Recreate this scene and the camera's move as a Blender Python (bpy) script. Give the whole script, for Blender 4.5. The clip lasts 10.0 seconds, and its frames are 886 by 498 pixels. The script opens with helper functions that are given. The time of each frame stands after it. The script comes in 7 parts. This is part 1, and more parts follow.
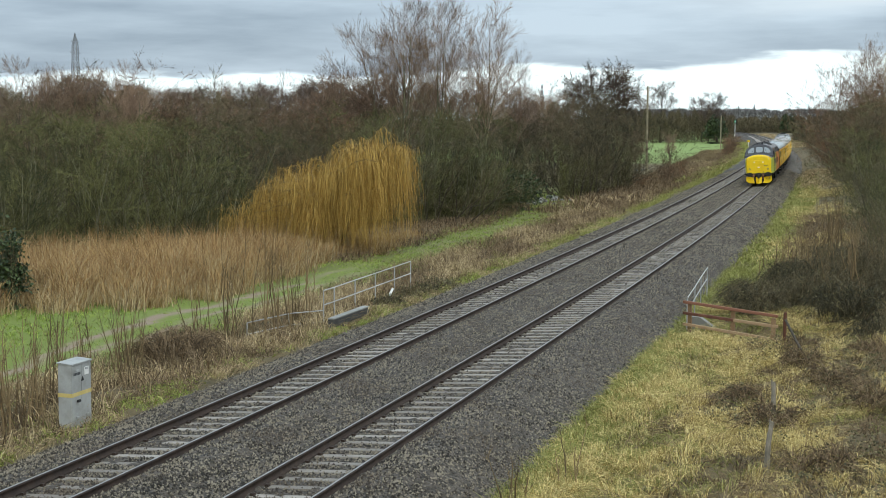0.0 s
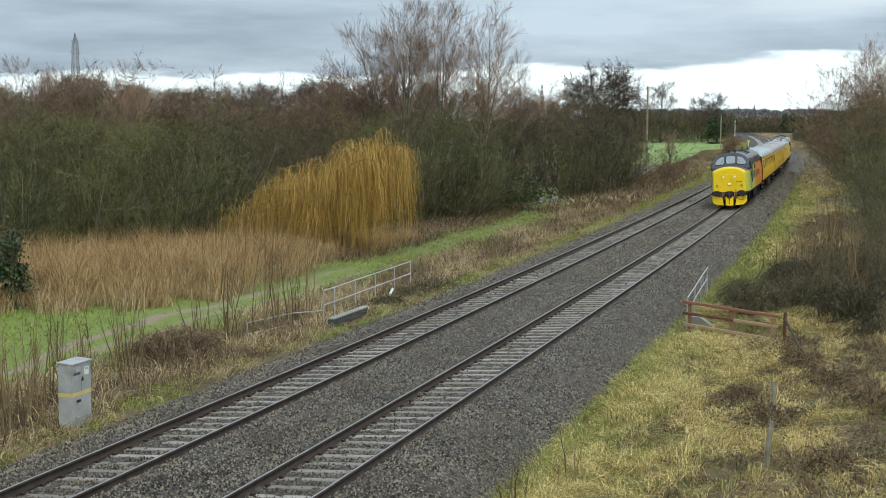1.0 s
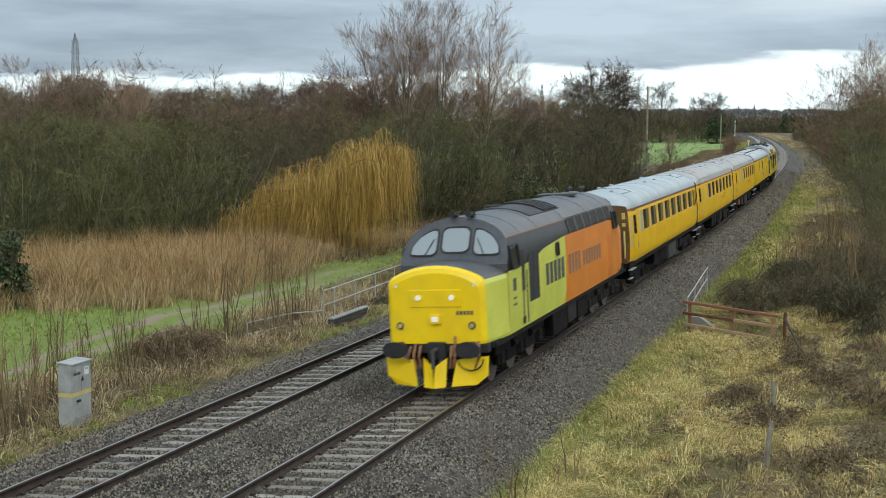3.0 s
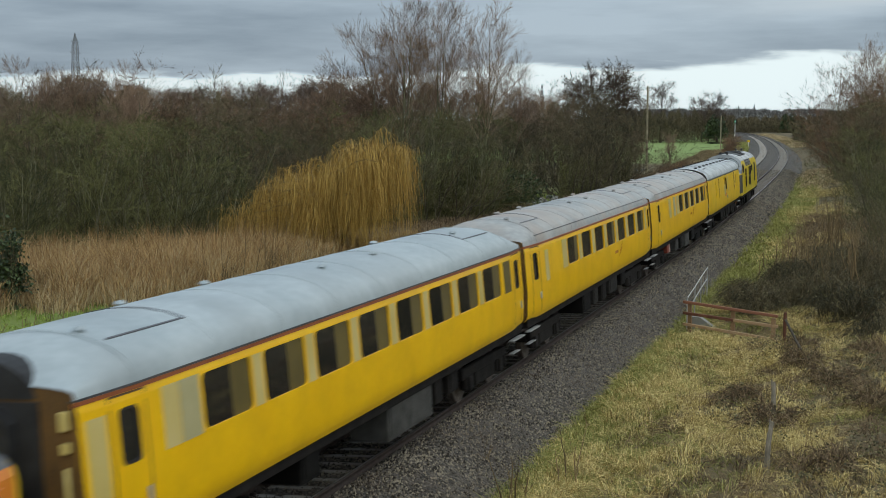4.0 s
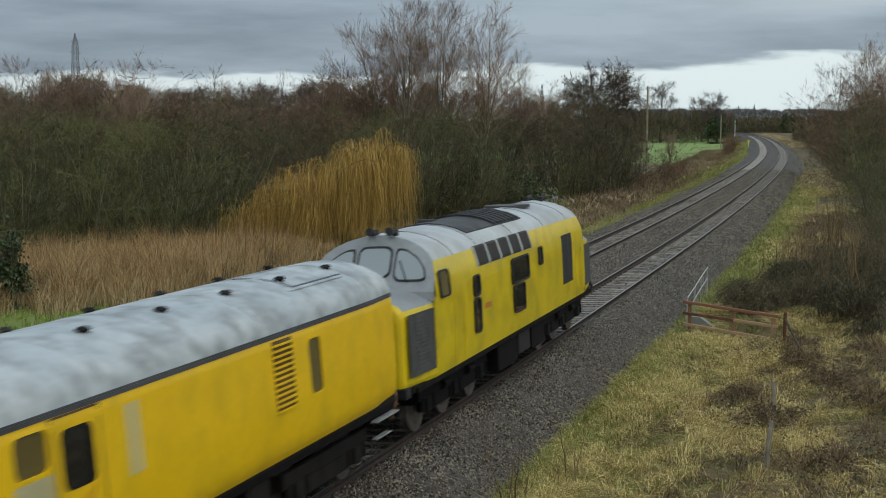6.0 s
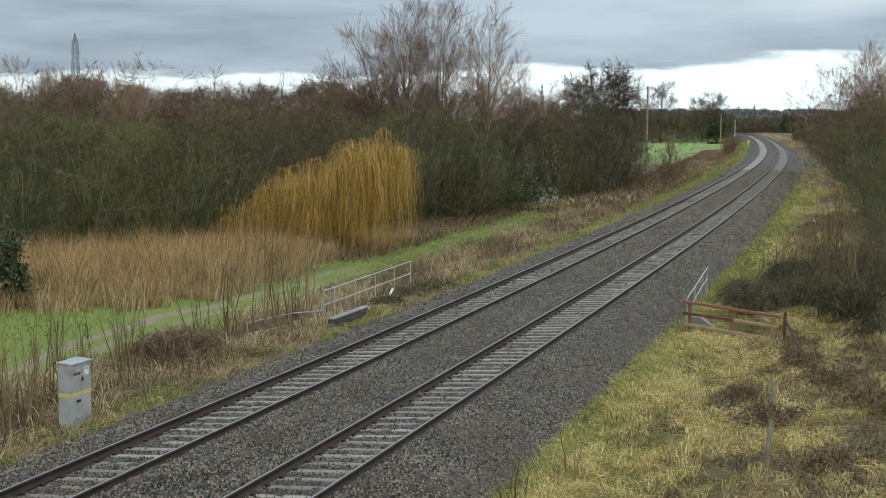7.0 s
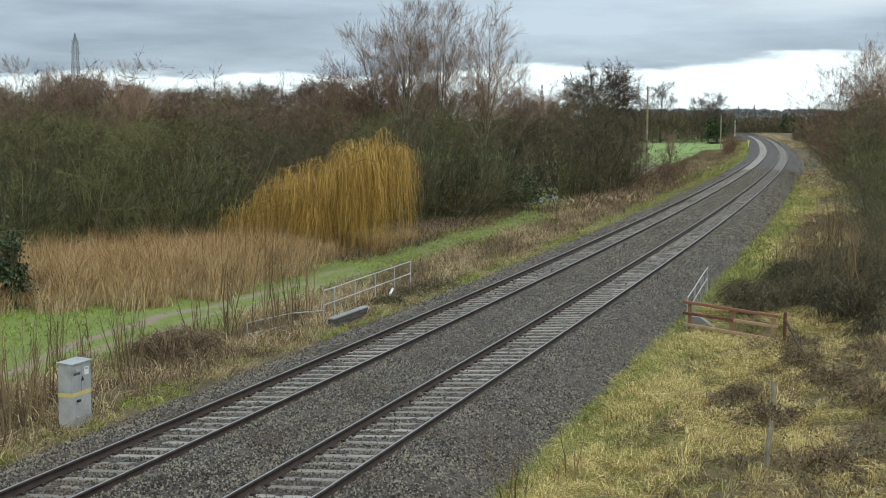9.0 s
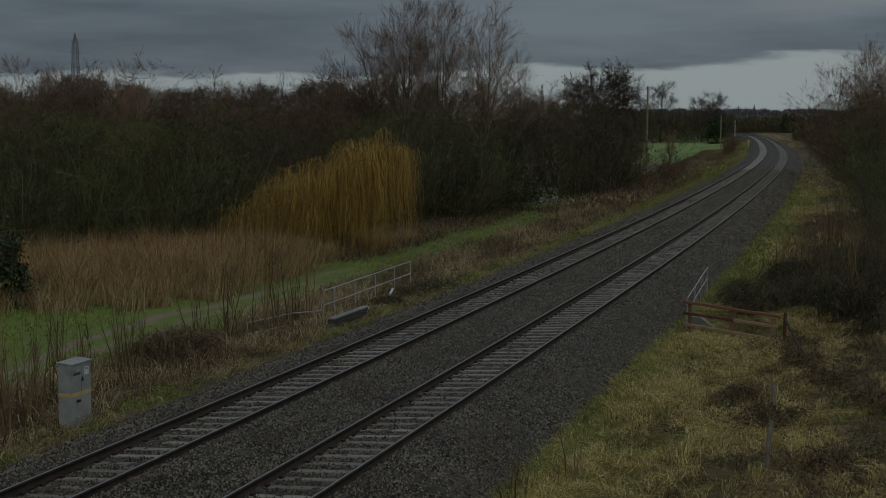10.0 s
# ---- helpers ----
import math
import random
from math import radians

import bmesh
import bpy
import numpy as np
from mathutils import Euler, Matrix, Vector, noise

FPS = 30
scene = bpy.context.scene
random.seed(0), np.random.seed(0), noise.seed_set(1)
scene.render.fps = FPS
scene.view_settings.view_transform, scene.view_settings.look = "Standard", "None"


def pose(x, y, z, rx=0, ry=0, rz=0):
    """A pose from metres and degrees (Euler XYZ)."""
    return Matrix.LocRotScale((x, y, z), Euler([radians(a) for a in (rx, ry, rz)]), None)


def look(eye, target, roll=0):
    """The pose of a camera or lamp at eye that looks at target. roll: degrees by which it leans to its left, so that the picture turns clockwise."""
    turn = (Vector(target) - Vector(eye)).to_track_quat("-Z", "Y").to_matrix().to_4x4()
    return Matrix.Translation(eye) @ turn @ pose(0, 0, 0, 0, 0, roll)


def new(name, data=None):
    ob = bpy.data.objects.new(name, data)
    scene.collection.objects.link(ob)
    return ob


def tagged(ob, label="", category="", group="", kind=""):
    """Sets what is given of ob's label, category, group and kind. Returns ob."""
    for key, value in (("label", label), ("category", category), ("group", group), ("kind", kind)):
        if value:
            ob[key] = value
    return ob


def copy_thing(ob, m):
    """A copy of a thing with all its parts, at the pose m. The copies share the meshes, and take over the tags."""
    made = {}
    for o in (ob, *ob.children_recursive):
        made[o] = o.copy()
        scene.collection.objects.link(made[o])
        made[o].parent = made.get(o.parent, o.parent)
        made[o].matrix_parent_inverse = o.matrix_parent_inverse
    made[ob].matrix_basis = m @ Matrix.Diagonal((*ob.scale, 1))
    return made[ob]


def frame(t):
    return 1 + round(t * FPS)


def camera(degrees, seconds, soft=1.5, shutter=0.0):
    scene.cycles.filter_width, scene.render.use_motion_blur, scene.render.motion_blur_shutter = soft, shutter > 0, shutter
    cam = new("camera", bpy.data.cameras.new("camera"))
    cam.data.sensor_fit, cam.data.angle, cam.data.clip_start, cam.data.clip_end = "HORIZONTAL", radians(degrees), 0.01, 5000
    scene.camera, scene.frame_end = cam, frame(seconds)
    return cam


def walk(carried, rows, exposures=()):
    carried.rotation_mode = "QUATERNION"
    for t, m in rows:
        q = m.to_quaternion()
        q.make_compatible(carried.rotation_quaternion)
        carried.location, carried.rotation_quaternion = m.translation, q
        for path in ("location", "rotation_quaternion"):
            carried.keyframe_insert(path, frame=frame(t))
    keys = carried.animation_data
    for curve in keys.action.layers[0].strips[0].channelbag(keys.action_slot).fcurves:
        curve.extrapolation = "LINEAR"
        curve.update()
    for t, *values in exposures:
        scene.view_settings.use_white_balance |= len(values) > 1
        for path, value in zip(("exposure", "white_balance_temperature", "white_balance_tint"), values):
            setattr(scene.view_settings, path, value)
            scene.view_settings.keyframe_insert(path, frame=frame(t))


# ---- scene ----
cam = camera(34.617, 10.0, soft=0.8, shutter=0.18)
EYE = Vector((0.0, 0.0, 6.317))
AIM = Vector((0.0, math.cos(radians(5.26)), -math.sin(radians(5.26))))
STILL = look(EYE, EYE + AIM * 10, 0.248)
walk(cam, [(0.0, STILL), (10.0, STILL)], [(0.0, 0.0), (2.5, 0.0), (3.2, -0.17), (4.0, -0.5), (5.0, -0.66), (5.7, -0.7), (6.8, -0.24), (8.0, -0.05), (9.0, -0.05), (9.5, -0.95), (10.0, -2.2)])

# ---- daylight: broken overcast with a bright gap low over the horizon ----
SUN_UP, SUN_TURN = radians(30), radians(192)
world = bpy.data.worlds.new("overcast")
scene.world = world
world.use_nodes = True
wn, wl = world.node_tree.nodes, world.node_tree.links
wn.clear()


def wnode(kind, **values):
    n = wn.new(kind)
    for k, v in values.items():
        n.inputs[int(k[1:]) if k[0] == "i" and k[1:].isdigit() else k].default_value = v
    return n


sky = wn.new("ShaderNodeTexSky")
sky.sky_type, sky.sun_disc, sky.sun_elevation, sky.sun_rotation = "NISHITA", False, SUN_UP, SUN_TURN
tc = wn.new("ShaderNodeTexCoord")
sep = wn.new("ShaderNodeSeparateXYZ")
wl.new(tc.outputs["Generated"], sep.inputs[0])
stretch = wn.new("ShaderNodeMapping")
stretch.inputs["Scale"].default_value = (2.2, 2.2, 16.0)
wl.new(tc.outputs["Generated"], stretch.inputs[0])
cloud = wnode("ShaderNodeTexNoise", Scale=2.0, Detail=7.0, Roughness=0.55)
wl.new(stretch.outputs[0], cloud.inputs["Vector"])
tone = wn.new("ShaderNodeValToRGB")
tone.color_ramp.elements[0].position, tone.color_ramp.elements[0].color = 0.32, (0.31, 0.40, 0.50, 1)
tone.color_ramp.elements[1].position, tone.color_ramp.elements[1].color = 0.68, (0.62, 0.755, 0.875, 1)
wl.new(cloud.outputs["Fac"], tone.inputs[0])
# the base of the cloud deck, ragged, a few degrees up
edge = wn.new("ShaderNodeMapping")
edge.inputs["Scale"].default_value = (5.0, 5.0, 30.0)
edge.inputs["Location"].default_value = (0.35, 0.3, 0.0)
wl.new(tc.outputs["Generated"], edge.inputs[0])
ragged = wnode("ShaderNodeTexNoise", Scale=1.6, Detail=5.0, Roughness=0.5)
wl.new(edge.outputs[0], ragged.inputs["Vector"])
shift = wn.new("ShaderNodeMath")
shift.operation = "MULTIPLY_ADD"
shift.inputs[1].default_value, shift.inputs[2].default_value = -0.045, 0.022
wl.new(ragged.outputs["Fac"], shift.inputs[0])
tilt = wn.new("ShaderNodeMath")
tilt.operation = "MULTIPLY_ADD"
tilt.inputs[1].default_value = -0.032
wl.new(sep.outputs["X"], tilt.inputs[0])
wl.new(sep.outputs["Z"], tilt.inputs[2])
lift = wn.new("ShaderNodeMath")
lift.operation = "ADD"
wl.new(tilt.outputs[0], lift.inputs[0])
wl.new(shift.outputs[0], lift.inputs[1])
gap = wn.new("ShaderNodeMapRange")
gap.interpolation_type = "SMOOTHSTEP"
for k, v in (("From Min", 0.0265), ("From Max", 0.0335), ("To Min", 1.0), ("To Max", 0.0)):
    gap.inputs[k].default_value = v
wl.new(lift.outputs[0], gap.inputs["Value"])
mixed = wn.new("ShaderNodeMixRGB")
mixed.inputs[2].default_value = (1.22, 1.4, 1.44, 1)
wl.new(gap.outputs[0], mixed.inputs[0])
wl.new(tone.outputs[0], mixed.inputs[1])
# the deck thins and brightens overhead
high = wn.new("ShaderNodeMapRange")
for k, v in (("From Min", 0.1), ("From Max", 0.7), ("To Min", 1.0), ("To Max", 2.1)):
    high.inputs[k].default_value = v
wl.new(sep.outputs["Z"], high.inputs["Value"])
deck = wn.new("ShaderNodeBackground")
# the deck is torn open higher up towards the east
tear = wn.new("ShaderNodeMapRange")
tear.interpolation_type = "SMOOTHSTEP"
for k, v in (("From Min", 0.10), ("From Max", 0.36), ("To Min", 0.0), ("To Max", 1.0)):
    tear.inputs[k].default_value = v
wl.new(sep.outputs["X"], tear.inputs["Value"])
tear_up = wn.new("ShaderNodeMapRange")
tear_up.interpolation_type = "SMOOTHSTEP"
for k, v in (("From Min", 0.056), ("From Max", 0.092), ("To Min", 0.0), ("To Max", 0.9)):
    tear_up.inputs[k].default_value = v
wl.new(lift.outputs[0], tear_up.inputs["Value"])
torn = wn.new("ShaderNodeMath")
torn.operation = "MULTIPLY"
wl.new(tear.outputs[0], torn.inputs[0])
wl.new(tear_up.outputs[0], torn.inputs[1])
opened = wn.new("ShaderNodeMixRGB")
opened.inputs[2].default_value = (0.98, 1.06, 1.08, 1)
wl.new(torn.outputs[0], opened.inputs[0])
wl.new(mixed.outputs[0], opened.inputs[1])
wl.new(opened.outputs[0], deck.inputs[0])
wl.new(high.outputs[0], deck.inputs[1])
clear = wnode("ShaderNodeBackground", Strength=0.08)
wl.new(sky.outputs[0], clear.inputs[0])
both = wn.new("ShaderNodeMixShader")
both.inputs[0].default_value = 0.9
wl.new(clear.outputs[0], both.inputs[1])
wl.new(deck.outputs[0], both.inputs[2])
wout = wn.new("ShaderNodeOutputWorld")
wl.new(both.outputs[0], wout.inputs[0])

sun_data = bpy.data.lights.new("sun", "SUN")
sun_data.energy, sun_data.angle, sun_data.color = 0.95, radians(15), (0.96, 0.91, 0.74)
sun = new("sun", sun_data)
to_sun = Vector((math.sin(SUN_TURN) * math.cos(SUN_UP), math.cos(SUN_TURN) * math.cos(SUN_UP), math.sin(SUN_UP)))
sun.matrix_world = look(to_sun * 300, (0, 0, 0))

# ---- materials ----
def mat(name, dark, light, scale=6.0, rough=0.8, bump=0.3, fine=60.0, metal=0.0, spread=(0.35, 0.65), island=0.0, rand=0.0, stain=None, stain_scale=0.7, stain_amount=0.6, spec=0.4, thin=0.0, each=0.0):
    """A surface that varies at two scales between two colours, with fine relief, stains, and change from piece to piece."""
    m = bpy.data.materials.new(name)
    m.use_nodes = True
    n, l = m.node_tree.nodes, m.node_tree.links
    b = n["Principled BSDF"]
    b.inputs["Roughness"].default_value, b.inputs["Metallic"].default_value = rough, metal
    b.inputs["Specular IOR Level"].default_value = spec
    co = n.new("ShaderNodeTexCoord")
    big = n.new("ShaderNodeTexNoise")
    big.inputs["Scale"].default_value, big.inputs["Detail"].default_value = scale, 5.0
    l.new(co.outputs["Object"], big.inputs["Vector"])
    small = n.new("ShaderNodeTexNoise")
    small.inputs["Scale"].default_value, small.inputs["Detail"].default_value = fine, 3.0
    l.new(co.outputs["Object"], small.inputs["Vector"])
    ad = n.new("ShaderNodeMath")
    ad.operation = "MULTIPLY_ADD"
    ad.inputs[1].default_value = 0.35
    l.new(small.outputs["Fac"], ad.inputs[0])
    sc = n.new("ShaderNodeMath")
    sc.operation = "MULTIPLY"
    sc.inputs[1].default_value = 0.65
    l.new(big.outputs["Fac"], sc.inputs[0])
    l.new(sc.outputs[0], ad.inputs[2])
    fac = ad.outputs[0]
    if island or rand:
        src = n.new("ShaderNodeNewGeometry").outputs["Random Per Island"] if island else n.new("ShaderNodeObjectInfo").outputs["Random"]
        amt = island or rand
        ad2 = n.new("ShaderNodeMath")
        ad2.operation = "MULTIPLY_ADD"
        ad2.inputs[1].default_value, ad2.inputs[2].default_value = amt, -amt / 2
        l.new(src, ad2.inputs[0])
        ad3 = n.new("ShaderNodeMath")
        ad3.operation = "ADD"
        l.new(ad2.outputs[0], ad3.inputs[0])
        l.new(fac, ad3.inputs[1])
        fac = ad3.outputs[0]
    if each:
        ob_r = n.new("ShaderNodeMath")
        ob_r.operation = "MULTIPLY_ADD"
        ob_r.inputs[1].default_value, ob_r.inputs[2].default_value = each, -each / 2
        l.new(n.new("ShaderNodeObjectInfo").outputs["Random"], ob_r.inputs[0])
        ad4 = n.new("ShaderNodeMath")
        ad4.operation = "ADD"
        l.new(ob_r.outputs[0], ad4.inputs[0])
        l.new(fac, ad4.inputs[1])
        fac = ad4.outputs[0]
    ramp = n.new("ShaderNodeValToRGB")
    ramp.color_ramp.elements[0].position, ramp.color_ramp.elements[0].color = spread[0], (*dark, 1)
    ramp.color_ramp.elements[1].position, ramp.color_ramp.elements[1].color = spread[1], (*light, 1)
    l.new(fac, ramp.inputs[0])
    col = ramp.outputs[0]
    if stain:
        sn = n.new("ShaderNodeTexNoise")
        sn.inputs["Scale"].default_value, sn.inputs["Detail"].default_value = stain_scale, 6.0
        l.new(co.outputs["Object"], sn.inputs["Vector"])
        sr = n.new("ShaderNodeMapRange")
        for k, v in (("From Min", 0.45), ("From Max", 0.7), ("To Max", stain_amount)):
            sr.inputs[k].default_value = v
        l.new(sn.outputs["Fac"], sr.inputs["Value"])
        mx = n.new("ShaderNodeMixRGB")
        mx.inputs[2].default_value = (*stain, 1)
        l.new(sr.outputs[0], mx.inputs[0])
        l.new(col, mx.inputs[1])
        col = mx.outputs[0]
    l.new(col, b.inputs["Base Color"])
    if bump:
        bp = n.new("ShaderNodeBump")
        bp.inputs["Strength"].default_value, bp.inputs["Distance"].default_value = bump, 0.02
        l.new(small.outputs["Fac"], bp.inputs["Height"])
        l.new(bp.outputs[0], b.inputs["Normal"])
    if thin:
        tr = n.new("ShaderNodeBsdfTranslucent")
        l.new(col, tr.inputs[0])
        ms = n.new("ShaderNodeMixShader")
        ms.inputs[0].default_value = thin
        l.new(b.outputs[0], ms.inputs[1])
        l.new(tr.outputs[0], ms.inputs[2])
        l.new(ms.outputs[0], n["Material Output"].inputs[0])
    return m


def ballast_material():
    """Crushed granite: cells of stone with dark gaps in relief, rust and brake dust in patches."""
    m = bpy.data.materials.new("ballast_stone")
    m.use_nodes = True
    n, l = m.node_tree.nodes, m.node_tree.links
    b = n["Principled BSDF"]
    b.inputs["Roughness"].default_value = 0.75
    co = n.new("ShaderNodeTexCoord")
    vo = n.new("ShaderNodeTexVoronoi")
    vo.inputs["Scale"].default_value = 16.0
    l.new(co.outputs["Object"], vo.inputs["Vector"])
    ramp = n.new("ShaderNodeValToRGB")
    ramp.color_ramp.elements[0].position, ramp.color_ramp.elements[0].color = 0.0, (0.014, 0.0112, 0.008, 1)
    ramp.color_ramp.elements[1].position, ramp.color_ramp.elements[1].color = 1.0, (0.125, 0.103, 0.077, 1)
    sx = n.new("ShaderNodeSeparateXYZ")
    l.new(vo.outputs["Color"], sx.inputs[0])
    l.new(sx.outputs[0], ramp.inputs[0])
    sn = n.new("ShaderNodeTexNoise")
    sn.inputs["Scale"].default_value, sn.inputs["Detail"].default_value = 0.5, 6.0
    l.new(co.outputs["Object"], sn.inputs["Vector"])
    sr = n.new("ShaderNodeMapRange")
    for k, v in (("From Min", 0.42), ("From Max", 0.7), ("To Max", 0.55)):
        sr.inputs[k].default_value = v
    l.new(sn.outputs["Fac"], sr.inputs["Value"])
    mx = n.new("ShaderNodeMixRGB")
    mx.inputs[2].default_value = (0.045, 0.034, 0.024, 1)
    l.new(sr.outputs[0], mx.inputs[0])
    l.new(ramp.outputs[0], mx.inputs[1])
    l.new(mx.outputs[0], b.inputs["Base Color"])
    inv = n.new("ShaderNodeMath")
    inv.operation = "SUBTRACT"
    inv.inputs[0].default_value = 1.0
    l.new(vo.outputs["Distance"], inv.inputs[1])
    bp = n.new("ShaderNodeBump")
    bp.inputs["Strength"].default_value, bp.inputs["Distance"].default_value = 1.0, 0.05
    l.new(inv.outputs[0], bp.inputs["Height"])
    l.new(bp.outputs[0], b.inputs["Normal"])
    return m


def ground_material():
    """Turf: green and straw in patches, with bare earth where the wheel tracks run (a mask on the mesh)."""
    m = mat("turf", (0.055, 0.044, 0.019), (0.16, 0.122, 0.055), scale=0.9, rough=0.95, bump=0.8, fine=9.0, stain=(0.16, 0.12, 0.06), stain_scale=0.12, stain_amount=0.7)
    n, l = m.node_tree.nodes, m.node_tree.links
    b = n["Principled BSDF"]
    col = b.inputs["Base Color"].links[0].from_socket
    for attribute, colour in (("crop", (0.19, 0.265, 0.07)), ("lush", (0.145, 0.185, 0.035)), ("earth", (0.25, 0.185, 0.135))):
        at = n.new("ShaderNodeAttribute")
        at.attribute_name = attribute
        mx = n.new("ShaderNodeMixRGB")
        mx.inputs[2].default_value = (*colour, 1)
        l.new(at.outputs["Fac"], mx.inputs[0])
        l.new(col, mx.inputs[1])
        col = mx.outputs[0]
    l.new(col, b.inputs["Base Color"])
    return m


def glass_material(name, tint, rough=0.04):
    m = bpy.data.materials.new(name)
    m.use_nodes = True
    b = m.node_tree.nodes["Principled BSDF"]
    b.inputs["Base Color"].default_value = (*tint, 1)
    b.inputs["Roughness"].default_value = rough
    b.inputs["IOR"].default_value = 1.52
    b.inputs["Coat Weight"].default_value = 0.5
    return m


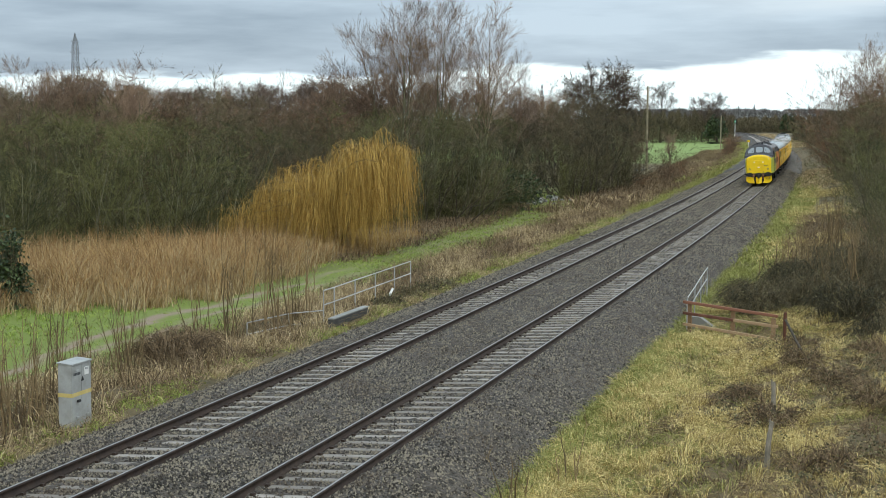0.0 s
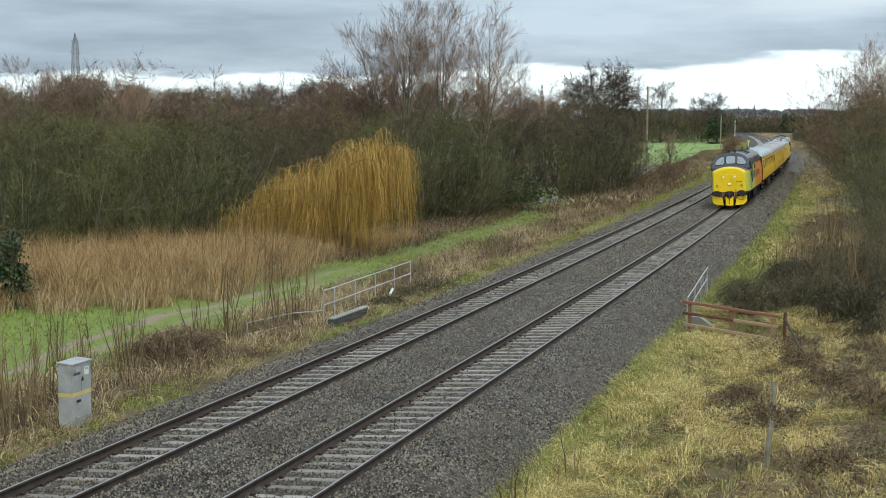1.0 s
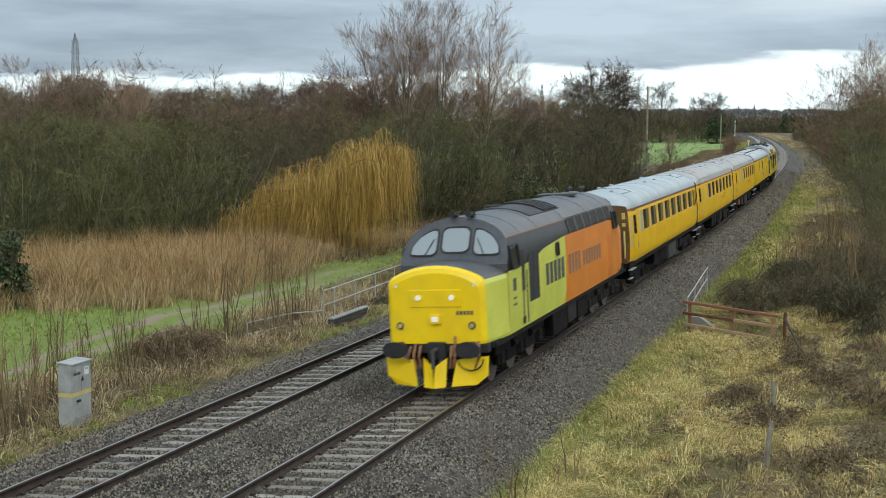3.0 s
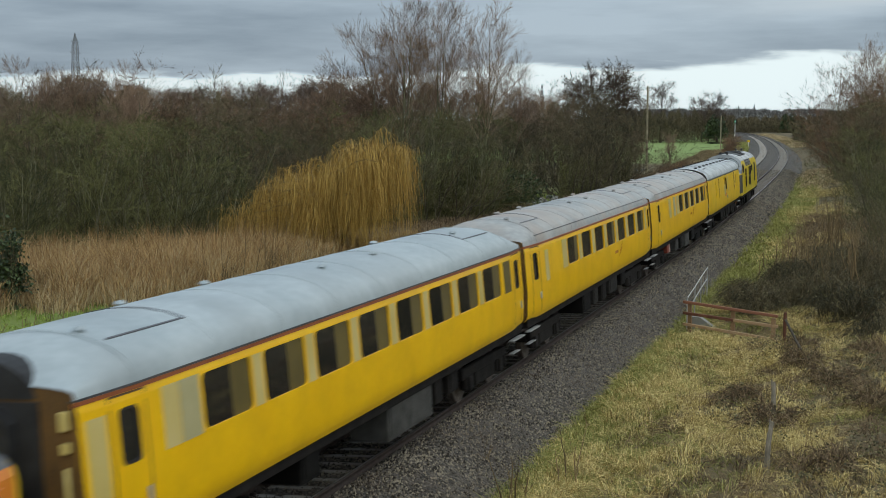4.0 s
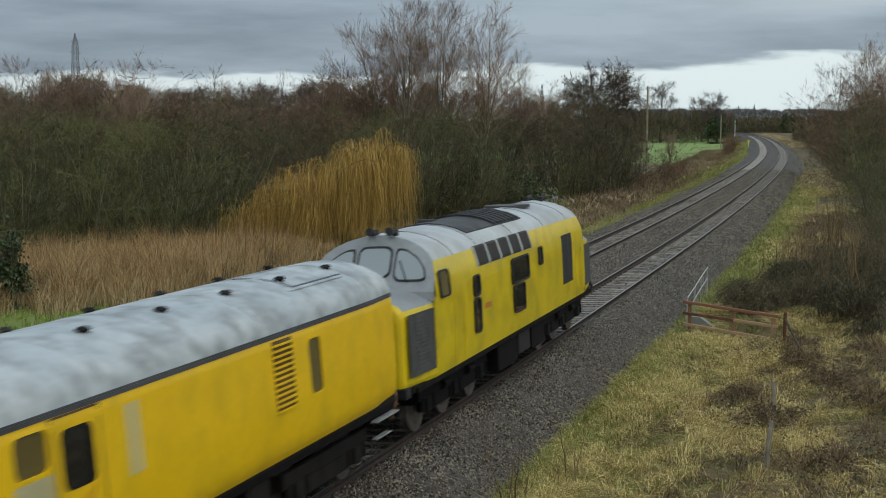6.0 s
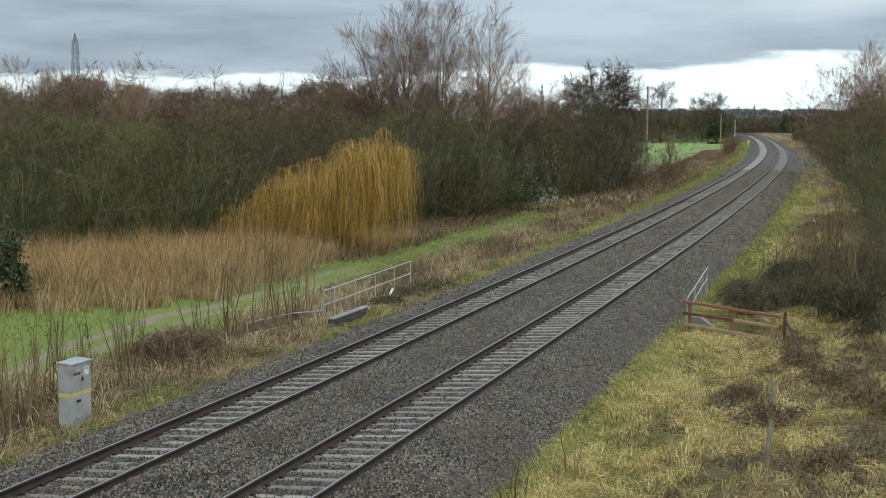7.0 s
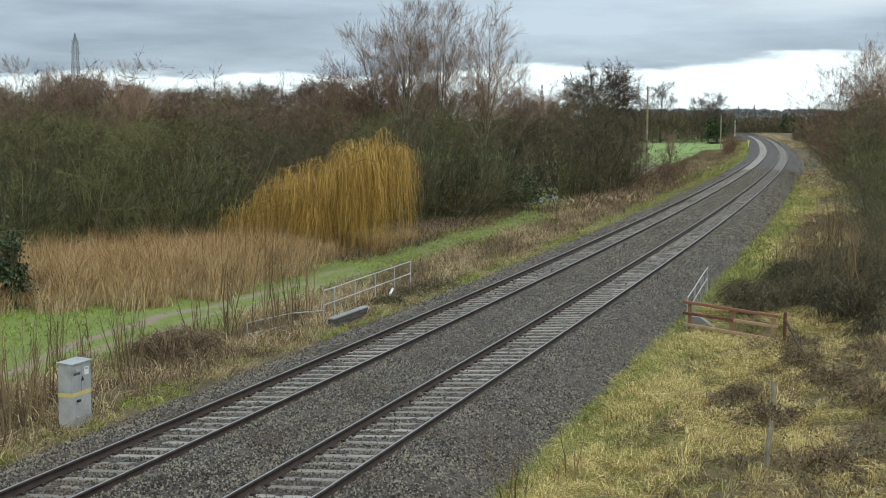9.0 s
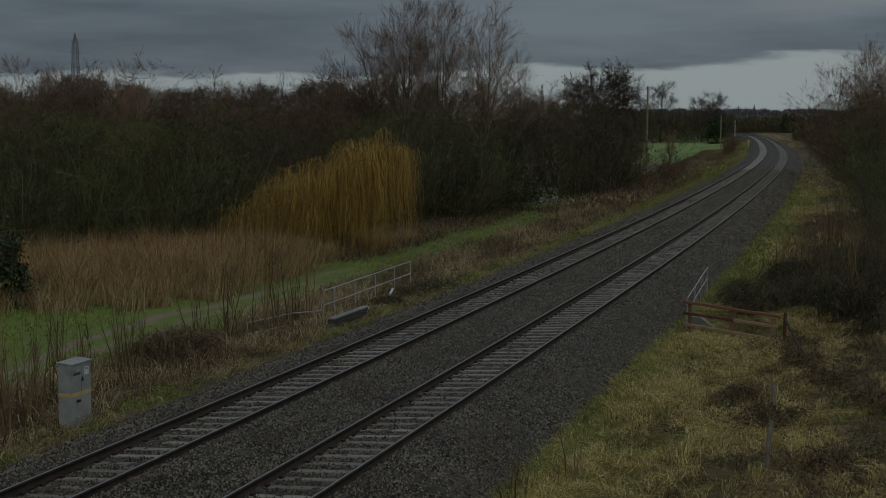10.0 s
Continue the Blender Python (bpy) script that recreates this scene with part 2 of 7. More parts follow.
M = {
    "turf": ground_material(),
    "ballast": ballast_material(),
    "stone": mat("loose_stone", (0.02, 0.0165, 0.0115), (0.268, 0.23, 0.168), scale=0.6, fine=40, island=0.88, rough=0.8, bump=0.2, stain=(0.085, 0.055, 0.034), stain_scale=0.55, stain_amount=0.5),
    "rail_side": mat("rusty_rail", (0.019, 0.0125, 0.0095), (0.052, 0.032, 0.022), scale=5, rough=0.8),
    "rail_head": mat("worn_rail_head", (0.26, 0.245, 0.23), (0.42, 0.41, 0.40), scale=3, rough=0.34, metal=1.0, bump=0.05),
    "sleeper": mat("weathered_concrete", (0.19, 0.168, 0.135), (0.39, 0.355, 0.305), scale=4, rand=0.5, stain=(0.13, 0.10, 0.08), stain_scale=2.0, rough=0.5),
    "concrete": mat("pale_concrete", (0.2, 0.2, 0.19), (0.32, 0.32, 0.3), scale=3, stain=(0.14, 0.14, 0.11), rough=0.85),
    "twig_brown": mat("brown_twigs", (0.036, 0.033, 0.016), (0.155, 0.126, 0.068), scale=0.3, fine=3, island=0.4, each=0.3, bump=0, rough=0.9),
    "twig_olive": mat("olive_twigs", (0.034, 0.041, 0.014), (0.17, 0.165, 0.06), scale=0.3, fine=3, island=0.4, each=0.3, bump=0, rough=0.9),
    "twig_red": mat("russet_twigs", (0.058, 0.034, 0.02), (0.22, 0.122, 0.064), scale=0.3, fine=3, island=0.4, each=0.3, bump=0, rough=0.9),
    "twig_tan": mat("tan_twigs", (0.105, 0.07, 0.047), (0.33, 0.228, 0.155), scale=0.3, fine=3, island=0.4, each=0.25, bump=0, rough=0.9),
    "twig_mauve": mat("purple_brown_twigs", (0.05, 0.038, 0.03), (0.17, 0.124, 0.096), scale=0.3, fine=3, island=0.4, each=0.3, bump=0, rough=0.9),
    "shoot": mat("olive_brown_shoots", (0.10, 0.07, 0.032), (0.27, 0.19, 0.095), scale=0.6, fine=5, island=0.4, each=0.3, bump=0, rough=0.85),
    "tan_grass": mat("tan_winter_grass", (0.23, 0.17, 0.085), (0.60, 0.475, 0.275), scale=0.4, fine=2, island=0.8, bump=0, rough=0.9),
    "red_box": mat("red_oxide_box", (0.14, 0.028, 0.014), (0.28, 0.06, 0.03), scale=3, rough=0.8),
    "pink_box": mat("dusty_pink_panel", (0.30, 0.17, 0.14), (0.42, 0.26, 0.22), scale=3, rough=0.8),
    "box_grey": mat("dusty_battery_box", (0.034, 0.033, 0.03), (0.085, 0.082, 0.075), scale=3, rough=0.8, spec=0.2),
    "bark_dark": mat("dark_bark", (0.030, 0.025, 0.019), (0.095, 0.078, 0.058), scale=2, fine=25, rough=0.95),
    "cone": mat("dark_catkins", (0.030, 0.017, 0.015), (0.085, 0.045, 0.036), scale=0.5, fine=3, island=0.7, bump=0, rough=0.9),
    "willow": mat("golden_willow_shoots", (0.27, 0.155, 0.026), (0.57, 0.375, 0.10), scale=0.4, fine=3, island=0.7, bump=0, rough=0.75),
    "willow_bark": mat("willow_bark", (0.12, 0.085, 0.03), (0.32, 0.23, 0.085), scale=2, fine=20),
    "reed": mat("dry_reeds", (0.215, 0.12, 0.043), (0.49, 0.33, 0.15), scale=0.25, fine=2, island=0.8, bump=0, rough=0.85),
    "straw": mat("dead_grass", (0.28, 0.20, 0.06), (0.80, 0.655, 0.29), scale=0.4, fine=2, island=0.8, bump=0, rough=0.9),
    "green": mat("green_grass", (0.15, 0.165, 0.033), (0.37, 0.37, 0.115), scale=0.4, fine=2, island=0.8, bump=0, rough=0.85),
    "lush": mat("wet_meadow_grass", (0.14, 0.21, 0.025), (0.35, 0.43, 0.085), scale=0.4, fine=2, island=0.8, bump=0, rough=0.8),
    "bramble": mat("bramble_leaves", (0.058, 0.056, 0.025), (0.2, 0.182, 0.085), scale=0.6, fine=3, island=0.9, bump=0, rough=0.7),
    "ivy": mat("ivy_leaves", (0.018, 0.032, 0.011), (0.062, 0.095, 0.03), scale=0.6, fine=3, island=0.9, bump=0, rough=0.6),
    "litter": mat("dead_grass_litter", (0.045, 0.031, 0.017), (0.24, 0.17, 0.092), scale=0.5, fine=3, island=0.8, bump=0, rough=0.9),
    "dead_weed": mat("dead_weed_stalks", (0.08, 0.055, 0.03), (0.275, 0.195, 0.112), scale=0.5, fine=3, island=0.8, bump=0, rough=0.9),
    "steel": mat("galvanised_steel", (0.30, 0.31, 0.31), (0.5, 0.51, 0.51), scale=4, metal=0.3, rough=0.5, bump=0.05),
    "dark_steel": mat("dark_steel", (0.035, 0.036, 0.038), (0.085, 0.083, 0.08), scale=4, rough=0.6, bump=0.1),
    "cabinet": mat("grey_cabinet_steel", (0.30, 0.31, 0.305), (0.42, 0.43, 0.42), scale=1.5, rough=0.55, bump=0.05, stain=(0.20, 0.20, 0.17), stain_scale=2.5),
    "buff": mat("faded_yellow_band", (0.48, 0.37, 0.11), (0.62, 0.50, 0.20), scale=4, rough=0.7, bump=0.05),
    "white": mat("white_paint", (0.70, 0.70, 0.68), (0.80, 0.80, 0.78), scale=4, rough=0.5, bump=0.05),
    "rust_wood": mat("red_brown_timber", (0.105, 0.042, 0.024), (0.24, 0.105, 0.062), scale=3, fine=35, rough=0.85, rand=0.4),
    "pale_wood": mat("sun_bleached_timber", (0.21, 0.13, 0.07), (0.36, 0.24, 0.135), scale=3, fine=35, rough=0.85, rand=0.4),
    "post_wood": mat("weathered_post", (0.12, 0.105, 0.08), (0.29, 0.255, 0.20), scale=4, fine=35, rough=0.9),
    "pole_wood": mat("creosoted_pole", (0.20, 0.17, 0.11), (0.38, 0.33, 0.22), scale=2, fine=25, rough=0.9),
    "yellow": mat("yellow_coach_paint", (0.86, 0.48, 0.002), (0.95, 0.555, 0.004), scale=0.8, rough=0.32, bump=0.03, fine=8, stain=(0.58, 0.33, 0.01), stain_scale=1.3, stain_amount=0.25, spec=0.2),
    "lemon": mat("lemon_yellow_paint", (0.70, 0.51, 0.006), (0.80, 0.59, 0.014), scale=0.8, rough=0.3, bump=0.03, fine=8, stain=(0.40, 0.31, 0.03), stain_scale=1.3, stain_amount=0.6, spec=0.3),
    "grille_brown": mat("grimy_grille_slats", (0.022, 0.017, 0.012), (0.05, 0.038, 0.026), scale=5, rough=0.7, bump=0.05, fine=40),
    "sooty": mat("sooty_roof_paint", (0.025, 0.026, 0.028), (0.085, 0.088, 0.09), scale=1.6, rough=0.75, bump=0.05, fine=20, stain=(0.02, 0.02, 0.02), stain_scale=0.9, stain_amount=0.7),
    "van_yellow": mat("soiled_yellow_paint", (0.81, 0.49, 0.003), (0.91, 0.57, 0.006), scale=0.8, rough=0.36, bump=0.03, fine=8, stain=(0.5, 0.31, 0.01), stain_scale=1.6, stain_amount=0.4, spec=0.25),
    "roof_blue": mat("pale_blue_grey_roof", (0.30, 0.35, 0.37), (0.44, 0.49, 0.505), scale=0.5, rough=0.5, bump=0.04, fine=6, stain=(0.29, 0.32, 0.33), stain_scale=0.6, stain_amount=0.6),
    "blind": mat("olive_blind_and_reflection", (0.085, 0.06, 0.008), (0.14, 0.10, 0.018), scale=2, rough=0.5, bump=0.03),
    "nose_yellow": mat("bright_warning_yellow", (0.84, 0.56, 0.002), (0.92, 0.64, 0.008), scale=1.0, rough=0.32, bump=0.03, fine=8, stain=(0.55, 0.36, 0.03), stain_scale=2.0, stain_amount=0.3),
    "lime": mat("lime_green_paint", (0.56, 0.58, 0.075), (0.66, 0.68, 0.12), scale=0.8, rough=0.35, bump=0.03, fine=8, stain=(0.32, 0.38, 0.06), stain_amount=0.3),
    "orange": mat("orange_paint", (0.68, 0.20, 0.02), (0.80, 0.27, 0.035), scale=0.8, rough=0.35, bump=0.03, fine=8, stain=(0.50, 0.19, 0.05), stain_amount=0.4),
    "loco_grey": mat("dark_grey_paint", (0.045, 0.048, 0.054), (0.085, 0.088, 0.096), scale=1.2, rough=0.42, bump=0.04, fine=10, stain=(0.11, 0.10, 0.09), stain_amount=0.4),
    "roof_grey": mat("weathered_coach_roof", (0.22, 0.232, 0.235), (0.44, 0.445, 0.43), scale=0.5, rough=0.5, bump=0.04, fine=6, stain=(0.37, 0.295, 0.24), stain_scale=0.45, stain_amount=0.9),
    "black_paint": mat("gloss_black_paint", (0.010, 0.011, 0.012), (0.022, 0.023, 0.025), scale=1.2, rough=0.4, bump=0.03, fine=10, spec=0.35),
    "roof_patch": mat("patched_van_roof", (0.36, 0.40, 0.42), (0.56, 0.59, 0.59), scale=0.7, rough=0.5, bump=0.04, fine=6, stain=(0.17, 0.175, 0.17), stain_scale=2.2, stain_amount=0.75),
    "cab_grey": mat("mid_grey_cab_paint", (0.22, 0.24, 0.25), (0.32, 0.34, 0.345), scale=0.8, rough=0.45, bump=0.04, fine=8, stain=(0.17, 0.17, 0.16), stain_amount=0.5),
    "roof_light": mat("pale_loco_roof", (0.36, 0.39, 0.40), (0.52, 0.54, 0.54), scale=0.6, rough=0.5, bump=0.04, fine=6, stain=(0.25, 0.24, 0.21), stain_scale=0.9, stain_amount=0.6),
    "under": mat("grimy_underframe", (0.005, 0.0045, 0.004), (0.019, 0.016, 0.014), scale=3, spec=0.15, rough=0.9, bump=0.2, rand=0.4),
    "under_grey": mat("grimy_equipment_box", (0.010, 0.010, 0.009), (0.034, 0.031, 0.028), scale=3, spec=0.15, rough=0.85, rand=0.5),
    "wheel": mat("brake_dusted_wheel", (0.07, 0.055, 0.045), (0.17, 0.14, 0.12), scale=4, rough=0.6, metal=0.4),
    "black": mat("black_rubber", (0.010, 0.010, 0.011), (0.028, 0.028, 0.03), scale=4, rough=0.7),
    "brown_end": mat("brown_end_louvre_shade", (0.05, 0.026, 0.008), (0.17, 0.088, 0.022), scale=2, rough=0.7),
    "copper": mat("brown_hose", (0.20, 0.09, 0.04), (0.36, 0.18, 0.09), scale=6, rough=0.6),
    "red_line": mat("orange_cantrail_line", (0.25, 0.065, 0.016), (0.33, 0.095, 0.03), scale=2, rough=0.5, bump=0),
    "red_mark": mat("red_brown_lettering", (0.48, 0.15, 0.02), (0.58, 0.20, 0.03), scale=2, rough=0.5, bump=0),
    "pale_panel": mat("faded_panel_paint", (0.40, 0.35, 0.17), (0.50, 0.45, 0.25), scale=2, rough=0.45, bump=0.03),
    "blank": mat("painted_over_window", (0.55, 0.42, 0.12), (0.66, 0.53, 0.22), scale=1, rough=0.3, bump=0.02),
    "reed_pale": mat("pale_reed_plumes", (0.30, 0.215, 0.10), (0.53, 0.42, 0.24), scale=0.25, fine=2, island=0.8, bump=0, rough=0.85),
    "pale_limb": mat("lichened_limbs", (0.085, 0.082, 0.046), (0.25, 0.235, 0.15), scale=1.2, fine=12, rough=0.95),
    "water": mat("brown_ditch_water", (0.02, 0.02, 0.015), (0.04, 0.035, 0.025), scale=1, rough=0.08, bump=0.02),
    "glass": glass_material("dark_coach_glass", (0.012, 0.012, 0.012)),
    # the windscreens' pale tint carries the sky they would reflect
    "screen": glass_material("sky_tinted_windscreen", (0.28, 0.315, 0.325), 0.05),
    "pylon": mat("distant_pylon_steel", (0.17, 0.185, 0.20), (0.24, 0.255, 0.27), scale=0.2, rough=0.7, bump=0),
    # the grey here is distance haze mixed into the twig colour
    "hazed_wood": mat("hazed_woodland", (0.085, 0.085, 0.085), (0.17, 0.163, 0.155), scale=0.02, fine=0.3, island=0.6, bump=0, rough=0.95),
}


def lamp_material(name, colour, strength):
    m = bpy.data.materials.new(name)
    m.use_nodes = True
    b = m.node_tree.nodes["Principled BSDF"]
    b.inputs["Base Color"].default_value = (0.8, 0.8, 0.8, 1)
    b.inputs["Emission Color"].default_value = (*colour, 1)
    b.inputs["Emission Strength"].default_value = strength
    return m


M["lit"] = lamp_material("lit_marker_lamp", (1.0, 0.74, 0.28), 0.2)
M["signal_green"] = lamp_material("lit_signal_green", (0.05, 1.0, 0.45), 3.0)


# ---- mesh tools ----
class Soup:
    """Vertices and polygons gathered from arrays, for one mesh."""

    def __init__(self):
        self.v, self.f, self.n = [], [], 0

    def add(self, v, f):
        self.v.append(np.asarray(v, float).reshape(-1, 3))
        self.f.append(np.asarray(f, int) + self.n)
        self.n += len(self.v[-1])

    def mesh(self, name, material, smooth=False):
        me = bpy.data.meshes.new(name)
        v = np.concatenate(self.v)
        sizes = np.concatenate([np.full(len(f), f.shape[1]) for f in self.f])
        loops = np.concatenate([f.ravel() for f in self.f])
        me.vertices.add(len(v))
        me.vertices.foreach_set("co", v.ravel())
        me.loops.add(len(loops))
        me.loops.foreach_set("vertex_index", loops.astype(np.int32))
        me.polygons.add(len(sizes))
        me.polygons.foreach_set("loop_start", np.concatenate([[0], np.cumsum(sizes)[:-1]]).astype(np.int32))
        me.update(calc_edges=True)
        me.validate()
        me.materials.append(material)
        if smooth:
            me.polygons.foreach_set("use_smooth", np.ones(len(me.polygons), bool))
        return me


def unit(v):
    return v / np.maximum(np.linalg.norm(v, axis=-1, keepdims=True), 1e-9)


def spikes(soup, base, way, width):
    """Slender twigs, each one sliver from a base along a way."""
    n = len(base)
    side = unit(np.cross(way, RNG.normal(size=(n, 3)))) * np.reshape(width, (-1, 1)) / 2
    soup.add(np.stack([base - side, base + side, base + way], 1), np.arange(3 * n).reshape(n, 3))


def blades(soup, base, way, droop, width):
    """Bent blades of grass: two joints, the upper one leaning by droop."""
    n = len(base)
    side = unit(np.cross(way, RNG.normal(size=(n, 3)))) * np.reshape(width, (-1, 1)) / 2
    mid = base + way * 0.6
    v = np.stack([base - side, base + side, mid + side * 0.8, mid - side * 0.8, base + way + droop], 1)
    i = np.arange(n)[:, None] * 5
    soup.add(v, np.concatenate([i + [[0, 1, 2]], i + [[0, 2, 3]], i + [[3, 2, 4]]]))


def tubes(soup, pts, rad, sides=3):
    """Tapered limbs: pts (n, k, 3), rad (n, k)."""
    n, k, _ = pts.shape
    t = unit(np.gradient(pts, axis=1))
    ref = np.where(np.abs(t[..., 2:3]) > 0.9, np.array([1.0, 0, 0]), np.array([0, 0, 1.0]))
    a = unit(np.cross(t, ref))
    b = np.cross(t, a)
    ang = np.arange(sides) * 2 * np.pi / sides
    ring = pts[:, :, None] + rad[:, :, None, None] * (a[:, :, None] * np.cos(ang)[:, None] + b[:, :, None] * np.sin(ang)[:, None])
    base = (np.arange(n)[:, None, None] * k + np.arange(k - 1)[None, :, None]) * sides
    j = np.arange(sides)
    q = np.stack([base + j, base + (j + 1) % sides, base + sides + (j + 1) % sides, base + sides + j], -1)
    soup.add(ring.reshape(-1, 3), q.reshape(-1, 4))


def ribbons(soup, pts, rad):
    """Thin limbs, each a narrow strip that tapers along its points."""
    n, k, _ = pts.shape
    side = unit(np.cross(pts[:, -1] - pts[:, 0], RNG.normal(size=(n, 3))))[:, None] * rad[..., None]
    v = np.stack([pts - side, pts + side], 2).reshape(-1, 3)
    i = (np.arange(n)[:, None] * k + np.arange(k - 1)[None]) * 2
    soup.add(v, np.stack([i, i + 1, i + 3, i + 2], -1).reshape(-1, 4))


def grow(pts, rad, count, lo, hi, angle, length, k=4, up=0.2, wander=0.15, thin=0.6):
    """Limbs of the next order: count on each parent between the fractions lo and hi of its length."""
    n, kp, _ = pts.shape
    par = np.repeat(np.arange(n), count)
    t = RNG.uniform(lo, hi, len(par))
    x = t * (kp - 1)
    i = np.minimum(x.astype(int), kp - 2)
    fr = (x - i)[:, None]
    start = pts[par, i] * (1 - fr) + pts[par, i + 1] * fr
    r0 = (rad[par, i] * (1 - fr[:, 0]) + rad[par, i + 1] * fr[:, 0]) * thin
    tang = unit(pts[par, i + 1] - pts[par, i])
    out = unit(np.cross(tang, RNG.normal(size=(len(par), 3))))
    a = np.radians(RNG.uniform(*angle, len(par)))[:, None]
    way = tang * np.cos(a) + out * np.sin(a)
    ln = RNG.uniform(*length, len(par)) * (1.15 - 0.6 * t)
    res = [start]
    for _ in range(k - 1):
        way = unit(way + np.array([0, 0, up]) + RNG.normal(size=way.shape) * wander)
        res.append(res[-1] + way * (ln / (k - 1))[:, None])
    res = np.stack(res, 1)
    taper = np.linspace(1, 0.3, k)
    return res, np.maximum(r0, 0.006)[:, None] * taper


RNG = np.random.default_rng(7)


def part(name, bm, material, parent, label="", smooth=False):
    """Links a bmesh, or a ready mesh, as one mesh object under a thing or a part."""
    if isinstance(bm, bmesh.types.BMesh):
        me = bpy.data.meshes.new(name)
        bmesh.ops.recalc_face_normals(bm, faces=bm.faces)
        bm.to_mesh(me)
        bm.free()
        me.materials.append(material)
        if smooth:
            me.polygons.foreach_set("use_smooth", np.ones(len(me.polygons), bool))
    else:
        me = bm
    ob = new(name, me)
    if parent is not None:
        ob.parent = parent
    if label:
        tagged(ob, label)
    return ob


def box(bm, x0, x1, y0, y1, z0, z1, bevel=0.0):
    """A box between two corners, its edges broken by bevel."""
    r = bmesh.ops.create_cube(bm, size=1.0, matrix=Matrix.LocRotScale(((x0 + x1) / 2, (y0 + y1) / 2, (z0 + z1) / 2), None, (x1 - x0, y1 - y0, z1 - z0)))
    if bevel:
        es = {e for v in r["verts"] for e in v.link_edges}
        bmesh.ops.bevel(bm, geom=list(es), offset=bevel, segments=2, affect="EDGES", profile=0.5)
    return bm


def bar(bm, a, b, r, sides=8, r2=None):
    """A round bar from a to b."""
    a, b = Vector(a), Vector(b)
    q = (b - a).to_track_quat("Z", "Y").to_matrix().to_4x4()
    bmesh.ops.create_cone(bm, cap_ends=True, segments=sides, radius1=r, radius2=r if r2 is None else r2, depth=(b - a).length, matrix=Matrix.Translation((a + b) / 2) @ q)
    return bm


def made(f, *args, **kw):
    return f(bmesh.new(), *args, **kw)


def empty(name, m, label, category, group="", kind=""):
    ob = new(name)
    ob.empty_display_size = 0.3
    ob.matrix_basis = m
    return tagged(ob, label, category, group, kind)


def strip(rows, closed=False):
    """A bmesh skin over rows of points, each row as long as the others."""
    bm = bmesh.new()
    vs = [[bm.verts.new(p) for p in r] for r in rows]
    for a, b in zip(vs, vs[1:]):
        n = len(a)
        for i in range(n if closed else n - 1):
            bm.faces.new((a[i], a[(i + 1) % n], b[(i + 1) % n], b[i]))
    return bm


def poly(bm, pts, depth):
    """A flat plate from an outline, thickened by depth (a vector)."""
    d = Vector(depth)
    lo = [bm.verts.new(p) for p in pts]
    hi = [bm.verts.new(Vector(p) + d) for p in pts]
    bm.faces.new(lo)
    bm.faces.new(hi)
    for i in range(len(pts)):
        j = (i + 1) % len(pts)
        bm.faces.new((lo[i], lo[j], hi[j], hi[i]))
    return bm

# ---- the line of the railway ----
BEND_S = np.array([-15.0, 60, 130, 200, 270, 340, 420, 520, 700, 760])
BEND_K = np.array([-0.0334, -0.0295, -0.0221, -0.0363, -0.027, -0.0105, -0.0152, -0.0271, -0.0279, 0.0]) / 100
LINE_S = np.arange(-420.0, 4200.5, 0.5)
_head = np.concatenate([[0], np.cumsum(np.interp(LINE_S, BEND_S, BEND_K)[:-1] * 0.5)])
_zero = int(np.searchsorted(LINE_S, 0))
LINE_H = _head - _head[_zero] + 0.3018
LINE_X = np.concatenate([[0], np.cumsum(np.sin(LINE_H[:-1]) * 0.5)])
LINE_Y = np.concatenate([[0], np.cumsum(np.cos(LINE_H[:-1]) * 0.5)])
LINE_X += -3.5 - LINE_X[_zero]
LINE_Y += 27.464 - LINE_Y[_zero]
SPACING, GAUGE, CANT = 3.761, 1.505, 0.081


def at(s, d, z=0.0):
    """World places at s metres along the railway and d metres to the side of its middle."""
    s, d, z = np.broadcast_arrays(np.asarray(s, float), np.asarray(d, float), np.asarray(z, float))
    h = np.interp(s, LINE_S, LINE_H)
    return np.stack([np.interp(s, LINE_S, LINE_X) + np.cos(h) * d, np.interp(s, LINE_S, LINE_Y) - np.sin(h) * d, z], -1)


def heading(s):
    return float(np.interp(s, LINE_S, LINE_H))


def along(x, y):
    """The way back: s and d of a world place (arrays)."""
    x, y = np.atleast_1d(np.asarray(x, float)), np.atleast_1d(np.asarray(y, float))
    s = y - 27.5
    for _ in range(14):
        p = at(s, 0)
        h = np.interp(s, LINE_S, LINE_H)
        s = s + (x - p[:, 0]) * np.sin(h) + (y - p[:, 1]) * np.cos(h)
    p = at(s, 0)
    h = np.interp(s, LINE_S, LINE_H)
    return s, (x - p[:, 0]) * np.cos(h) - (y - p[:, 1]) * np.sin(h)


PROFILE_D = [-1500, -60, -16, -12, -8.8, -7.0, -5.7, -4.2, 4.0, 4.95, 6.5, 8.5, 11.5, 20, 60, 1500]
PROFILE_Z = [-1.7, -1.6, -1.55, -1.5, -1.15, -0.9, -0.72, -0.95, -0.95, -0.68, -0.55, -0.38, -0.15, 0.1, 0.3, 0.3]


def ripple(s, d):
    tuss = 0.10 * np.sin(s * 2.3 + 1.3 * np.sin(d * 1.9)) * np.sin(d * 2.6 + 0.8 * np.sin(s * 1.7)) * np.clip((d - 5.5) / 1.5, 0, 1)
    return tuss + 0.06 * np.sin(s * 0.9 + d * 0.7) * np.sin(d * 1.1 - s * 0.35) + 0.05 * np.sin(s * 0.31 + 1.7 * np.sin(d * 0.4))


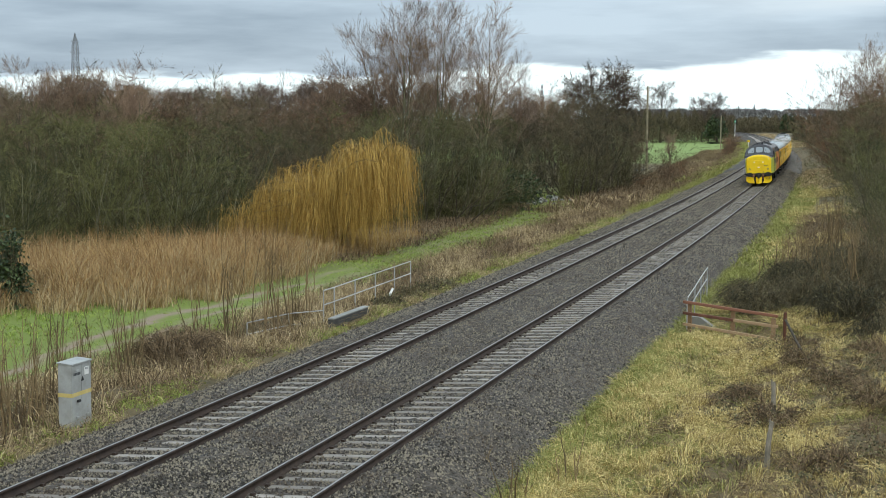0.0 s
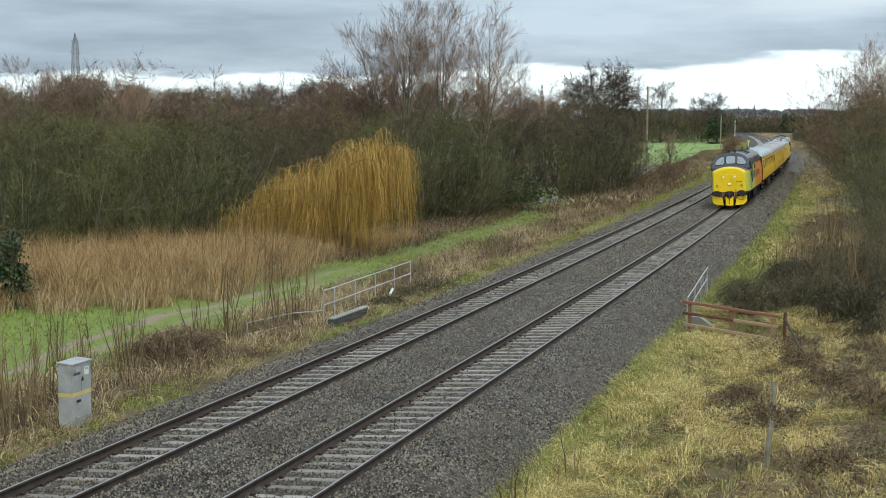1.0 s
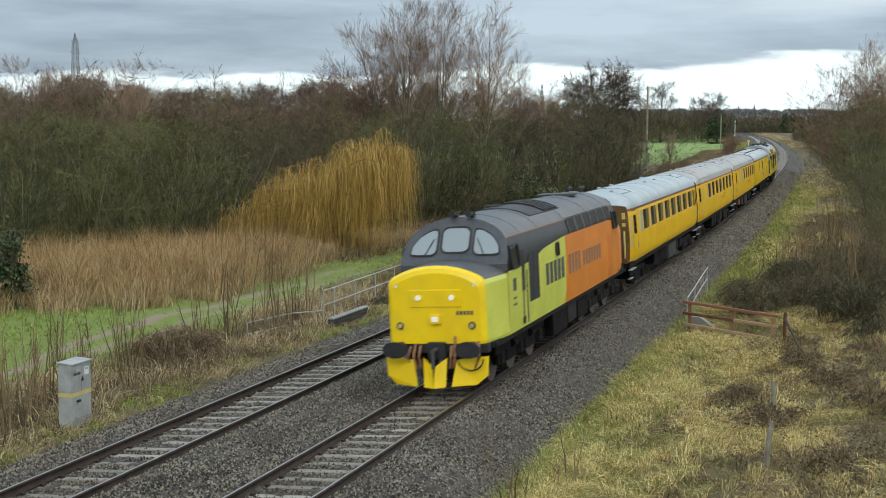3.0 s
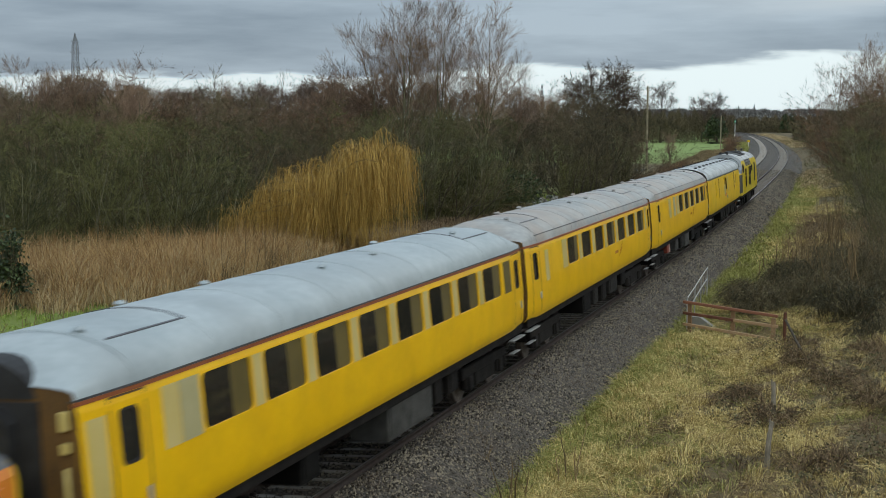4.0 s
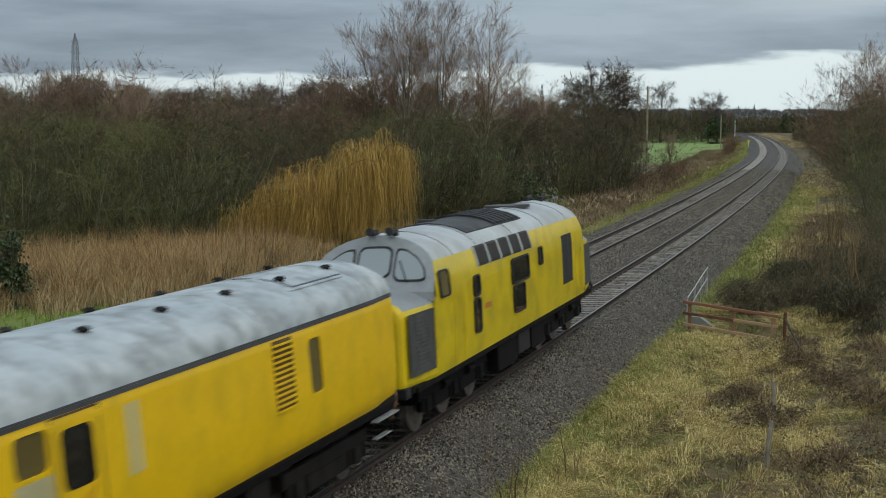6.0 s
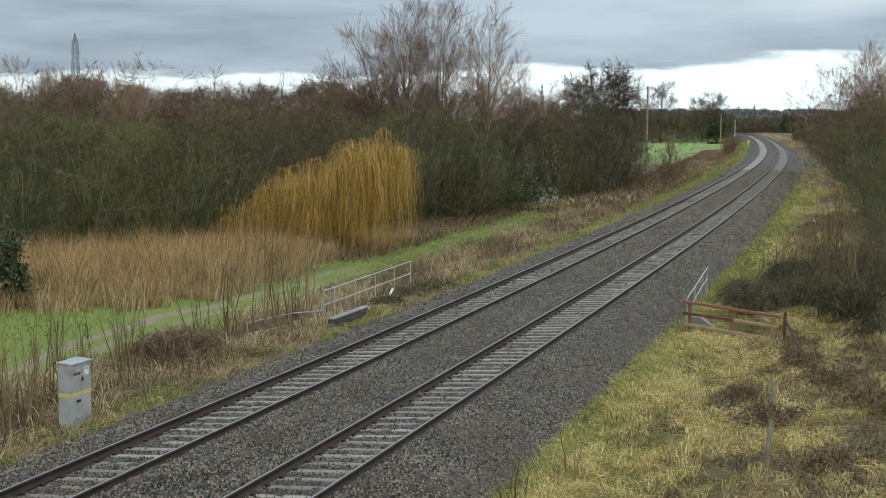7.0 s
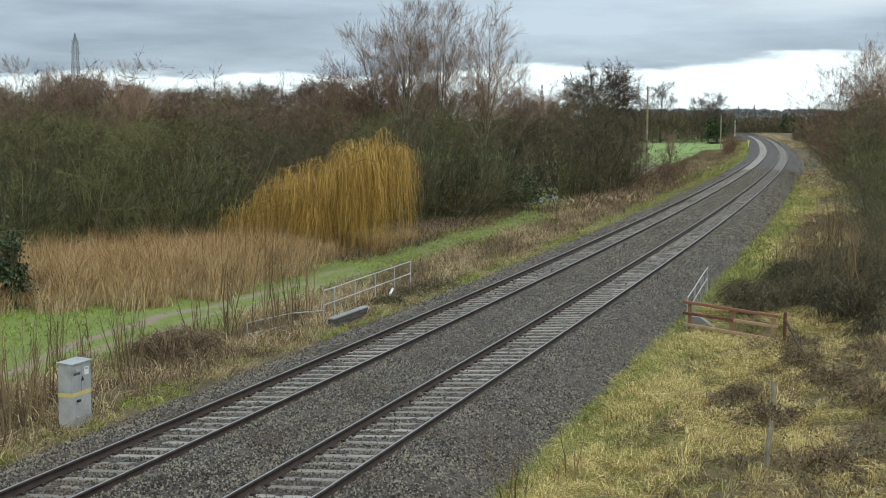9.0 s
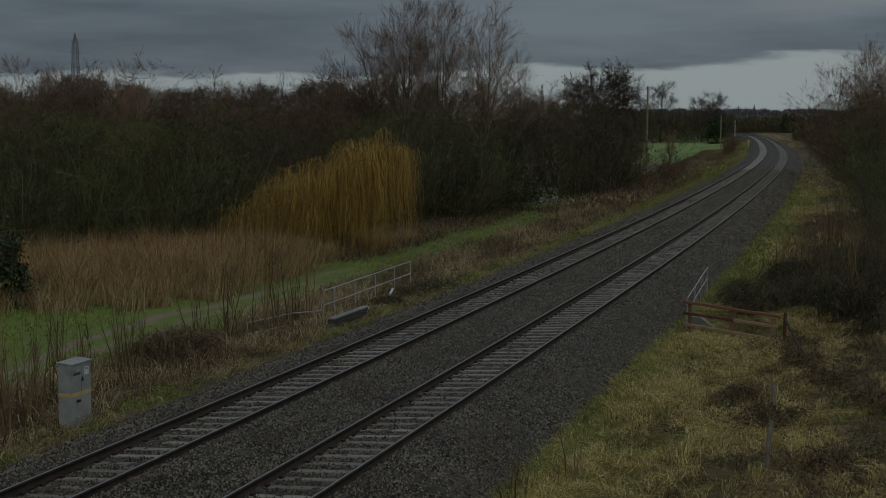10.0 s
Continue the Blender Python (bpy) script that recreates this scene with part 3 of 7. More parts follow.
def ground_z(s, d):
    s, d = np.asarray(s, float), np.asarray(d, float)
    off = np.clip((np.abs(d) - 5.6) / 2, 0, 1) * np.clip((90 - np.abs(d)) / 30, 0, 1)
    dip = np.exp(-((s - 20.5) / 1.3) ** 2) * (np.clip((d - 6.5) / 1.0, 0, 1) + np.clip((-d - 7.2) / 1.0, 0, 1) * np.clip((15 + d) / 4, 0, 1)) * 0.7 * np.clip((60 - np.abs(d)) / 20, 0, 1)
    return np.interp(d, PROFILE_D, PROFILE_Z) + ripple(s, d) * off - dip


PATH_S = [-60, 12, 16, 19, 24, 27, 30, 35, 45, 57, 80, 98, 113, 145]
PATH_D = [-12.5, -13.55, -14.15, -14.45, -14.6, -14.45, -14.3, -14.1, -13.9, -13.6, -13.8, -15.2, -18.4, -25]


def build_ground():
    d = np.concatenate([[-1500, -900, -500, -250, -140, -100, -80], np.arange(-70, -24, 2.0), np.arange(-24, 5, 0.3), np.arange(5, 20, 0.3), np.arange(20, 24.01, 0.5), np.arange(26, 71, 3.0), [100, 180, 400, 900, 1500]])
    s = np.concatenate([[-400, -200, -100, -60], np.arange(-40, 80, 0.6), np.arange(80, 200, 2.5), np.arange(200, 700, 12.0), [720, 760, 850, 1000, 1400, 2000, 3000, 4000]])
    S, D = np.meshgrid(s, d, indexing="ij")
    v = at(S, D, ground_z(S, D))
    soup = Soup()
    i = np.arange(len(s) - 1)[:, None] * len(d) + np.arange(len(d) - 1)[None]
    soup.add(v, np.stack([i, i + 1, i + len(d) + 1, i + len(d)], -1).reshape(-1, 4))
    me = soup.mesh("ground", M["turf"], True)
    off = D - np.interp(S, PATH_S, PATH_D)
    wob = 0.25 * np.sin(S * 0.8) + 0.2 * np.sin(S * 2.1 + 1)
    earth = np.exp(-((off + 0.75 + wob * 0.5) / 0.30) ** 4) + 0.8 * np.exp(-((off - 0.72 + wob * 0.5) / 0.22) ** 4)
    earth *= (S < 150) * (0.75 + 0.25 * np.sin(S * 1.3 + D)) * np.interp(S, [28, 46], [1, .12])
    lush = np.clip(1.25 - np.abs(off) / 3.4, 0, 1) * (S < 150) * np.interp(S, [36, 60], [1, .55]) + np.clip((-D - 14) / 2, 0, 1) * np.clip((24 + D) / 2, 0, 1) * (S < 30)
    field = ((S > 235) & (D < -11) & (D > -75)) * 1.0
    for nm, val in (("earth", np.clip(earth * 1.7, 0, 1)), ("lush", np.clip(lush, 0, 1)), ("crop", field)):
        me.attributes.new(nm, "FLOAT", "POINT").data.foreach_set("value", val.ravel().astype(np.float32))
    return tagged(new("ground", me), "rough winter turf with green and straw patches", "ground", kind="structure")


build_ground()


def swept(name, prof, s, material, wave=0.0, parent=None, smooth=True):
    """A bed or rail: a cross-section (d, z) carried along the line."""
    prof = np.asarray(prof, float)
    S, K = np.meshgrid(s, np.arange(len(prof)), indexing="ij")
    z = prof[K, 1]
    if wave:
        z = z + RNG.normal(size=z.shape) * wave
    v = at(S, prof[K, 0], z)
    soup = Soup()
    m = len(prof)
    i = np.arange(len(s) - 1)[:, None] * m + np.arange(m - 1)[None]
    soup.add(v, np.stack([i, i + m, i + m + 1, i + 1], -1).reshape(-1, 4))
    return soup.mesh(name, material, smooth)


def build_ballast():
    # stone is heaped over the sleepers' ends and lies lower between the rails
    def lean(d, c0):
        return CANT * (d - c0 + GAUGE / 2) / GAUGE
    key = [(-5.8, -0.95), (-5.2, -0.72), (-4.7, -0.6)]
    for c0 in (-SPACING / 2, SPACING / 2):
        key += [(c0 + e, lean(max(min(c0 + e, c0 + 1.3), c0 - 1.3), c0) + z) for e, z in ((-1.75, -0.16), (-1.3, -0.11), (-0.9, -0.125), (-0.64, -0.192), (0.64, -0.192), (0.9, -0.125), (1.3, -0.11), (1.7, -0.15))]
    key += [(4.45, -0.5), (4.8, -0.64), (5.2, -0.9)]
    dd = np.array(sorted(set([k[0] for k in key] + list(np.arange(-4.4, 4.41, 0.2)))))
    zz = np.interp(dd, [k[0] for k in key], [k[1] for k in key])
    s = np.concatenate([np.arange(-400, -14, 8.0), np.arange(-14, 60, 0.25), np.arange(60, 130, 0.8), np.arange(130, 800, 5.0), np.arange(800, 1500, 50)])
    ob = tagged(new("ballast", swept("ballast", np.stack([dd, zz], -1), s, M["ballast"], 0.018)), "grey crushed-stone ballast with rust-brown patches", "ballast", kind="structure")
    # loose stones lying on the bed nearest the camera
    n = 215000
    s = -9 + 170 * RNG.random(n) ** 2.8
    d = RNG.uniform(-5.6, 5.0, n)
    keep = np.ones(n, bool)
    for c in (-SPACING / 2, SPACING / 2):
        for e in (-GAUGE / 2, GAUGE / 2):
            keep &= np.abs(d - c - e) > 0.11
    on = (((s + 0.17) / 0.609 + 0.22) % 1 < 0.44) & ((np.abs(d - SPACING / 2) < 0.7) | (np.abs(d + SPACING / 2) < 0.7))
    keep &= ~on | (RNG.random(n) < 0.12)
    s, d = s[keep], d[keep]
    n = len(s)
    z = np.interp(d, dd, zz) + RNG.uniform(-0.005, 0.04, n)
    r = RNG.uniform(0.017, 0.031, n) * (1 + np.clip((s - 20) / 60, 0, 1.3))
    # each stone is a tilted, uneven pyramid bedded in the rest
    o = np.array([[1, 0, -.5], [-.5, .87, -.5], [-.5, -.87, -.5], [0, 0, .8]], float)
    q = RNG.uniform(0, 2 * np.pi, n)
    v = np.repeat(o[None], n, 0) * RNG.uniform(0.75, 1.35, (n, 4, 1)) + RNG.normal(size=(n, 4, 3)) * [0.22, 0.22, 0.12]
    v = np.stack([v[..., 0] * np.cos(q)[:, None] - v[..., 1] * np.sin(q)[:, None], v[..., 0] * np.sin(q)[:, None] + v[..., 1] * np.cos(q)[:, None], v[..., 2]], -1) * r[:, None, None]
    v += at(s, d, z)[:, None]
    f = np.array([[0, 1, 3], [1, 2, 3], [2, 0, 3]])
    soup = Soup()
    soup.add(v, (np.arange(n)[:, None, None] * 4 + f[None]).reshape(-1, 3))
    tagged(part("loose_stones", soup.mesh("loose_stones", M["stone"]), None, ob), kind="stuff")
    return ob


build_ballast()


def build_track(name, d0):
    """One line of rails on concrete sleepers with clips."""
    track = empty(name, Matrix(), "pair of worn steel rails on concrete sleepers", "railway track", "running lines", "structure")
    s = np.concatenate([np.arange(-400, -20, 8.0), np.arange(-20, 200, 1.0), np.arange(200, 800, 4.0), np.arange(800, 1500, 50)])
    for e in (-GAUGE / 2, GAUGE / 2):
        c, up = d0 + e, CANT if e > 0 else 0.0
        side = [(c, 0.0), (c - 0.025, -0.001), (c - 0.036, -0.010), (c - 0.036, -0.040), (c - 0.012, -0.055), (c - 0.010, -0.125), (c - 0.07, -0.150), (c - 0.07, -0.162), (c + 0.07, -0.162), (c + 0.07, -0.150), (c + 0.010, -0.125), (c + 0.012, -0.055), (c + 0.036, -0.040), (c + 0.036, -0.010), (c + 0.025, -0.001), (c, 0.0)]
        rail = part("rail", swept("rail", [(q, z + up) for q, z in side], s, M["rail_side"], smooth=False), None, track, "rust-brown steel rail")
        head = [(c - 0.022, -0.003), (c - 0.018, 0.001), (c, 0.002), (c + 0.018, 0.001), (c + 0.022, -0.003)]
        part("rail_head", swept("rail_head", [(q, z + up) for q, z in head], s, M["rail_head"]), None, rail, "polished running surface")
    return track


TRACKS = [build_track("track_down", -SPACING / 2), build_track("track_up", SPACING / 2)]

# ---- trees and scrub ----
def stems(n, base_r, lean, height, radius, k=5, wander=0.12, up=0.15):
    """First limbs of a tree: n stems from one foot, leaning out by up to lean degrees."""
    a = RNG.uniform(0, 2 * np.pi, n)
    tilt = np.radians(RNG.uniform(0.1, 1, n) * lean)
    way = np.stack([np.cos(a) * np.sin(tilt), np.sin(a) * np.sin(tilt), np.cos(tilt)], -1)
    p = np.stack([np.cos(a), np.sin(a), np.zeros(n)], -1) * RNG.uniform(0, base_r, n)[:, None]
    ln = RNG.uniform(*height, n)
    res = [p - [0, 0, 0.3]]
    for _ in range(k - 1):
        way = unit(way + [0, 0, up] + RNG.normal(size=way.shape) * wander)
        res.append(res[-1] + way * (ln / (k - 1))[:, None])
    rad = RNG.uniform(*radius, n)[:, None] * np.linspace(1, 0.14, k)
    return np.stack(res, 1), rad


def twigs_on(soup, pts, per, length, width, up=0.35, lo=0.15, spread=0.62):
    """Fine twigs along limbs."""
    n, k, _ = pts.shape
    par = np.repeat(np.arange(n), per)
    x = RNG.uniform(lo, 1, len(par)) * (k - 1)
    i = np.minimum(x.astype(int), k - 2)
    fr = (x - i)[:, None]
    base = pts[par, i] * (1 - fr) + pts[par, i + 1] * fr
    way = unit(unit(pts[par, i + 1] - pts[par, i]) + RNG.normal(size=(len(par), 3)) * spread + [0, 0, up])
    spikes(soup, base, way * RNG.uniform(*length, len(par))[:, None], RNG.uniform(*width, len(par)))


def make_tree(name, label, category, group, limbs, twig_mat, bark_mat, twig=(14, (0.4, 1.0), (0.02, 0.04)), leaves=None, solid=2, thick=1.0):
    """A bare tree at the origin: limbs is a list of orders (pts, rad); the last ones bear the twigs. solid: how many orders are round limbs."""
    root = empty(name, Matrix(), label, category, group)
    wood, crown = Soup(), Soup()
    for j, (p, r) in enumerate(limbs):
        if j < solid:
            tubes(wood if j == 0 else crown, p, r, 5 if j == 0 else 3)
        else:
            ribbons(crown, p, np.clip(r, 0.005, 0.013) * thick)
    for p, r in limbs[-2:]:
        twigs_on(crown, p, *twig)
    many = len(limbs[0][0]) > 3
    tagged(part("trunk", wood.mesh("trunk", bark_mat, True), None, root), kind="stuff" if many else "")
    tagged(part("crown", crown.mesh("crown", twig_mat), None, root), kind="stuff")
    if leaves:
        count, size, m, nm = leaves
        soup = Soup()
        tips = limbs[-1][0].reshape(-1, 3)
        c = tips[RNG.integers(0, len(tips), count)] + RNG.normal(size=(count, 3)) * 0.12
        leaf_quads(soup, c, size)
        tagged(part(nm, soup.mesh(nm, m), None, root), kind="stuff")
    return root


def leaf_quads(soup, c, size):
    n = len(c)
    a = unit(RNG.normal(size=(n, 3)))
    b = unit(np.cross(a, RNG.normal(size=(n, 3))))
    sz = RNG.uniform(0.6, 1.4, n)[:, None] * size
    soup.add(np.stack([c - a * sz, c + b * sz * 0.5, c + a * sz, c - b * sz * 0.5], 1), np.arange(4 * n).reshape(n, 4))


def scrub(name, label, twig_mat, height, spread, count=22, twig_n=5, group="scrub along the line", bark="bark_dark"):
    p0, r0 = stems(count, spread * 0.6, 46, (height * 0.55, height * 0.9), (0.018, 0.05), wander=0.26)
    p1, r1 = grow(p0, r0, 9, 0.06, 1.0, (28, 78), (height * 0.2, height * 0.38), up=0.1, wander=0.2)
    p2, r2 = grow(p1, r1, 6, 0.1, 1.0, (25, 70), (height * 0.07, height * 0.15), k=3, up=0.12, wander=0.2)
    for p in (p0, p1, p2):
        # the crown closes in a dome
        roof = height * 0.62 * (1 - 0.22 * np.clip(np.linalg.norm(p[..., :2], axis=-1) / spread, 0, 1.4) ** 2)
        p[..., 2] = np.where(p[..., 2] > roof, roof + (p[..., 2] - roof) * 0.48, p[..., 2])
    return make_tree(name, label, "bush", group, [(p0, r0), (p1, r1), (p2, r2)], twig_mat, M[bark], twig=(twig_n, (0.22, 0.58), (0.012, 0.02), 0.15, 0.15, 0.42), solid=1, thick=1.1)


def tall_tree(name, label, twig_mat, height, group="bare trees", lean=14, n=5, fine=7):
    """Stems fan out from one foot and carry straight, rising branches that end in a haze of twigs."""
    p0, r0 = stems(n, 0.45, lean, (height * 0.72, height * 0.92), (0.13, 0.2), k=7, wander=0.045, up=0.05)
    p1, r1 = grow(p0, r0, 12, 0.4, 1.0, (22, 54), (height * 0.22, height * 0.40), k=5, up=0.10, wander=0.06)
    p2, r2 = grow(p1, r1, 9, 0.12, 1.0, (18, 46), (height * 0.09, height * 0.17), k=4, up=0.10, wander=0.07)
    p3, r3 = grow(p2, r2, fine, 0.15, 1.0, (16, 42), (height * 0.04, height * 0.085), k=3, up=0.08, wander=0.07)
    return make_tree(name, label, "tree", group, [(p0, r0), (p1, r1), (p2, r2), (p3, r3)], twig_mat, M["pale_limb"], twig=(5, (0.2, 0.5), (0.009, 0.014), 0.12, 0.15, 0.36), thick=0.9)


def round_tree(name, label, twig_mat, height, group="bare trees", leaves=None, twig=(4, (0.25, 0.6), (0.016, 0.03)), thick=1.0, rise=0.14, many=30, bole=0.87):
    p0, r0 = stems(1, 0.1, 5, (height * (bole - 0.02), height * (bole + 0.03)), (0.2, 0.26), k=7, wander=0.05)
    p1, r1 = grow(p0, r0, many, 0.28, 1.0, (40, 78), (height * 0.34, height * 0.52), k=5, up=rise, wander=0.1)
    p2, r2 = grow(p1, r1, 8, 0.25, 0.98, (25, 60), (height * 0.1, height * 0.2), k=4, up=0.12, wander=0.2)
    p3, r3 = grow(p2, r2, 4, 0.25, 0.98, (25, 60), (height * 0.05, height * 0.1), k=3, up=0.1, wander=0.2)
    return make_tree(name, label, "tree", group, [(p0, r0), (p1, r1), (p2, r2), (p3, r3)], twig_mat, M["bark_dark"], twig=twig, leaves=leaves, thick=thick)


def foot(x, y, turn=0.0, size=1.0, tall=1.0, sink=0.0):
    s, d = along(x, y)
    return Matrix.LocRotScale((x, y, float(ground_z(s, d)[0]) - sink), Euler((0, 0, turn)), (size, size, size * tall))


def sight(px, depth):
    """A place across the view: px is the sideways bearing (784 straight ahead, 2516 to the radian), depth metres out."""
    return (px - 784) / 2516 * depth * 1.05, depth * 1.05


TREES = {
    "olive": [scrub("willow_scrub", "olive-brown leafless willow scrub beside the reed bed", M["twig_olive"], 10.4, 4.8, bark="pale_limb") for _ in range(3)],
    "brown": [scrub("hawthorn_scrub", "tangled brown leafless hawthorn scrub", M["twig_brown"], 10.4, 5.0) for _ in range(3)],
    "red": [scrub("blackthorn_scrub", "russet leafless blackthorn scrub", M["twig_red"], 10.2, 5.0) for _ in range(2)],
    "tall": [tall_tree("poplar_tree", "tall bare multi-stemmed tree with fine upright branches", M["twig_tan"], 18.0) for _ in range(2)],
    "slim": [tall_tree("birch_tree", "slim bare tree rising out of the scrub", M["twig_tan"], 11.6, lean=15, n=4, fine=5) for _ in range(2)],
    "round": [round_tree("ash_tree", "bare spreading tree with a rounded crown", M["twig_mauve"], 10.0, twig=(6, (0.3, 0.7), (0.013, 0.022), 0.2, 0.15, 0.4), thick=1.0) for _ in range(2)],
    "alder": [round_tree("alder_tree", "bare alder tree hung with dark catkins", M["twig_brown"], 11.0, leaves=(16000, 0.05, M["cone"], "catkin"), twig=(5, (0.25, 0.6), (0.014, 0.024), 0.15, 0.15, 0.4), thick=1.1, rise=0.1, many=48, bole=0.62)],
}
USED = {}


def plant(kind, x, y, size=1.0, tall=1.0, pick=None):
    """Stands a tree at a place; the first of each make is the original, the rest are copies."""
    pool = TREES[kind]
    ob = pool[RNG.integers(len(pool)) if pick is None else pick % len(pool)]
    m = foot(x, y, RNG.uniform(0, 6.28), size, tall, 0.1)
    if ob.name in USED:
        return copy_thing(ob, m)
    USED[ob.name] = True
    ob.matrix_basis = m
    return ob


def tree_belt():
    # front row of the belt behind the reeds, and on along the line past the path
    row = [(-70, 70, .95), (0, 71, .95), (75, 73, .95), (150, 74, .92), (225, 75, .92), (295, 77, .9), (365, 80, .86), (440, 88, .92),
           (510, 92, .96), (575, 96, 1.0), (640, 99, 1.0), (700, 102, .95), (755, 104, 1.0), (810, 107, .92), (862, 111, .95), (900, 124, .9), (935, 134, .8)]
    for j, (px, dep, sz) in enumerate(row):
        x, y = sight(px, dep)
        plant("olive" if px < 390 or (540 < px < 900 and j % 3) else "brown", x, y, sz * RNG.uniform(1.02, 1.12), 1.08, pick=j)
    for j, px in enumerate(np.arange(-90, 950, 88)):
        dep = np.interp(px, [-80, 400, 960], [85, 98, 140]) + RNG.uniform(-2, 3)
        x, y = sight(px, dep)
        plant("red" if RNG.random() < .2 else "brown", x, y, RNG.uniform(1.04, 1.22), 1.12, pick=j)
    for px, dep, sz in ((1003, 136, 1.0), (1030, 141, 1.1), (1054, 148, 1.1), (1072, 152, .85), (1088, 160, .5), (1042, 160, 1.2), (1060, 168, 1.05), (992, 205, 1.1), (1018, 165, 1.2)):
        x, y = sight(px, dep)
        plant("brown", x, y, sz * 1.14)
    # bare crowns that stand above the scrub
    for px, dep, sz, kind in ((716, 114, .98, "tall"), (776, 116, 1.0, "tall"), (846, 116, .93, "tall"), (893, 124, .74, "tall"), (596, 122, .56, "tall"), (645, 124, .62, "tall"),
                              (85, 92, .96, "slim"), (120, 98, .9, "slim"), (190, 92, 1.0, "slim"), (235, 90, .98, "slim"), (30, 100, .9, "slim"), (55, 96, .9, "slim"), (150, 97, .9, "slim"), (265, 98, .88, "slim"), (320, 110, .9, "slim"), (380, 115, .92, "slim"),
                              (430, 112, .84, "slim"), (505, 115, .9, "slim"), (560, 112, .96, "slim"), (615, 112, 1.0, "slim"), (665, 116, 1.1, "slim"), (922, 146, .95, "slim"), (940, 150, .95, "slim"), (958, 158, .95, "slim"), (980, 165, .95, "slim"), (1000, 160, .9, "slim"), (1110, 172, .7, "slim"), (1128, 185, .6, "slim"),
                              (300, 122, .98, "round"), (328, 130, 1.0, "round"), (360, 126, 1.04, "round"), (402, 124, 1.02, "round"), (440, 128, 1.06, "round"), (470, 132, 1.06, "round"), (500, 126, 1.08, "round"), (535, 128, 1.08, "round"), (575, 124, 1.06, "round"), (610, 130, 1.1, "round"), (0, 110, .92, "round"), (35, 114, .95, "round"), (75, 112, .98, "round"), (135, 114, .96, "round"), (180, 118, .98, "round"), (215, 114, .96, "round"), (262, 118, .96, "round"),
                              (1166, 455, 1.95, "round"), (1132, 455, 1.55, "round"), (1240, 470, 1.45, "round"), (1268, 470, 1.65, "round"), (1252, 480, 1.4, "round")):
        x, y = sight(px, dep)
        plant(kind, x, y, sz)
    x, y = sight(1056, 165)
    plant("alder", x, y, 1.6)


def right_belt():
    for s, d, sz, kind in ((30, 13.5, .34, "brown"), (36, 12.2, .36, "brown"), (42, 12.6, .44, "olive"), (49, 12.5, .48, "olive"), (57, 12.4, .54, "brown"), (66, 12.5, .6, "olive"), (76, 12.5, .68, "olive"), (87, 12.6, .74, "olive"), (99, 12.6, .8, "brown"),
                           (110, 13.2, .98, "brown"), (118, 14.0, 1.08, "olive"), (126, 12.9, 1.2, "red"), (104, 12.4, .6, "brown"), (120, 12.4, .6, "brown"), (133, 11.2, .65, "red"), (146, 10.4, .62, "red"), (166, 10.2, .75, "brown"), (134, 15, 1.1, "olive"), (141, 12.9, 1.28, "red"), (150, 14.4, 1.06, "brown"), (158, 12.7, 1.22, "red"), (175, 11.4, .9, "brown"), (195, 11.3, .8, "red"), (220, 11.3, .8, "brown"), (250, 11.4, .8, "brown"), (285, 11.8, .8, "brown"), (325, 12.4, .8, "brown"), (172, 9.0, .46, "red"), (190, 8.6, .5, "brown"), (212, 8.5, .55, "brown"), (238, 8.6, .6, "brown"), (268, 8.8, .6, "red"), (300, 9.0, .6, "brown"),
                           (33, 17, .55, "brown"), (43, 16.5, .68, "brown"), (54, 16.2, .8, "olive"), (67, 16, .9, "brown"), (82, 15.8, .98, "brown"), (98, 15.4, 1.02, "red"), (116, 15.2, 1.02, "brown"), (24, 19, .5, "brown")):
        p = at(s, d)
        plant(kind, p[0], p[1], sz * 1.08 * RNG.uniform(.92, 1.06))
    for px, dep, sz in ((1478, 150, .66), (1496, 146, .72), (1514, 142, .76), (1534, 146, .78), (1552, 138, .75), (1576, 132, .72)):
        x, y = sight(px, dep)
        plant("tall", x, y, sz)
    for s, d, sz in ((148, -10.5, .24), (158, -12, .32), (168, -10.8, .28), (135, -12.5, .22), (262, -8.5, .36), (278, -9, .4), (296, -9.2, .42), (315, -9.0, .42), (336, -8.8, .42), (362, -9.2, .45)):
        p = at(s, d)
        plant("red", p[0], p[1], sz)
    for s, d, sz in ((223, -17.3, .42), (205, -13.5, .3), (185, -12.5, .28), (176, -17.5, .34)):
        p = at(s, d)
        plant("brown", p[0], p[1], sz)


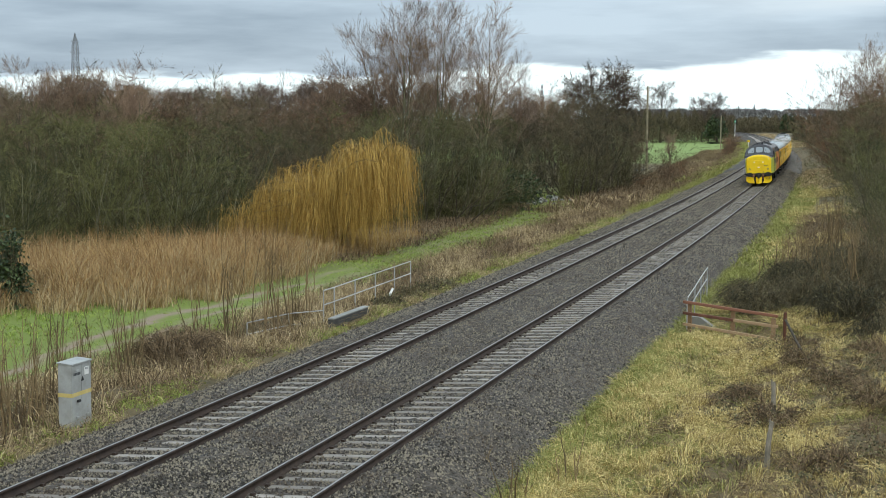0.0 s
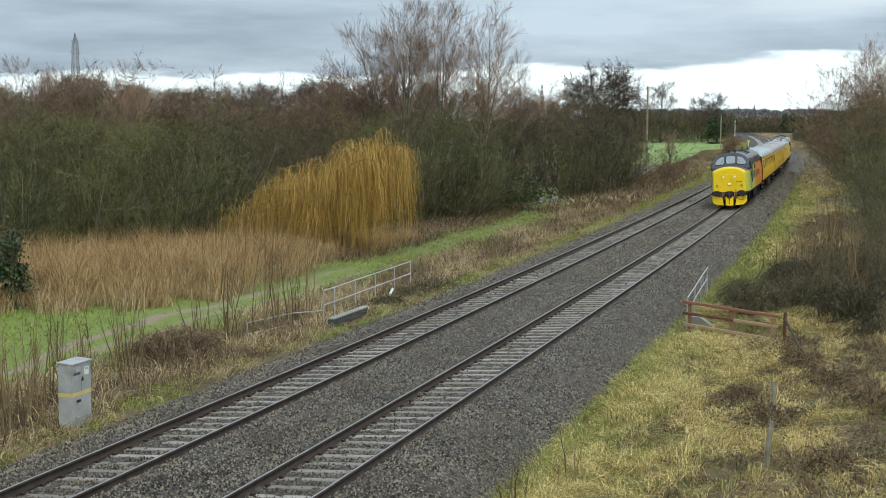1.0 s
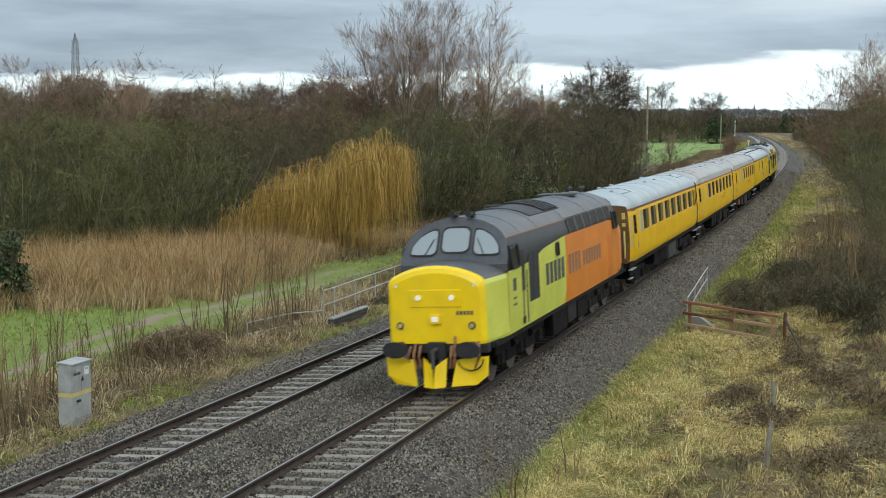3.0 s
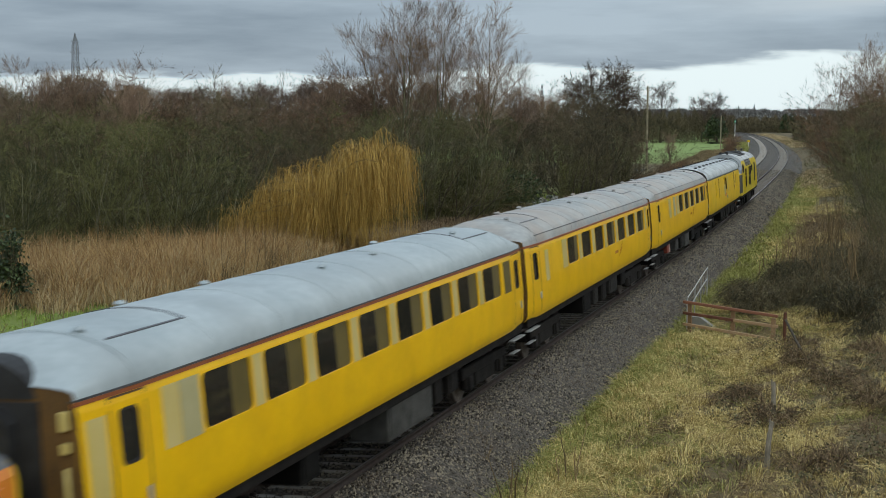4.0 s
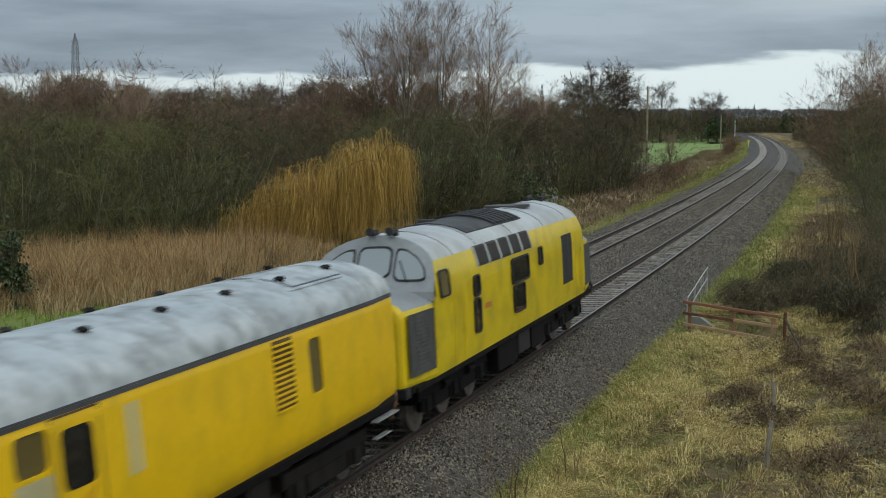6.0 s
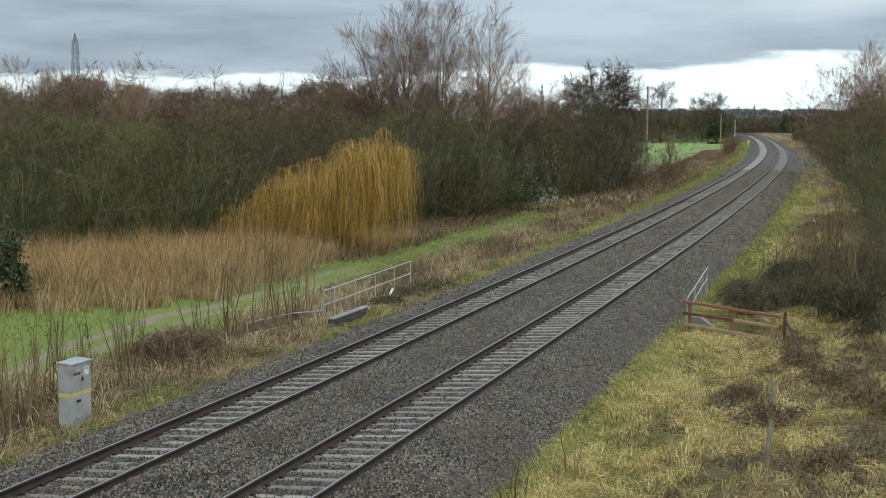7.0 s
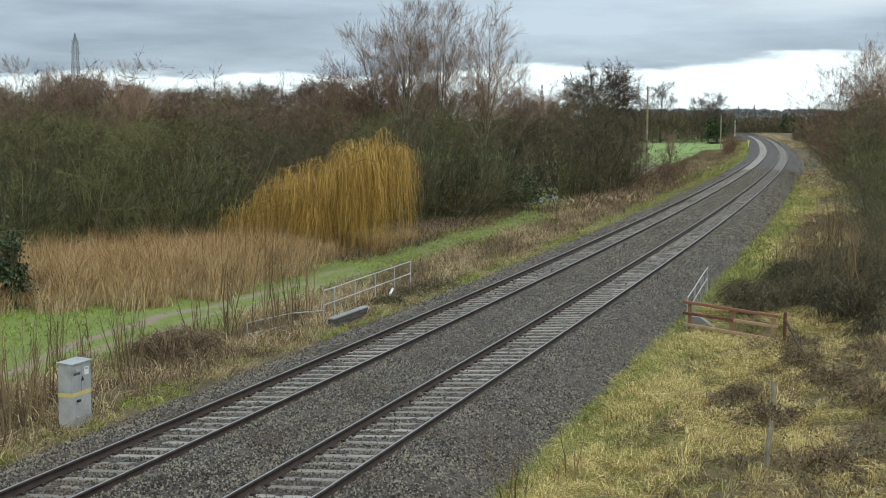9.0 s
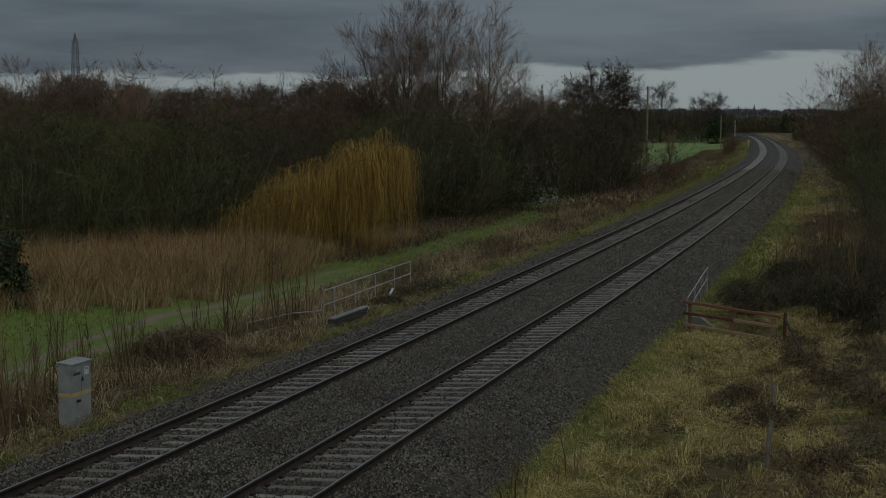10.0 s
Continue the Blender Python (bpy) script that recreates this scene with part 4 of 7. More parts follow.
def far_woods():
    """Woods behind the belt, the hedge beyond the field and the tree line on the horizon, each a mass of twigs."""
    def mass(name, label, px, dep, top, n, ln, wd, key, low=0.0, rough=(0.66, 1.06)):
        x0 = RNG.uniform(*px, n)
        y = np.interp(x0, px, dep) * RNG.uniform(1.0, 1.1, n)
        x = (x0 - 784) / 2516 * y
        crest = np.interp(x0, np.linspace(px[0], px[1], 60), RNG.uniform(*rough, 60)) * top
        z = -1.7 + crest * (low + (1 - low) * RNG.random(n) ** 0.7)
        soup = Soup()
        way = unit(RNG.normal(size=(n, 3)) * 0.6 + [0, 0, 0.8]) * RNG.uniform(*ln, n)[:, None]
        spikes(soup, np.stack([x, y, z], -1), way, RNG.uniform(*wd, n))
        stuff(name, soup, M[key], label, "woodland")

    mass("wood_behind", "dense brown leafless wood behind the scrub", (-120, 950), (98, 150), 10.4, 60000, (0.5, 1.4), (0.022, 0.042), "twig_mauve", 0.45, (0.8, 1.1))
    mass("hedge", "dark hedge with trees along the far side of the field", (1120, 1296), (450, 500), 10.5, 26000, (0.6, 1.7), (0.1, 0.22), "twig_brown")
    mass("distant_wood", "distant brown-grey woodland beyond the bend", (1285, 1440), (720, 640), 9.5, 22000, (0.9, 2.2), (0.15, 0.32), "twig_brown")
    mass("horizon_wood", "wooded rise on the horizon, greyed by painted haze", (1050, 1700), (1500, 1500), 18.0, 30000, (2, 4.5), (0.6, 1.3), "hazed_wood", 0.0, (0.9, 1.05))
    mass("bend_hedge", "brown scrub round the outside of the bend", (1400, 1470), (420, 300), 8.0, 6000, (1.0, 2.2), (0.12, 0.25), "twig_brown")


def stuff(name, soup, material, label, category):
    return tagged(part(name, soup.mesh(name, material), None, None), label, category, kind="stuff")


def undergrowth():
    """Low brush that closes the foot of the belt, left open where the path runs in."""
    n = 34000
    px = np.concatenate([RNG.uniform(-80, 935, n // 2), RNG.uniform(380, 935, n), RNG.uniform(990, 1118, n // 3)])
    n = len(px)
    y = (np.interp(px, [-70, 150, 365, 440, 640, 860, 935, 1003, 1062, 1118], [69, 73, 79, 86, 97, 109, 128, 133, 145, 158]) + RNG.uniform(-0.8, 2.2, n)) * 1.05
    x = (px - 784) / 2516 * y
    S, D = along(x, y)
    top = np.interp(px, [300, 600, 1118], [2.4, 3.6, 4.0]) + 0.9 * np.sin(px * 0.07) * np.sin(px * 0.023 + 1)
    soup = Soup()
    way = unit(RNG.normal(size=(n, 3)) * 0.6 + [0, 0, 0.7]) * RNG.uniform(0.3, 0.8, n)[:, None]
    spikes(soup, at(S, D, ground_z(S, D) + top * RNG.random(n) ** 1.4), way, RNG.uniform(0.025, 0.045, n))
    stuff("undergrowth", soup, M["twig_olive"], "dark olive brush at the foot of the trees", "undergrowth")


tree_belt()
right_belt()
far_woods()
undergrowth()
_p = at(222.5, -17.2)
plant("slim", _p[0], _p[1], .5)


# ---- the weeping willow ----
def weeping_willow():
    root = empty("weeping_willow", foot(*sight(585, 77.5)), "weeping willow with golden hanging shoots", "tree")
    wood, shoots = Soup(), Soup()
    p0, r0 = stems(3, 1.6, 18, (2.2, 3.2), (0.16, 0.22), k=4)
    tubes(wood, p0, r0, 7)
    # limbs arch up and over, farther to one side than to the other
    n = 120
    a = RNG.uniform(0, 2 * np.pi, n)
    reach_x = np.where(np.cos(a) < 0, 7.0, 4.9)
    rr = np.sqrt(RNG.uniform(0.02, 1, n))
    tip = np.stack([np.cos(a) * rr * reach_x, np.sin(a) * rr * 3.4, np.zeros(n)], -1)
    top = np.interp(tip[:, 0], [-7.0, -6.2, -5.0, -3.0, 0, 1.6, 2.6, 3.7, 4.9], [2.5, 2.9, 3.3, 4.7, 5.7, 6.7, 6.2, 7.0, 6.7]) * (1 - 0.25 * (np.abs(tip[:, 1]) / 3.6) ** 2) * RNG.uniform(.6, 1.05, n)
    foot_p = p0[RNG.integers(0, 3, n), -1]
    t = np.linspace(0, 1, 7)[None, :, None]
    bend = np.sin(t * np.pi * 0.62) / np.sin(np.pi * 0.62)
    pts = foot_p[:, None] * (1 - t) + tip[:, None] * t
    pts[..., 2] = foot_p[:, None, 2] + (top - foot_p[:, 2])[:, None] * bend[..., 0]
    pts += RNG.normal(size=pts.shape) * 0.16 * t
    tubes(wood, pts, np.linspace(0.05, 0.014, 7)[None] * RNG.uniform(.6, 1.2, n)[:, None], 4)
    # side shoots spring up and out from the limbs, then hang
    m = 8600
    par = RNG.integers(0, n, m)
    x = RNG.uniform(2.0, 6, m)
    i = np.minimum(x.astype(int), 5)
    fr = (x - i)[:, None]
    start = pts[par, i] * (1 - fr) + pts[par, i + 1] * fr
    turn = RNG.uniform(0, 2 * np.pi, m)
    out = unit(np.stack([np.cos(turn), np.sin(turn), 0 * turn], -1) + unit(start * [1, 1, 0] + 1e-3) * 0.7) * RNG.uniform(0.15, 0.9, m)[:, None]
    drop = np.maximum(np.minimum(RNG.gamma(2.6, 0.7, m) + 0.4 + np.clip(start[:, 2] - 4, 0, 3) * 0.5, start[:, 2] - RNG.uniform(0.0, 1.4, m)), 0.35)
    u = np.linspace(0, 1, 6)[None, :, None]
    hang = start[:, None] + out[:, None] * np.sqrt(u) + np.array([0, 0, 1.0]) * (0.45 * RNG.random((m, 1, 1)) * np.sin(np.minimum(u * 2.2, 1) * np.pi) - drop[:, None, None] * u ** 1.6)
    hang += np.cumsum(RNG.normal(size=(m, 6, 3)) * [0.08, 0.08, 0.02], 1)
    ribbons(shoots, hang, np.array([1.2, 1.1, 1, .9, .7, .4]) * RNG.uniform(.004, .010, m)[:, None])
    twigs_on(shoots, hang, 3, (0.25, 0.7), (0.008, 0.017), up=-0.75)
    # a few short shoots stand up untidily along the top
    twigs_on(shoots, pts, 14, (0.3, 0.9), (0.010, 0.018), up=0.1, lo=0.45)
    part("trunk", wood.mesh("trunk", M["willow_bark"], True), None, root)
    tagged(part("crown", shoots.mesh("crown", M["willow"]), None, root, "golden pendulous shoots"), kind="stuff")
    return root


weeping_willow()


# ---- reeds, grass and weeds ----
def scatter(n, s, d, inside=None):
    """n random places in a stretch of the plan, where inside(s, d) is true."""
    S, D = RNG.uniform(*s, n), RNG.uniform(*d, n)
    if inside is not None:
        k = inside(S, D)
        S, D = S[k], D[k]
    return S, D


def tufts(soup, S, D, per, height, lean, width, spread=0.12, droop=0.5, clump=None, sweep=0.0):
    """Tufts of blades; sweep: how far each tuft as a whole is laid over to one side."""
    n = len(S)
    base = np.repeat(at(S, D, ground_z(S, D) - 0.02), per, 0)
    h = np.repeat(RNG.uniform(*height, n) if clump is None else clump, per) * RNG.uniform(.6, 1.1, n * per)
    base = base + RNG.normal(size=base.shape) * [spread, spread, 0]
    way = np.concatenate([RNG.normal(size=(n * per, 2)) * lean, np.ones((n * per, 1))], 1)
    if sweep:
        way[:, :2] += np.repeat(RNG.normal(size=(n, 2)) * sweep, per, 0)
    way = unit(way) * h[:, None]
    dr = np.concatenate([way[:, :2] * droop * 1.5, -h[:, None] * droop * RNG.uniform(0, .8, (n * per, 1))], 1)
    blades(soup, base, way, dr, RNG.uniform(*width, n * per))


def reed_bed():
    for name, key, n, per, label, tall in (("reeds", "reed", 10500, 4, "tall bed of dry tan reeds", 2.3), ("reed_plumes", "reed_pale", 6500, 4, "bleached reed stems along the front of the bed", 2.0)):
        soup = Soup()
        px, dep = RNG.uniform(-60, 735, n), RNG.random(n) ** (1.0 if key == "reed" else 1.9)
        front = np.interp(px, [-60, 0, 150, 300, 420, 500, 560, 735], [54.2, 54.6, 55.5, 56.2, 61, 67, 72.5, 86]) + 1.2 * np.sin(px * 0.045) + 0.8 * np.sin(px * 0.13)
        back = np.interp(px, [-60, 400, 560, 735], [71, 76, 78, 90])
        y = (front + (back - front) * dep) * 1.05
        x = (px - 784) / 2516 * y
        hs = np.interp(px, [480, 560, 735], [tall, 1.4, 0.6]) * np.interp(dep, [0, 0.06, 0.2], [.4, .75, 1]) * (1 + 0.18 * np.sin(px * 0.05 + dep * 9) * np.sin(px * 0.021 - dep * 5))
        S, D = along(x, y)
        tufts(soup, S, D, per, (1, 1), 0.24, (0.016, 0.034), 0.3, 0.3, clump=hs * RNG.uniform(.55, 1.12, n))
        stuff(name, soup, M[key], label, "reeds")


def patchy(s, d, k):
    """Soft patches, different for each k."""
    return np.sin(s * 0.55 + k) * np.sin(d * 0.8 + 1.3 * k) + 0.7 * np.sin(s * 1.3 + d * 0.9 + 2 * k) * np.sin(d * 1.7 - s * 0.6 + k) + 0.5 * np.sin(s * 2.9 - k) * np.sin(d * 3.1 + k)


def grass_layers():
    # tussocks of bleached grass and green blades on the bank in front
    litter = Soup()
    for (s, q), n, h in (((-9, 45), 46000, 0.2), ((45, 120), 9000, 0.35)):
        for lo, hi in ((5.0, 19.0), (-13.0, -5.6)):
            S, D = scatter(n // 2, (s, q), (lo, hi))
            k = len(S)
            spikes(litter, at(S, D, ground_z(S, D) - 0.02), unit(RNG.normal(size=(k, 3)) * [1, 1, .2] + [0, 0, .35]) * RNG.uniform(.5, 1.3, k)[:, None] * h, RNG.uniform(.012, .03, k))
    stuff("grass_litter", litter, M["litter"], "matted brown dead grass covering the banks", "grass")
    right = Soup()
    S, D = scatter(5200, (-5, 27), (5.1, 15), lambda s, d: (patchy(s * 1.3, d * 1.3, 1.0) > np.interp(d, [5.2, 7, 9, 11, 13], [.5, .05, -.05, .35, .6])))
    tufts(right, S, D, 29, (0.2, 0.5), 0.45, (0.007, 0.014), 0.075, 0.8, sweep=0.42)
    S, D = scatter(120, (-5, 22), (5.6, 10.5))
    tufts(right, S, D, 56, (0.45, 0.75), 0.3, (0.006, 0.012), 0.10, 0.9, sweep=0.25)
    S, D = scatter(700, (-6, 19), (4.9, 6.8))
    tufts(right, S, D, 12, (0.2, 0.45), 0.4, (0.006, 0.012), 0.08, 0.8, sweep=0.4)
    S, D = scatter(1500, (-6, 18), (6.6, 11), lambda s, d: patchy(s * 1.7, d * 1.6, 3.0) > -.1)
    tufts(right, S, D, 13, (0.15, 0.4), 0.5, (0.006, 0.012), 0.09, 0.8, sweep=0.5)
    S, D = scatter(1900, (27, 130), (5.9, 10.5), lambda s, d: patchy(s * .4, d * .5, 6.0) > -.1)
    tufts(right, S, D, 9, (0.3, 0.7), 0.5, (0.012, 0.026), 0.2, 0.6)
    stuff("bleached_grass", right, M["straw"], "bleached tussocky winter grass on the bank", "grass")
    brown = Soup()
    S, D = scatter(5600, (-5, 30), (6.2, 17), lambda s, d: (patchy(s * 1.3, d * 1.3, 1.0) < np.interp(d, [6.5, 9, 13], [-.2, .1, .6])) | (RNG.random(len(s)) < .25))
    tufts(brown, S, D, 11, (0.2, 0.55), 0.5, (0.007, 0.014), 0.12, 0.7, sweep=0.45)
    S, D = scatter(2600, (26, 78), (7.0, 13))
    tufts(brown, S, D, 7, (0.25, 0.8), 0.45, (0.012, 0.024), 0.25, 0.6, sweep=0.3)
    stuff("brown_stalks", brown, M["dead_weed"], "withered brown stalks among the grass", "weeds")
    herbs = Soup()
    S, D = scatter(34000, (-5, 24), (7.0, 16), lambda s, d: patchy(s * 1.1, d * 1.2, 7.0) > np.interp(d, [7.4, 10, 14], [.75, .3, 0.0]))
    leaf_quads(herbs, at(S, D, ground_z(S, D) + RNG.uniform(.02, .3, len(S))), .035)
    stuff("low_weeds", herbs, M["bramble"], "dark low weeds and trailing bramble leaves", "weeds")
    green = Soup()
    S, D = scatter(15000, (-9, 42), (4.85, 16), lambda s, d: (RNG.random(len(s)) < np.interp(d, [4.85, 7.2, 8.6, 11, 16], [1, .95, .45, .25, .15])) & (patchy(s, d, 4.0) > np.interp(d, [5, 7, 9], [-1.2, -.5, .1])))
    tufts(green, S, D, 10, (0.16, 0.42), 0.42, (0.008, 0.016), 0.09, 0.8, sweep=0.4)
    S, D = scatter(1700, (-6, 19), (4.8, 7.0))
    tufts(green, S, D, 12, (0.18, 0.42), 0.4, (0.006, 0.012), 0.08, 0.8, sweep=0.4)
    S, D = scatter(3000, (36, 150), (5.0, 7.4))
    tufts(green, S, D, 7, (0.15, 0.45), 0.5, (0.02, 0.04), 0.2, 0.5)
    S, D = scatter(6000, (-6, 140), (-8.0, -5.45), lambda s, d: (RNG.random(len(s)) < np.interp(d, [-8, -6.7, -6.2], [.25, .5, 1])) & ((patchy(s * .35, d * .3, 2.0) > 0.0) | (RNG.random(len(s)) < .25)))
    tufts(green, S, D, 6, (0.12, 0.4), 0.6, (0.015, 0.035), 0.12, 0.5)
    S, D = scatter(2400, (34, 170), (-6.9, -5.4), lambda s, d: patchy(s * .22, d * .3, 6.0) > -.1)
    tufts(green, S, D, 8, (0.15, 0.45), 0.6, (0.016, 0.034), 0.2, 0.5)
    S, D = scatter(2600, (140, 420), (-9.0, -5.5))
    tufts(green, S, D, 5, (0.3, 0.8), 0.6, (0.08, 0.14), 0.3, 0.5)
    stuff("green_grass", green, M["green"], "yellow-green grass along the edge of the ballast", "grass")
    lush = Soup()
    path = lambda s, d: np.abs(d - np.interp(s, PATH_S, PATH_D))
    S, D = scatter(20000, (-4, 125), (-23, -9), lambda s, d: ((path(s, d) < 3.3) | ((d < -15) & (s < 32))) & ((path(s, d) > 1.0) | ((path(s, d) < .48) & (RNG.random(len(s)) < .9))) & (RNG.random(len(s)) < np.interp(s, [0, 40, 120], [1, .8, .5])))
    tufts(lush, S, D, 5, (0.05, 0.15), 0.6, (0.012, 0.03), 0.12, 0.5, sweep=.3, clump=RNG.uniform(.05, .1, len(S)) + .16 * np.clip(path(S, D) - 1.9, 0, 1))
    S, D = scatter(2600, (-7, 70), (-6.7, -5.4), lambda s, d: patchy(s * .6, d * .5, 9.0) > .15)
    tufts(lush, S, D, 9, (0.1, 0.34), 0.5, (0.008, 0.016), 0.12, 0.6, sweep=.3)
    S, D = scatter(9000, (44, 125), (-26, -9), lambda s, d: path(s, d) < 3.0)
    tufts(lush, S, D, 5, (0.08, 0.28), 0.6, (0.016, 0.034), 0.2, 0.5, sweep=.3)
    stuff("path_grass", lush, M["lush"], "short bright green grass beside the muddy track", "grass")
    left = Soup()
    S, D = scatter(2600, (-6, 60), (-7.2, -5.6), lambda s, d: RNG.random(len(s)) < np.interp(d, [-7.2, -6.2, -5.6], [1, .8, .3]))
    tufts(left, S, D, 9, (0.15, 0.5), 0.6, (0.009, 0.018), 0.15, 0.7, sweep=.4)
    S, D = scatter(5000, (-6, 100), (-12.6, -6.0), lambda s, d: RNG.random(len(s)) < np.interp(d, [-12.6, -11, -8.2, -6.8, -6.0], [.15, .7, 1, .7, .3]))
    tufts(left, S, D, 7, (0.35, 1.0), 0.4, (0.012, 0.026), 0.2, 0.5)
    S, D = scatter(4000, (90, 330), (-16, -6.6))
    tufts(left, S, D, 8, (0.4, 1.1), 0.4, (0.025, 0.055), 0.35, 0.5)
    S, D = scatter(900, (46, 120), (-26, -9), lambda s, d: path(s, d) < 2.6)
    tufts(left, S, D, 6, (0.12, 0.4), 0.6, (0.015, 0.03), 0.25, 0.6)
    S, D = scatter(3400, (46, 112), (-26, -15.2), lambda s, d: path(s, d) > 1.9)
    tufts(left, S, D, 7, (0.3, 0.8), 0.5, (0.02, 0.04), 0.25, 0.6)
    stuff("dead_bank_grass", left, M["dead_weed"], "dead brown grass and weed stalks on the railway bank", "grass")
    straw = Soup()
    S, D = scatter(7000, (-6, 90), (-11.8, -6.1), lambda s, d: patchy(s * .6, d * .5, 5.0) > np.interp(s, [25, 45], [.1, .45]))
    tufts(straw, S, D, 8, (0.45, 1.0), 0.35, (0.012, 0.024), 0.2, 0.6)
    S, D = scatter(4200, (-7, 70), (-7.0, -5.45), lambda s, d: patchy(s * .5, d * .4, 8.0) > -.45)
    tufts(straw, S, D, 8, (0.12, 0.42), 0.5, (0.007, 0.014), 0.12, 0.6, sweep=.3)
    S, D = scatter(500, (90, 330), (-14, -6.4), lambda s, d: patchy(s * .1, d * .3, 3.0) > 0.1)
    tufts(straw, S, D, 6, (0.5, 1.1), 0.4, (0.05, 0.10), 0.3, 0.5)
    S, D = scatter(700, (120, 170), (5.6, 9))
    tufts(straw, S, D, 5, (0.3, 0.9), 0.4, (0.03, 0.07), 0.4, 0.5)
    S, D = scatter(1500, (330, 620), (5.6, 9.5))
    tufts(straw, S, D, 5, (0.5, 1.2), 0.4, (0.08, 0.16), 0.4, 0.5)
    stuff("straw_grass", straw, M["tan_grass"], "pale tan long grass on the railway bank", "grass")


reed_bed()
grass_layers()


# ---- saplings, brambles and ivy ----
def spot(s, d, z=None):
    """A local space on the ground beside the line: x away from it to the side, y along it."""
    p = at(s, d)
    z = float(ground_z(s, d)) if z is None else z
    return pose(p[0], p[1], z, 0, 0, -math.degrees(heading(s)))


def sapling(label, height, n, lean, bare=6):
    p0, r0 = stems(n, 0.75, lean, (height * 0.6, height), (0.017, 0.036), k=6, wander=0.11, up=0.14)
    p1, r1 = grow(p0, r0, bare, 0.3, 0.97, (25, 55), (height * 0.1, height * 0.24), k=3, up=0.22)
    return make_tree("sapling", label, "sapling", "saplings on the bank", [(p0, r0), (p1, r1)], M["shoot"], M["shoot"], twig=(4, (0.1, 0.3), (0.007, 0.012), 0.4))


def saplings():
    kinds = [sapling("clump of thin leafless shoots on the railway bank", 3.5, 8, 18), sapling("clump of slim bare brown saplings", 3.2, 7, 22), sapling("few thin upright bare shoots", 1.6, 4, 16, 3)]
    first = [True] * 3
    for k, s, d, sz in ((0, 1.5, -7.3, .9), (0, 2.8, -8.2, 1.0), (1, 4.4, -8.6, 1.0), (0, 6.5, -8.4, .85), (1, 8.6, -7.8, .8), (0, 0.2, -8.6, 1.05), (1, 5.2, -7.3, .7), (1, -0.8, -7.6, .95), (0, 3.6, -7.2, .8), (1, 1.0, -9.6, 1.0), (0, 7.6, -9.4, .9), (1, 2.0, -6.7, .7), (0, -1.6, -8.8, 1.0), (1, 9.8, -8.6, .8), (0, 1.2, -8.0, .95), (1, 3.2, -9.0, .9), (1, -2.2, -7.8, .9),
                        (0, 16.5, -8.3, 1.1), (0, 18.3, -7.9, 1.2), (1, 19.6, -7.7, 1.15), (1, 15.2, -9.0, .9), (0, 21.0, -8.6, .95), (1, 11.0, -9.3, .8),
                        (2, -0.4, 5.2, .95), (2, 0.3, 6.1, 1.0), (2, 40, 6.5, 1.1), (2, 43, 6.9, 1.2), (2, 37, 6.6, 1.1), (2, 46, 7.3, 1.3), (2, 33, 8.0, 1.2), (2, 50, 7.6, 1.4), (2, 30, 9.0, 1.3), (1, 36, 8.6, .8), (1, 41, 8.9, .9), (1, 27, 9.5, .8), (1, 29, 11, .95), (0, 31, 10.2, .85), (1, 33, 9.2, .75), (0, 35, 10.6, .95), (1, 38, 10, .9), (0, 44, 9.6, 1.0), (1, 48, 9.2, 1.0), (0, 52, 9.4, 1.1), (1, 57, 9.0, 1.1), (2, 35, 7.4, 1.2), (2, 39, 7.8, 1.3), (2, 44, 8.0, 1.3), (2, 48, 8.4, 1.4)):
        m = spot(s, d) @ Matrix.LocRotScale(None, Euler((0, 0, RNG.uniform(0, 6))), (sz, sz, sz * (1.12 if d < 0 else 1)))
        if first[k]:
            first[k] = False
            kinds[k].matrix_basis = m
        else:
            copy_thing(kinds[k], m)


def bramble(name, label, s, d, r, h, leaf, count, key="bramble", stem="twig_brown", canes=60, group="brambles"):
    """A mound of arching canes clothed in small leaves."""
    root = empty(name, spot(s, d), label, "bush", group)
    n = canes
    a = RNG.uniform(0, 2 * np.pi, n)
    t = np.linspace(0, 1, 6)[None, :, None]
    p0 = np.stack([np.cos(a), np.sin(a), 0 * a], -1) * RNG.uniform(0, r * .6, n)[:, None]
    end = np.stack([np.cos(a + RNG.normal(size=n)), np.sin(a + RNG.normal(size=n)), 0 * a], -1) * RNG.uniform(.4 * r, r, n)[:, None]
    pts = p0[:, None] * (1 - t) + end[:, None] * t
    pts[..., 2] = np.sin(t[..., 0] * np.pi * .8) * (RNG.uniform(.5, 1.15, n) * h)[:, None] * (1 - .35 * np.linalg.norm(pts[:, :, :2], axis=-1) / r)
    wood, leaves = Soup(), Soup()
    tubes(wood, pts, np.full((n, 6), .012) * np.linspace(1, .4, 6), 3)
    twigs_on(wood, pts, 10, (0.12, 0.4), (0.008, 0.016), up=.2)
    c = pts.reshape(-1, 3)[RNG.integers(0, n * 6, count)] + RNG.normal(size=(count, 3)) * [.16, .16, .1]
    c[:, 2] = np.abs(c[:, 2])
    leaf_quads(leaves, c, leaf)
    tagged(part("thicket", wood.mesh("thicket", M[stem]), None, root), kind="stuff")
    tagged(part("foliage", leaves.mesh("foliage", M[key]), None, root), kind="stuff")
    return root


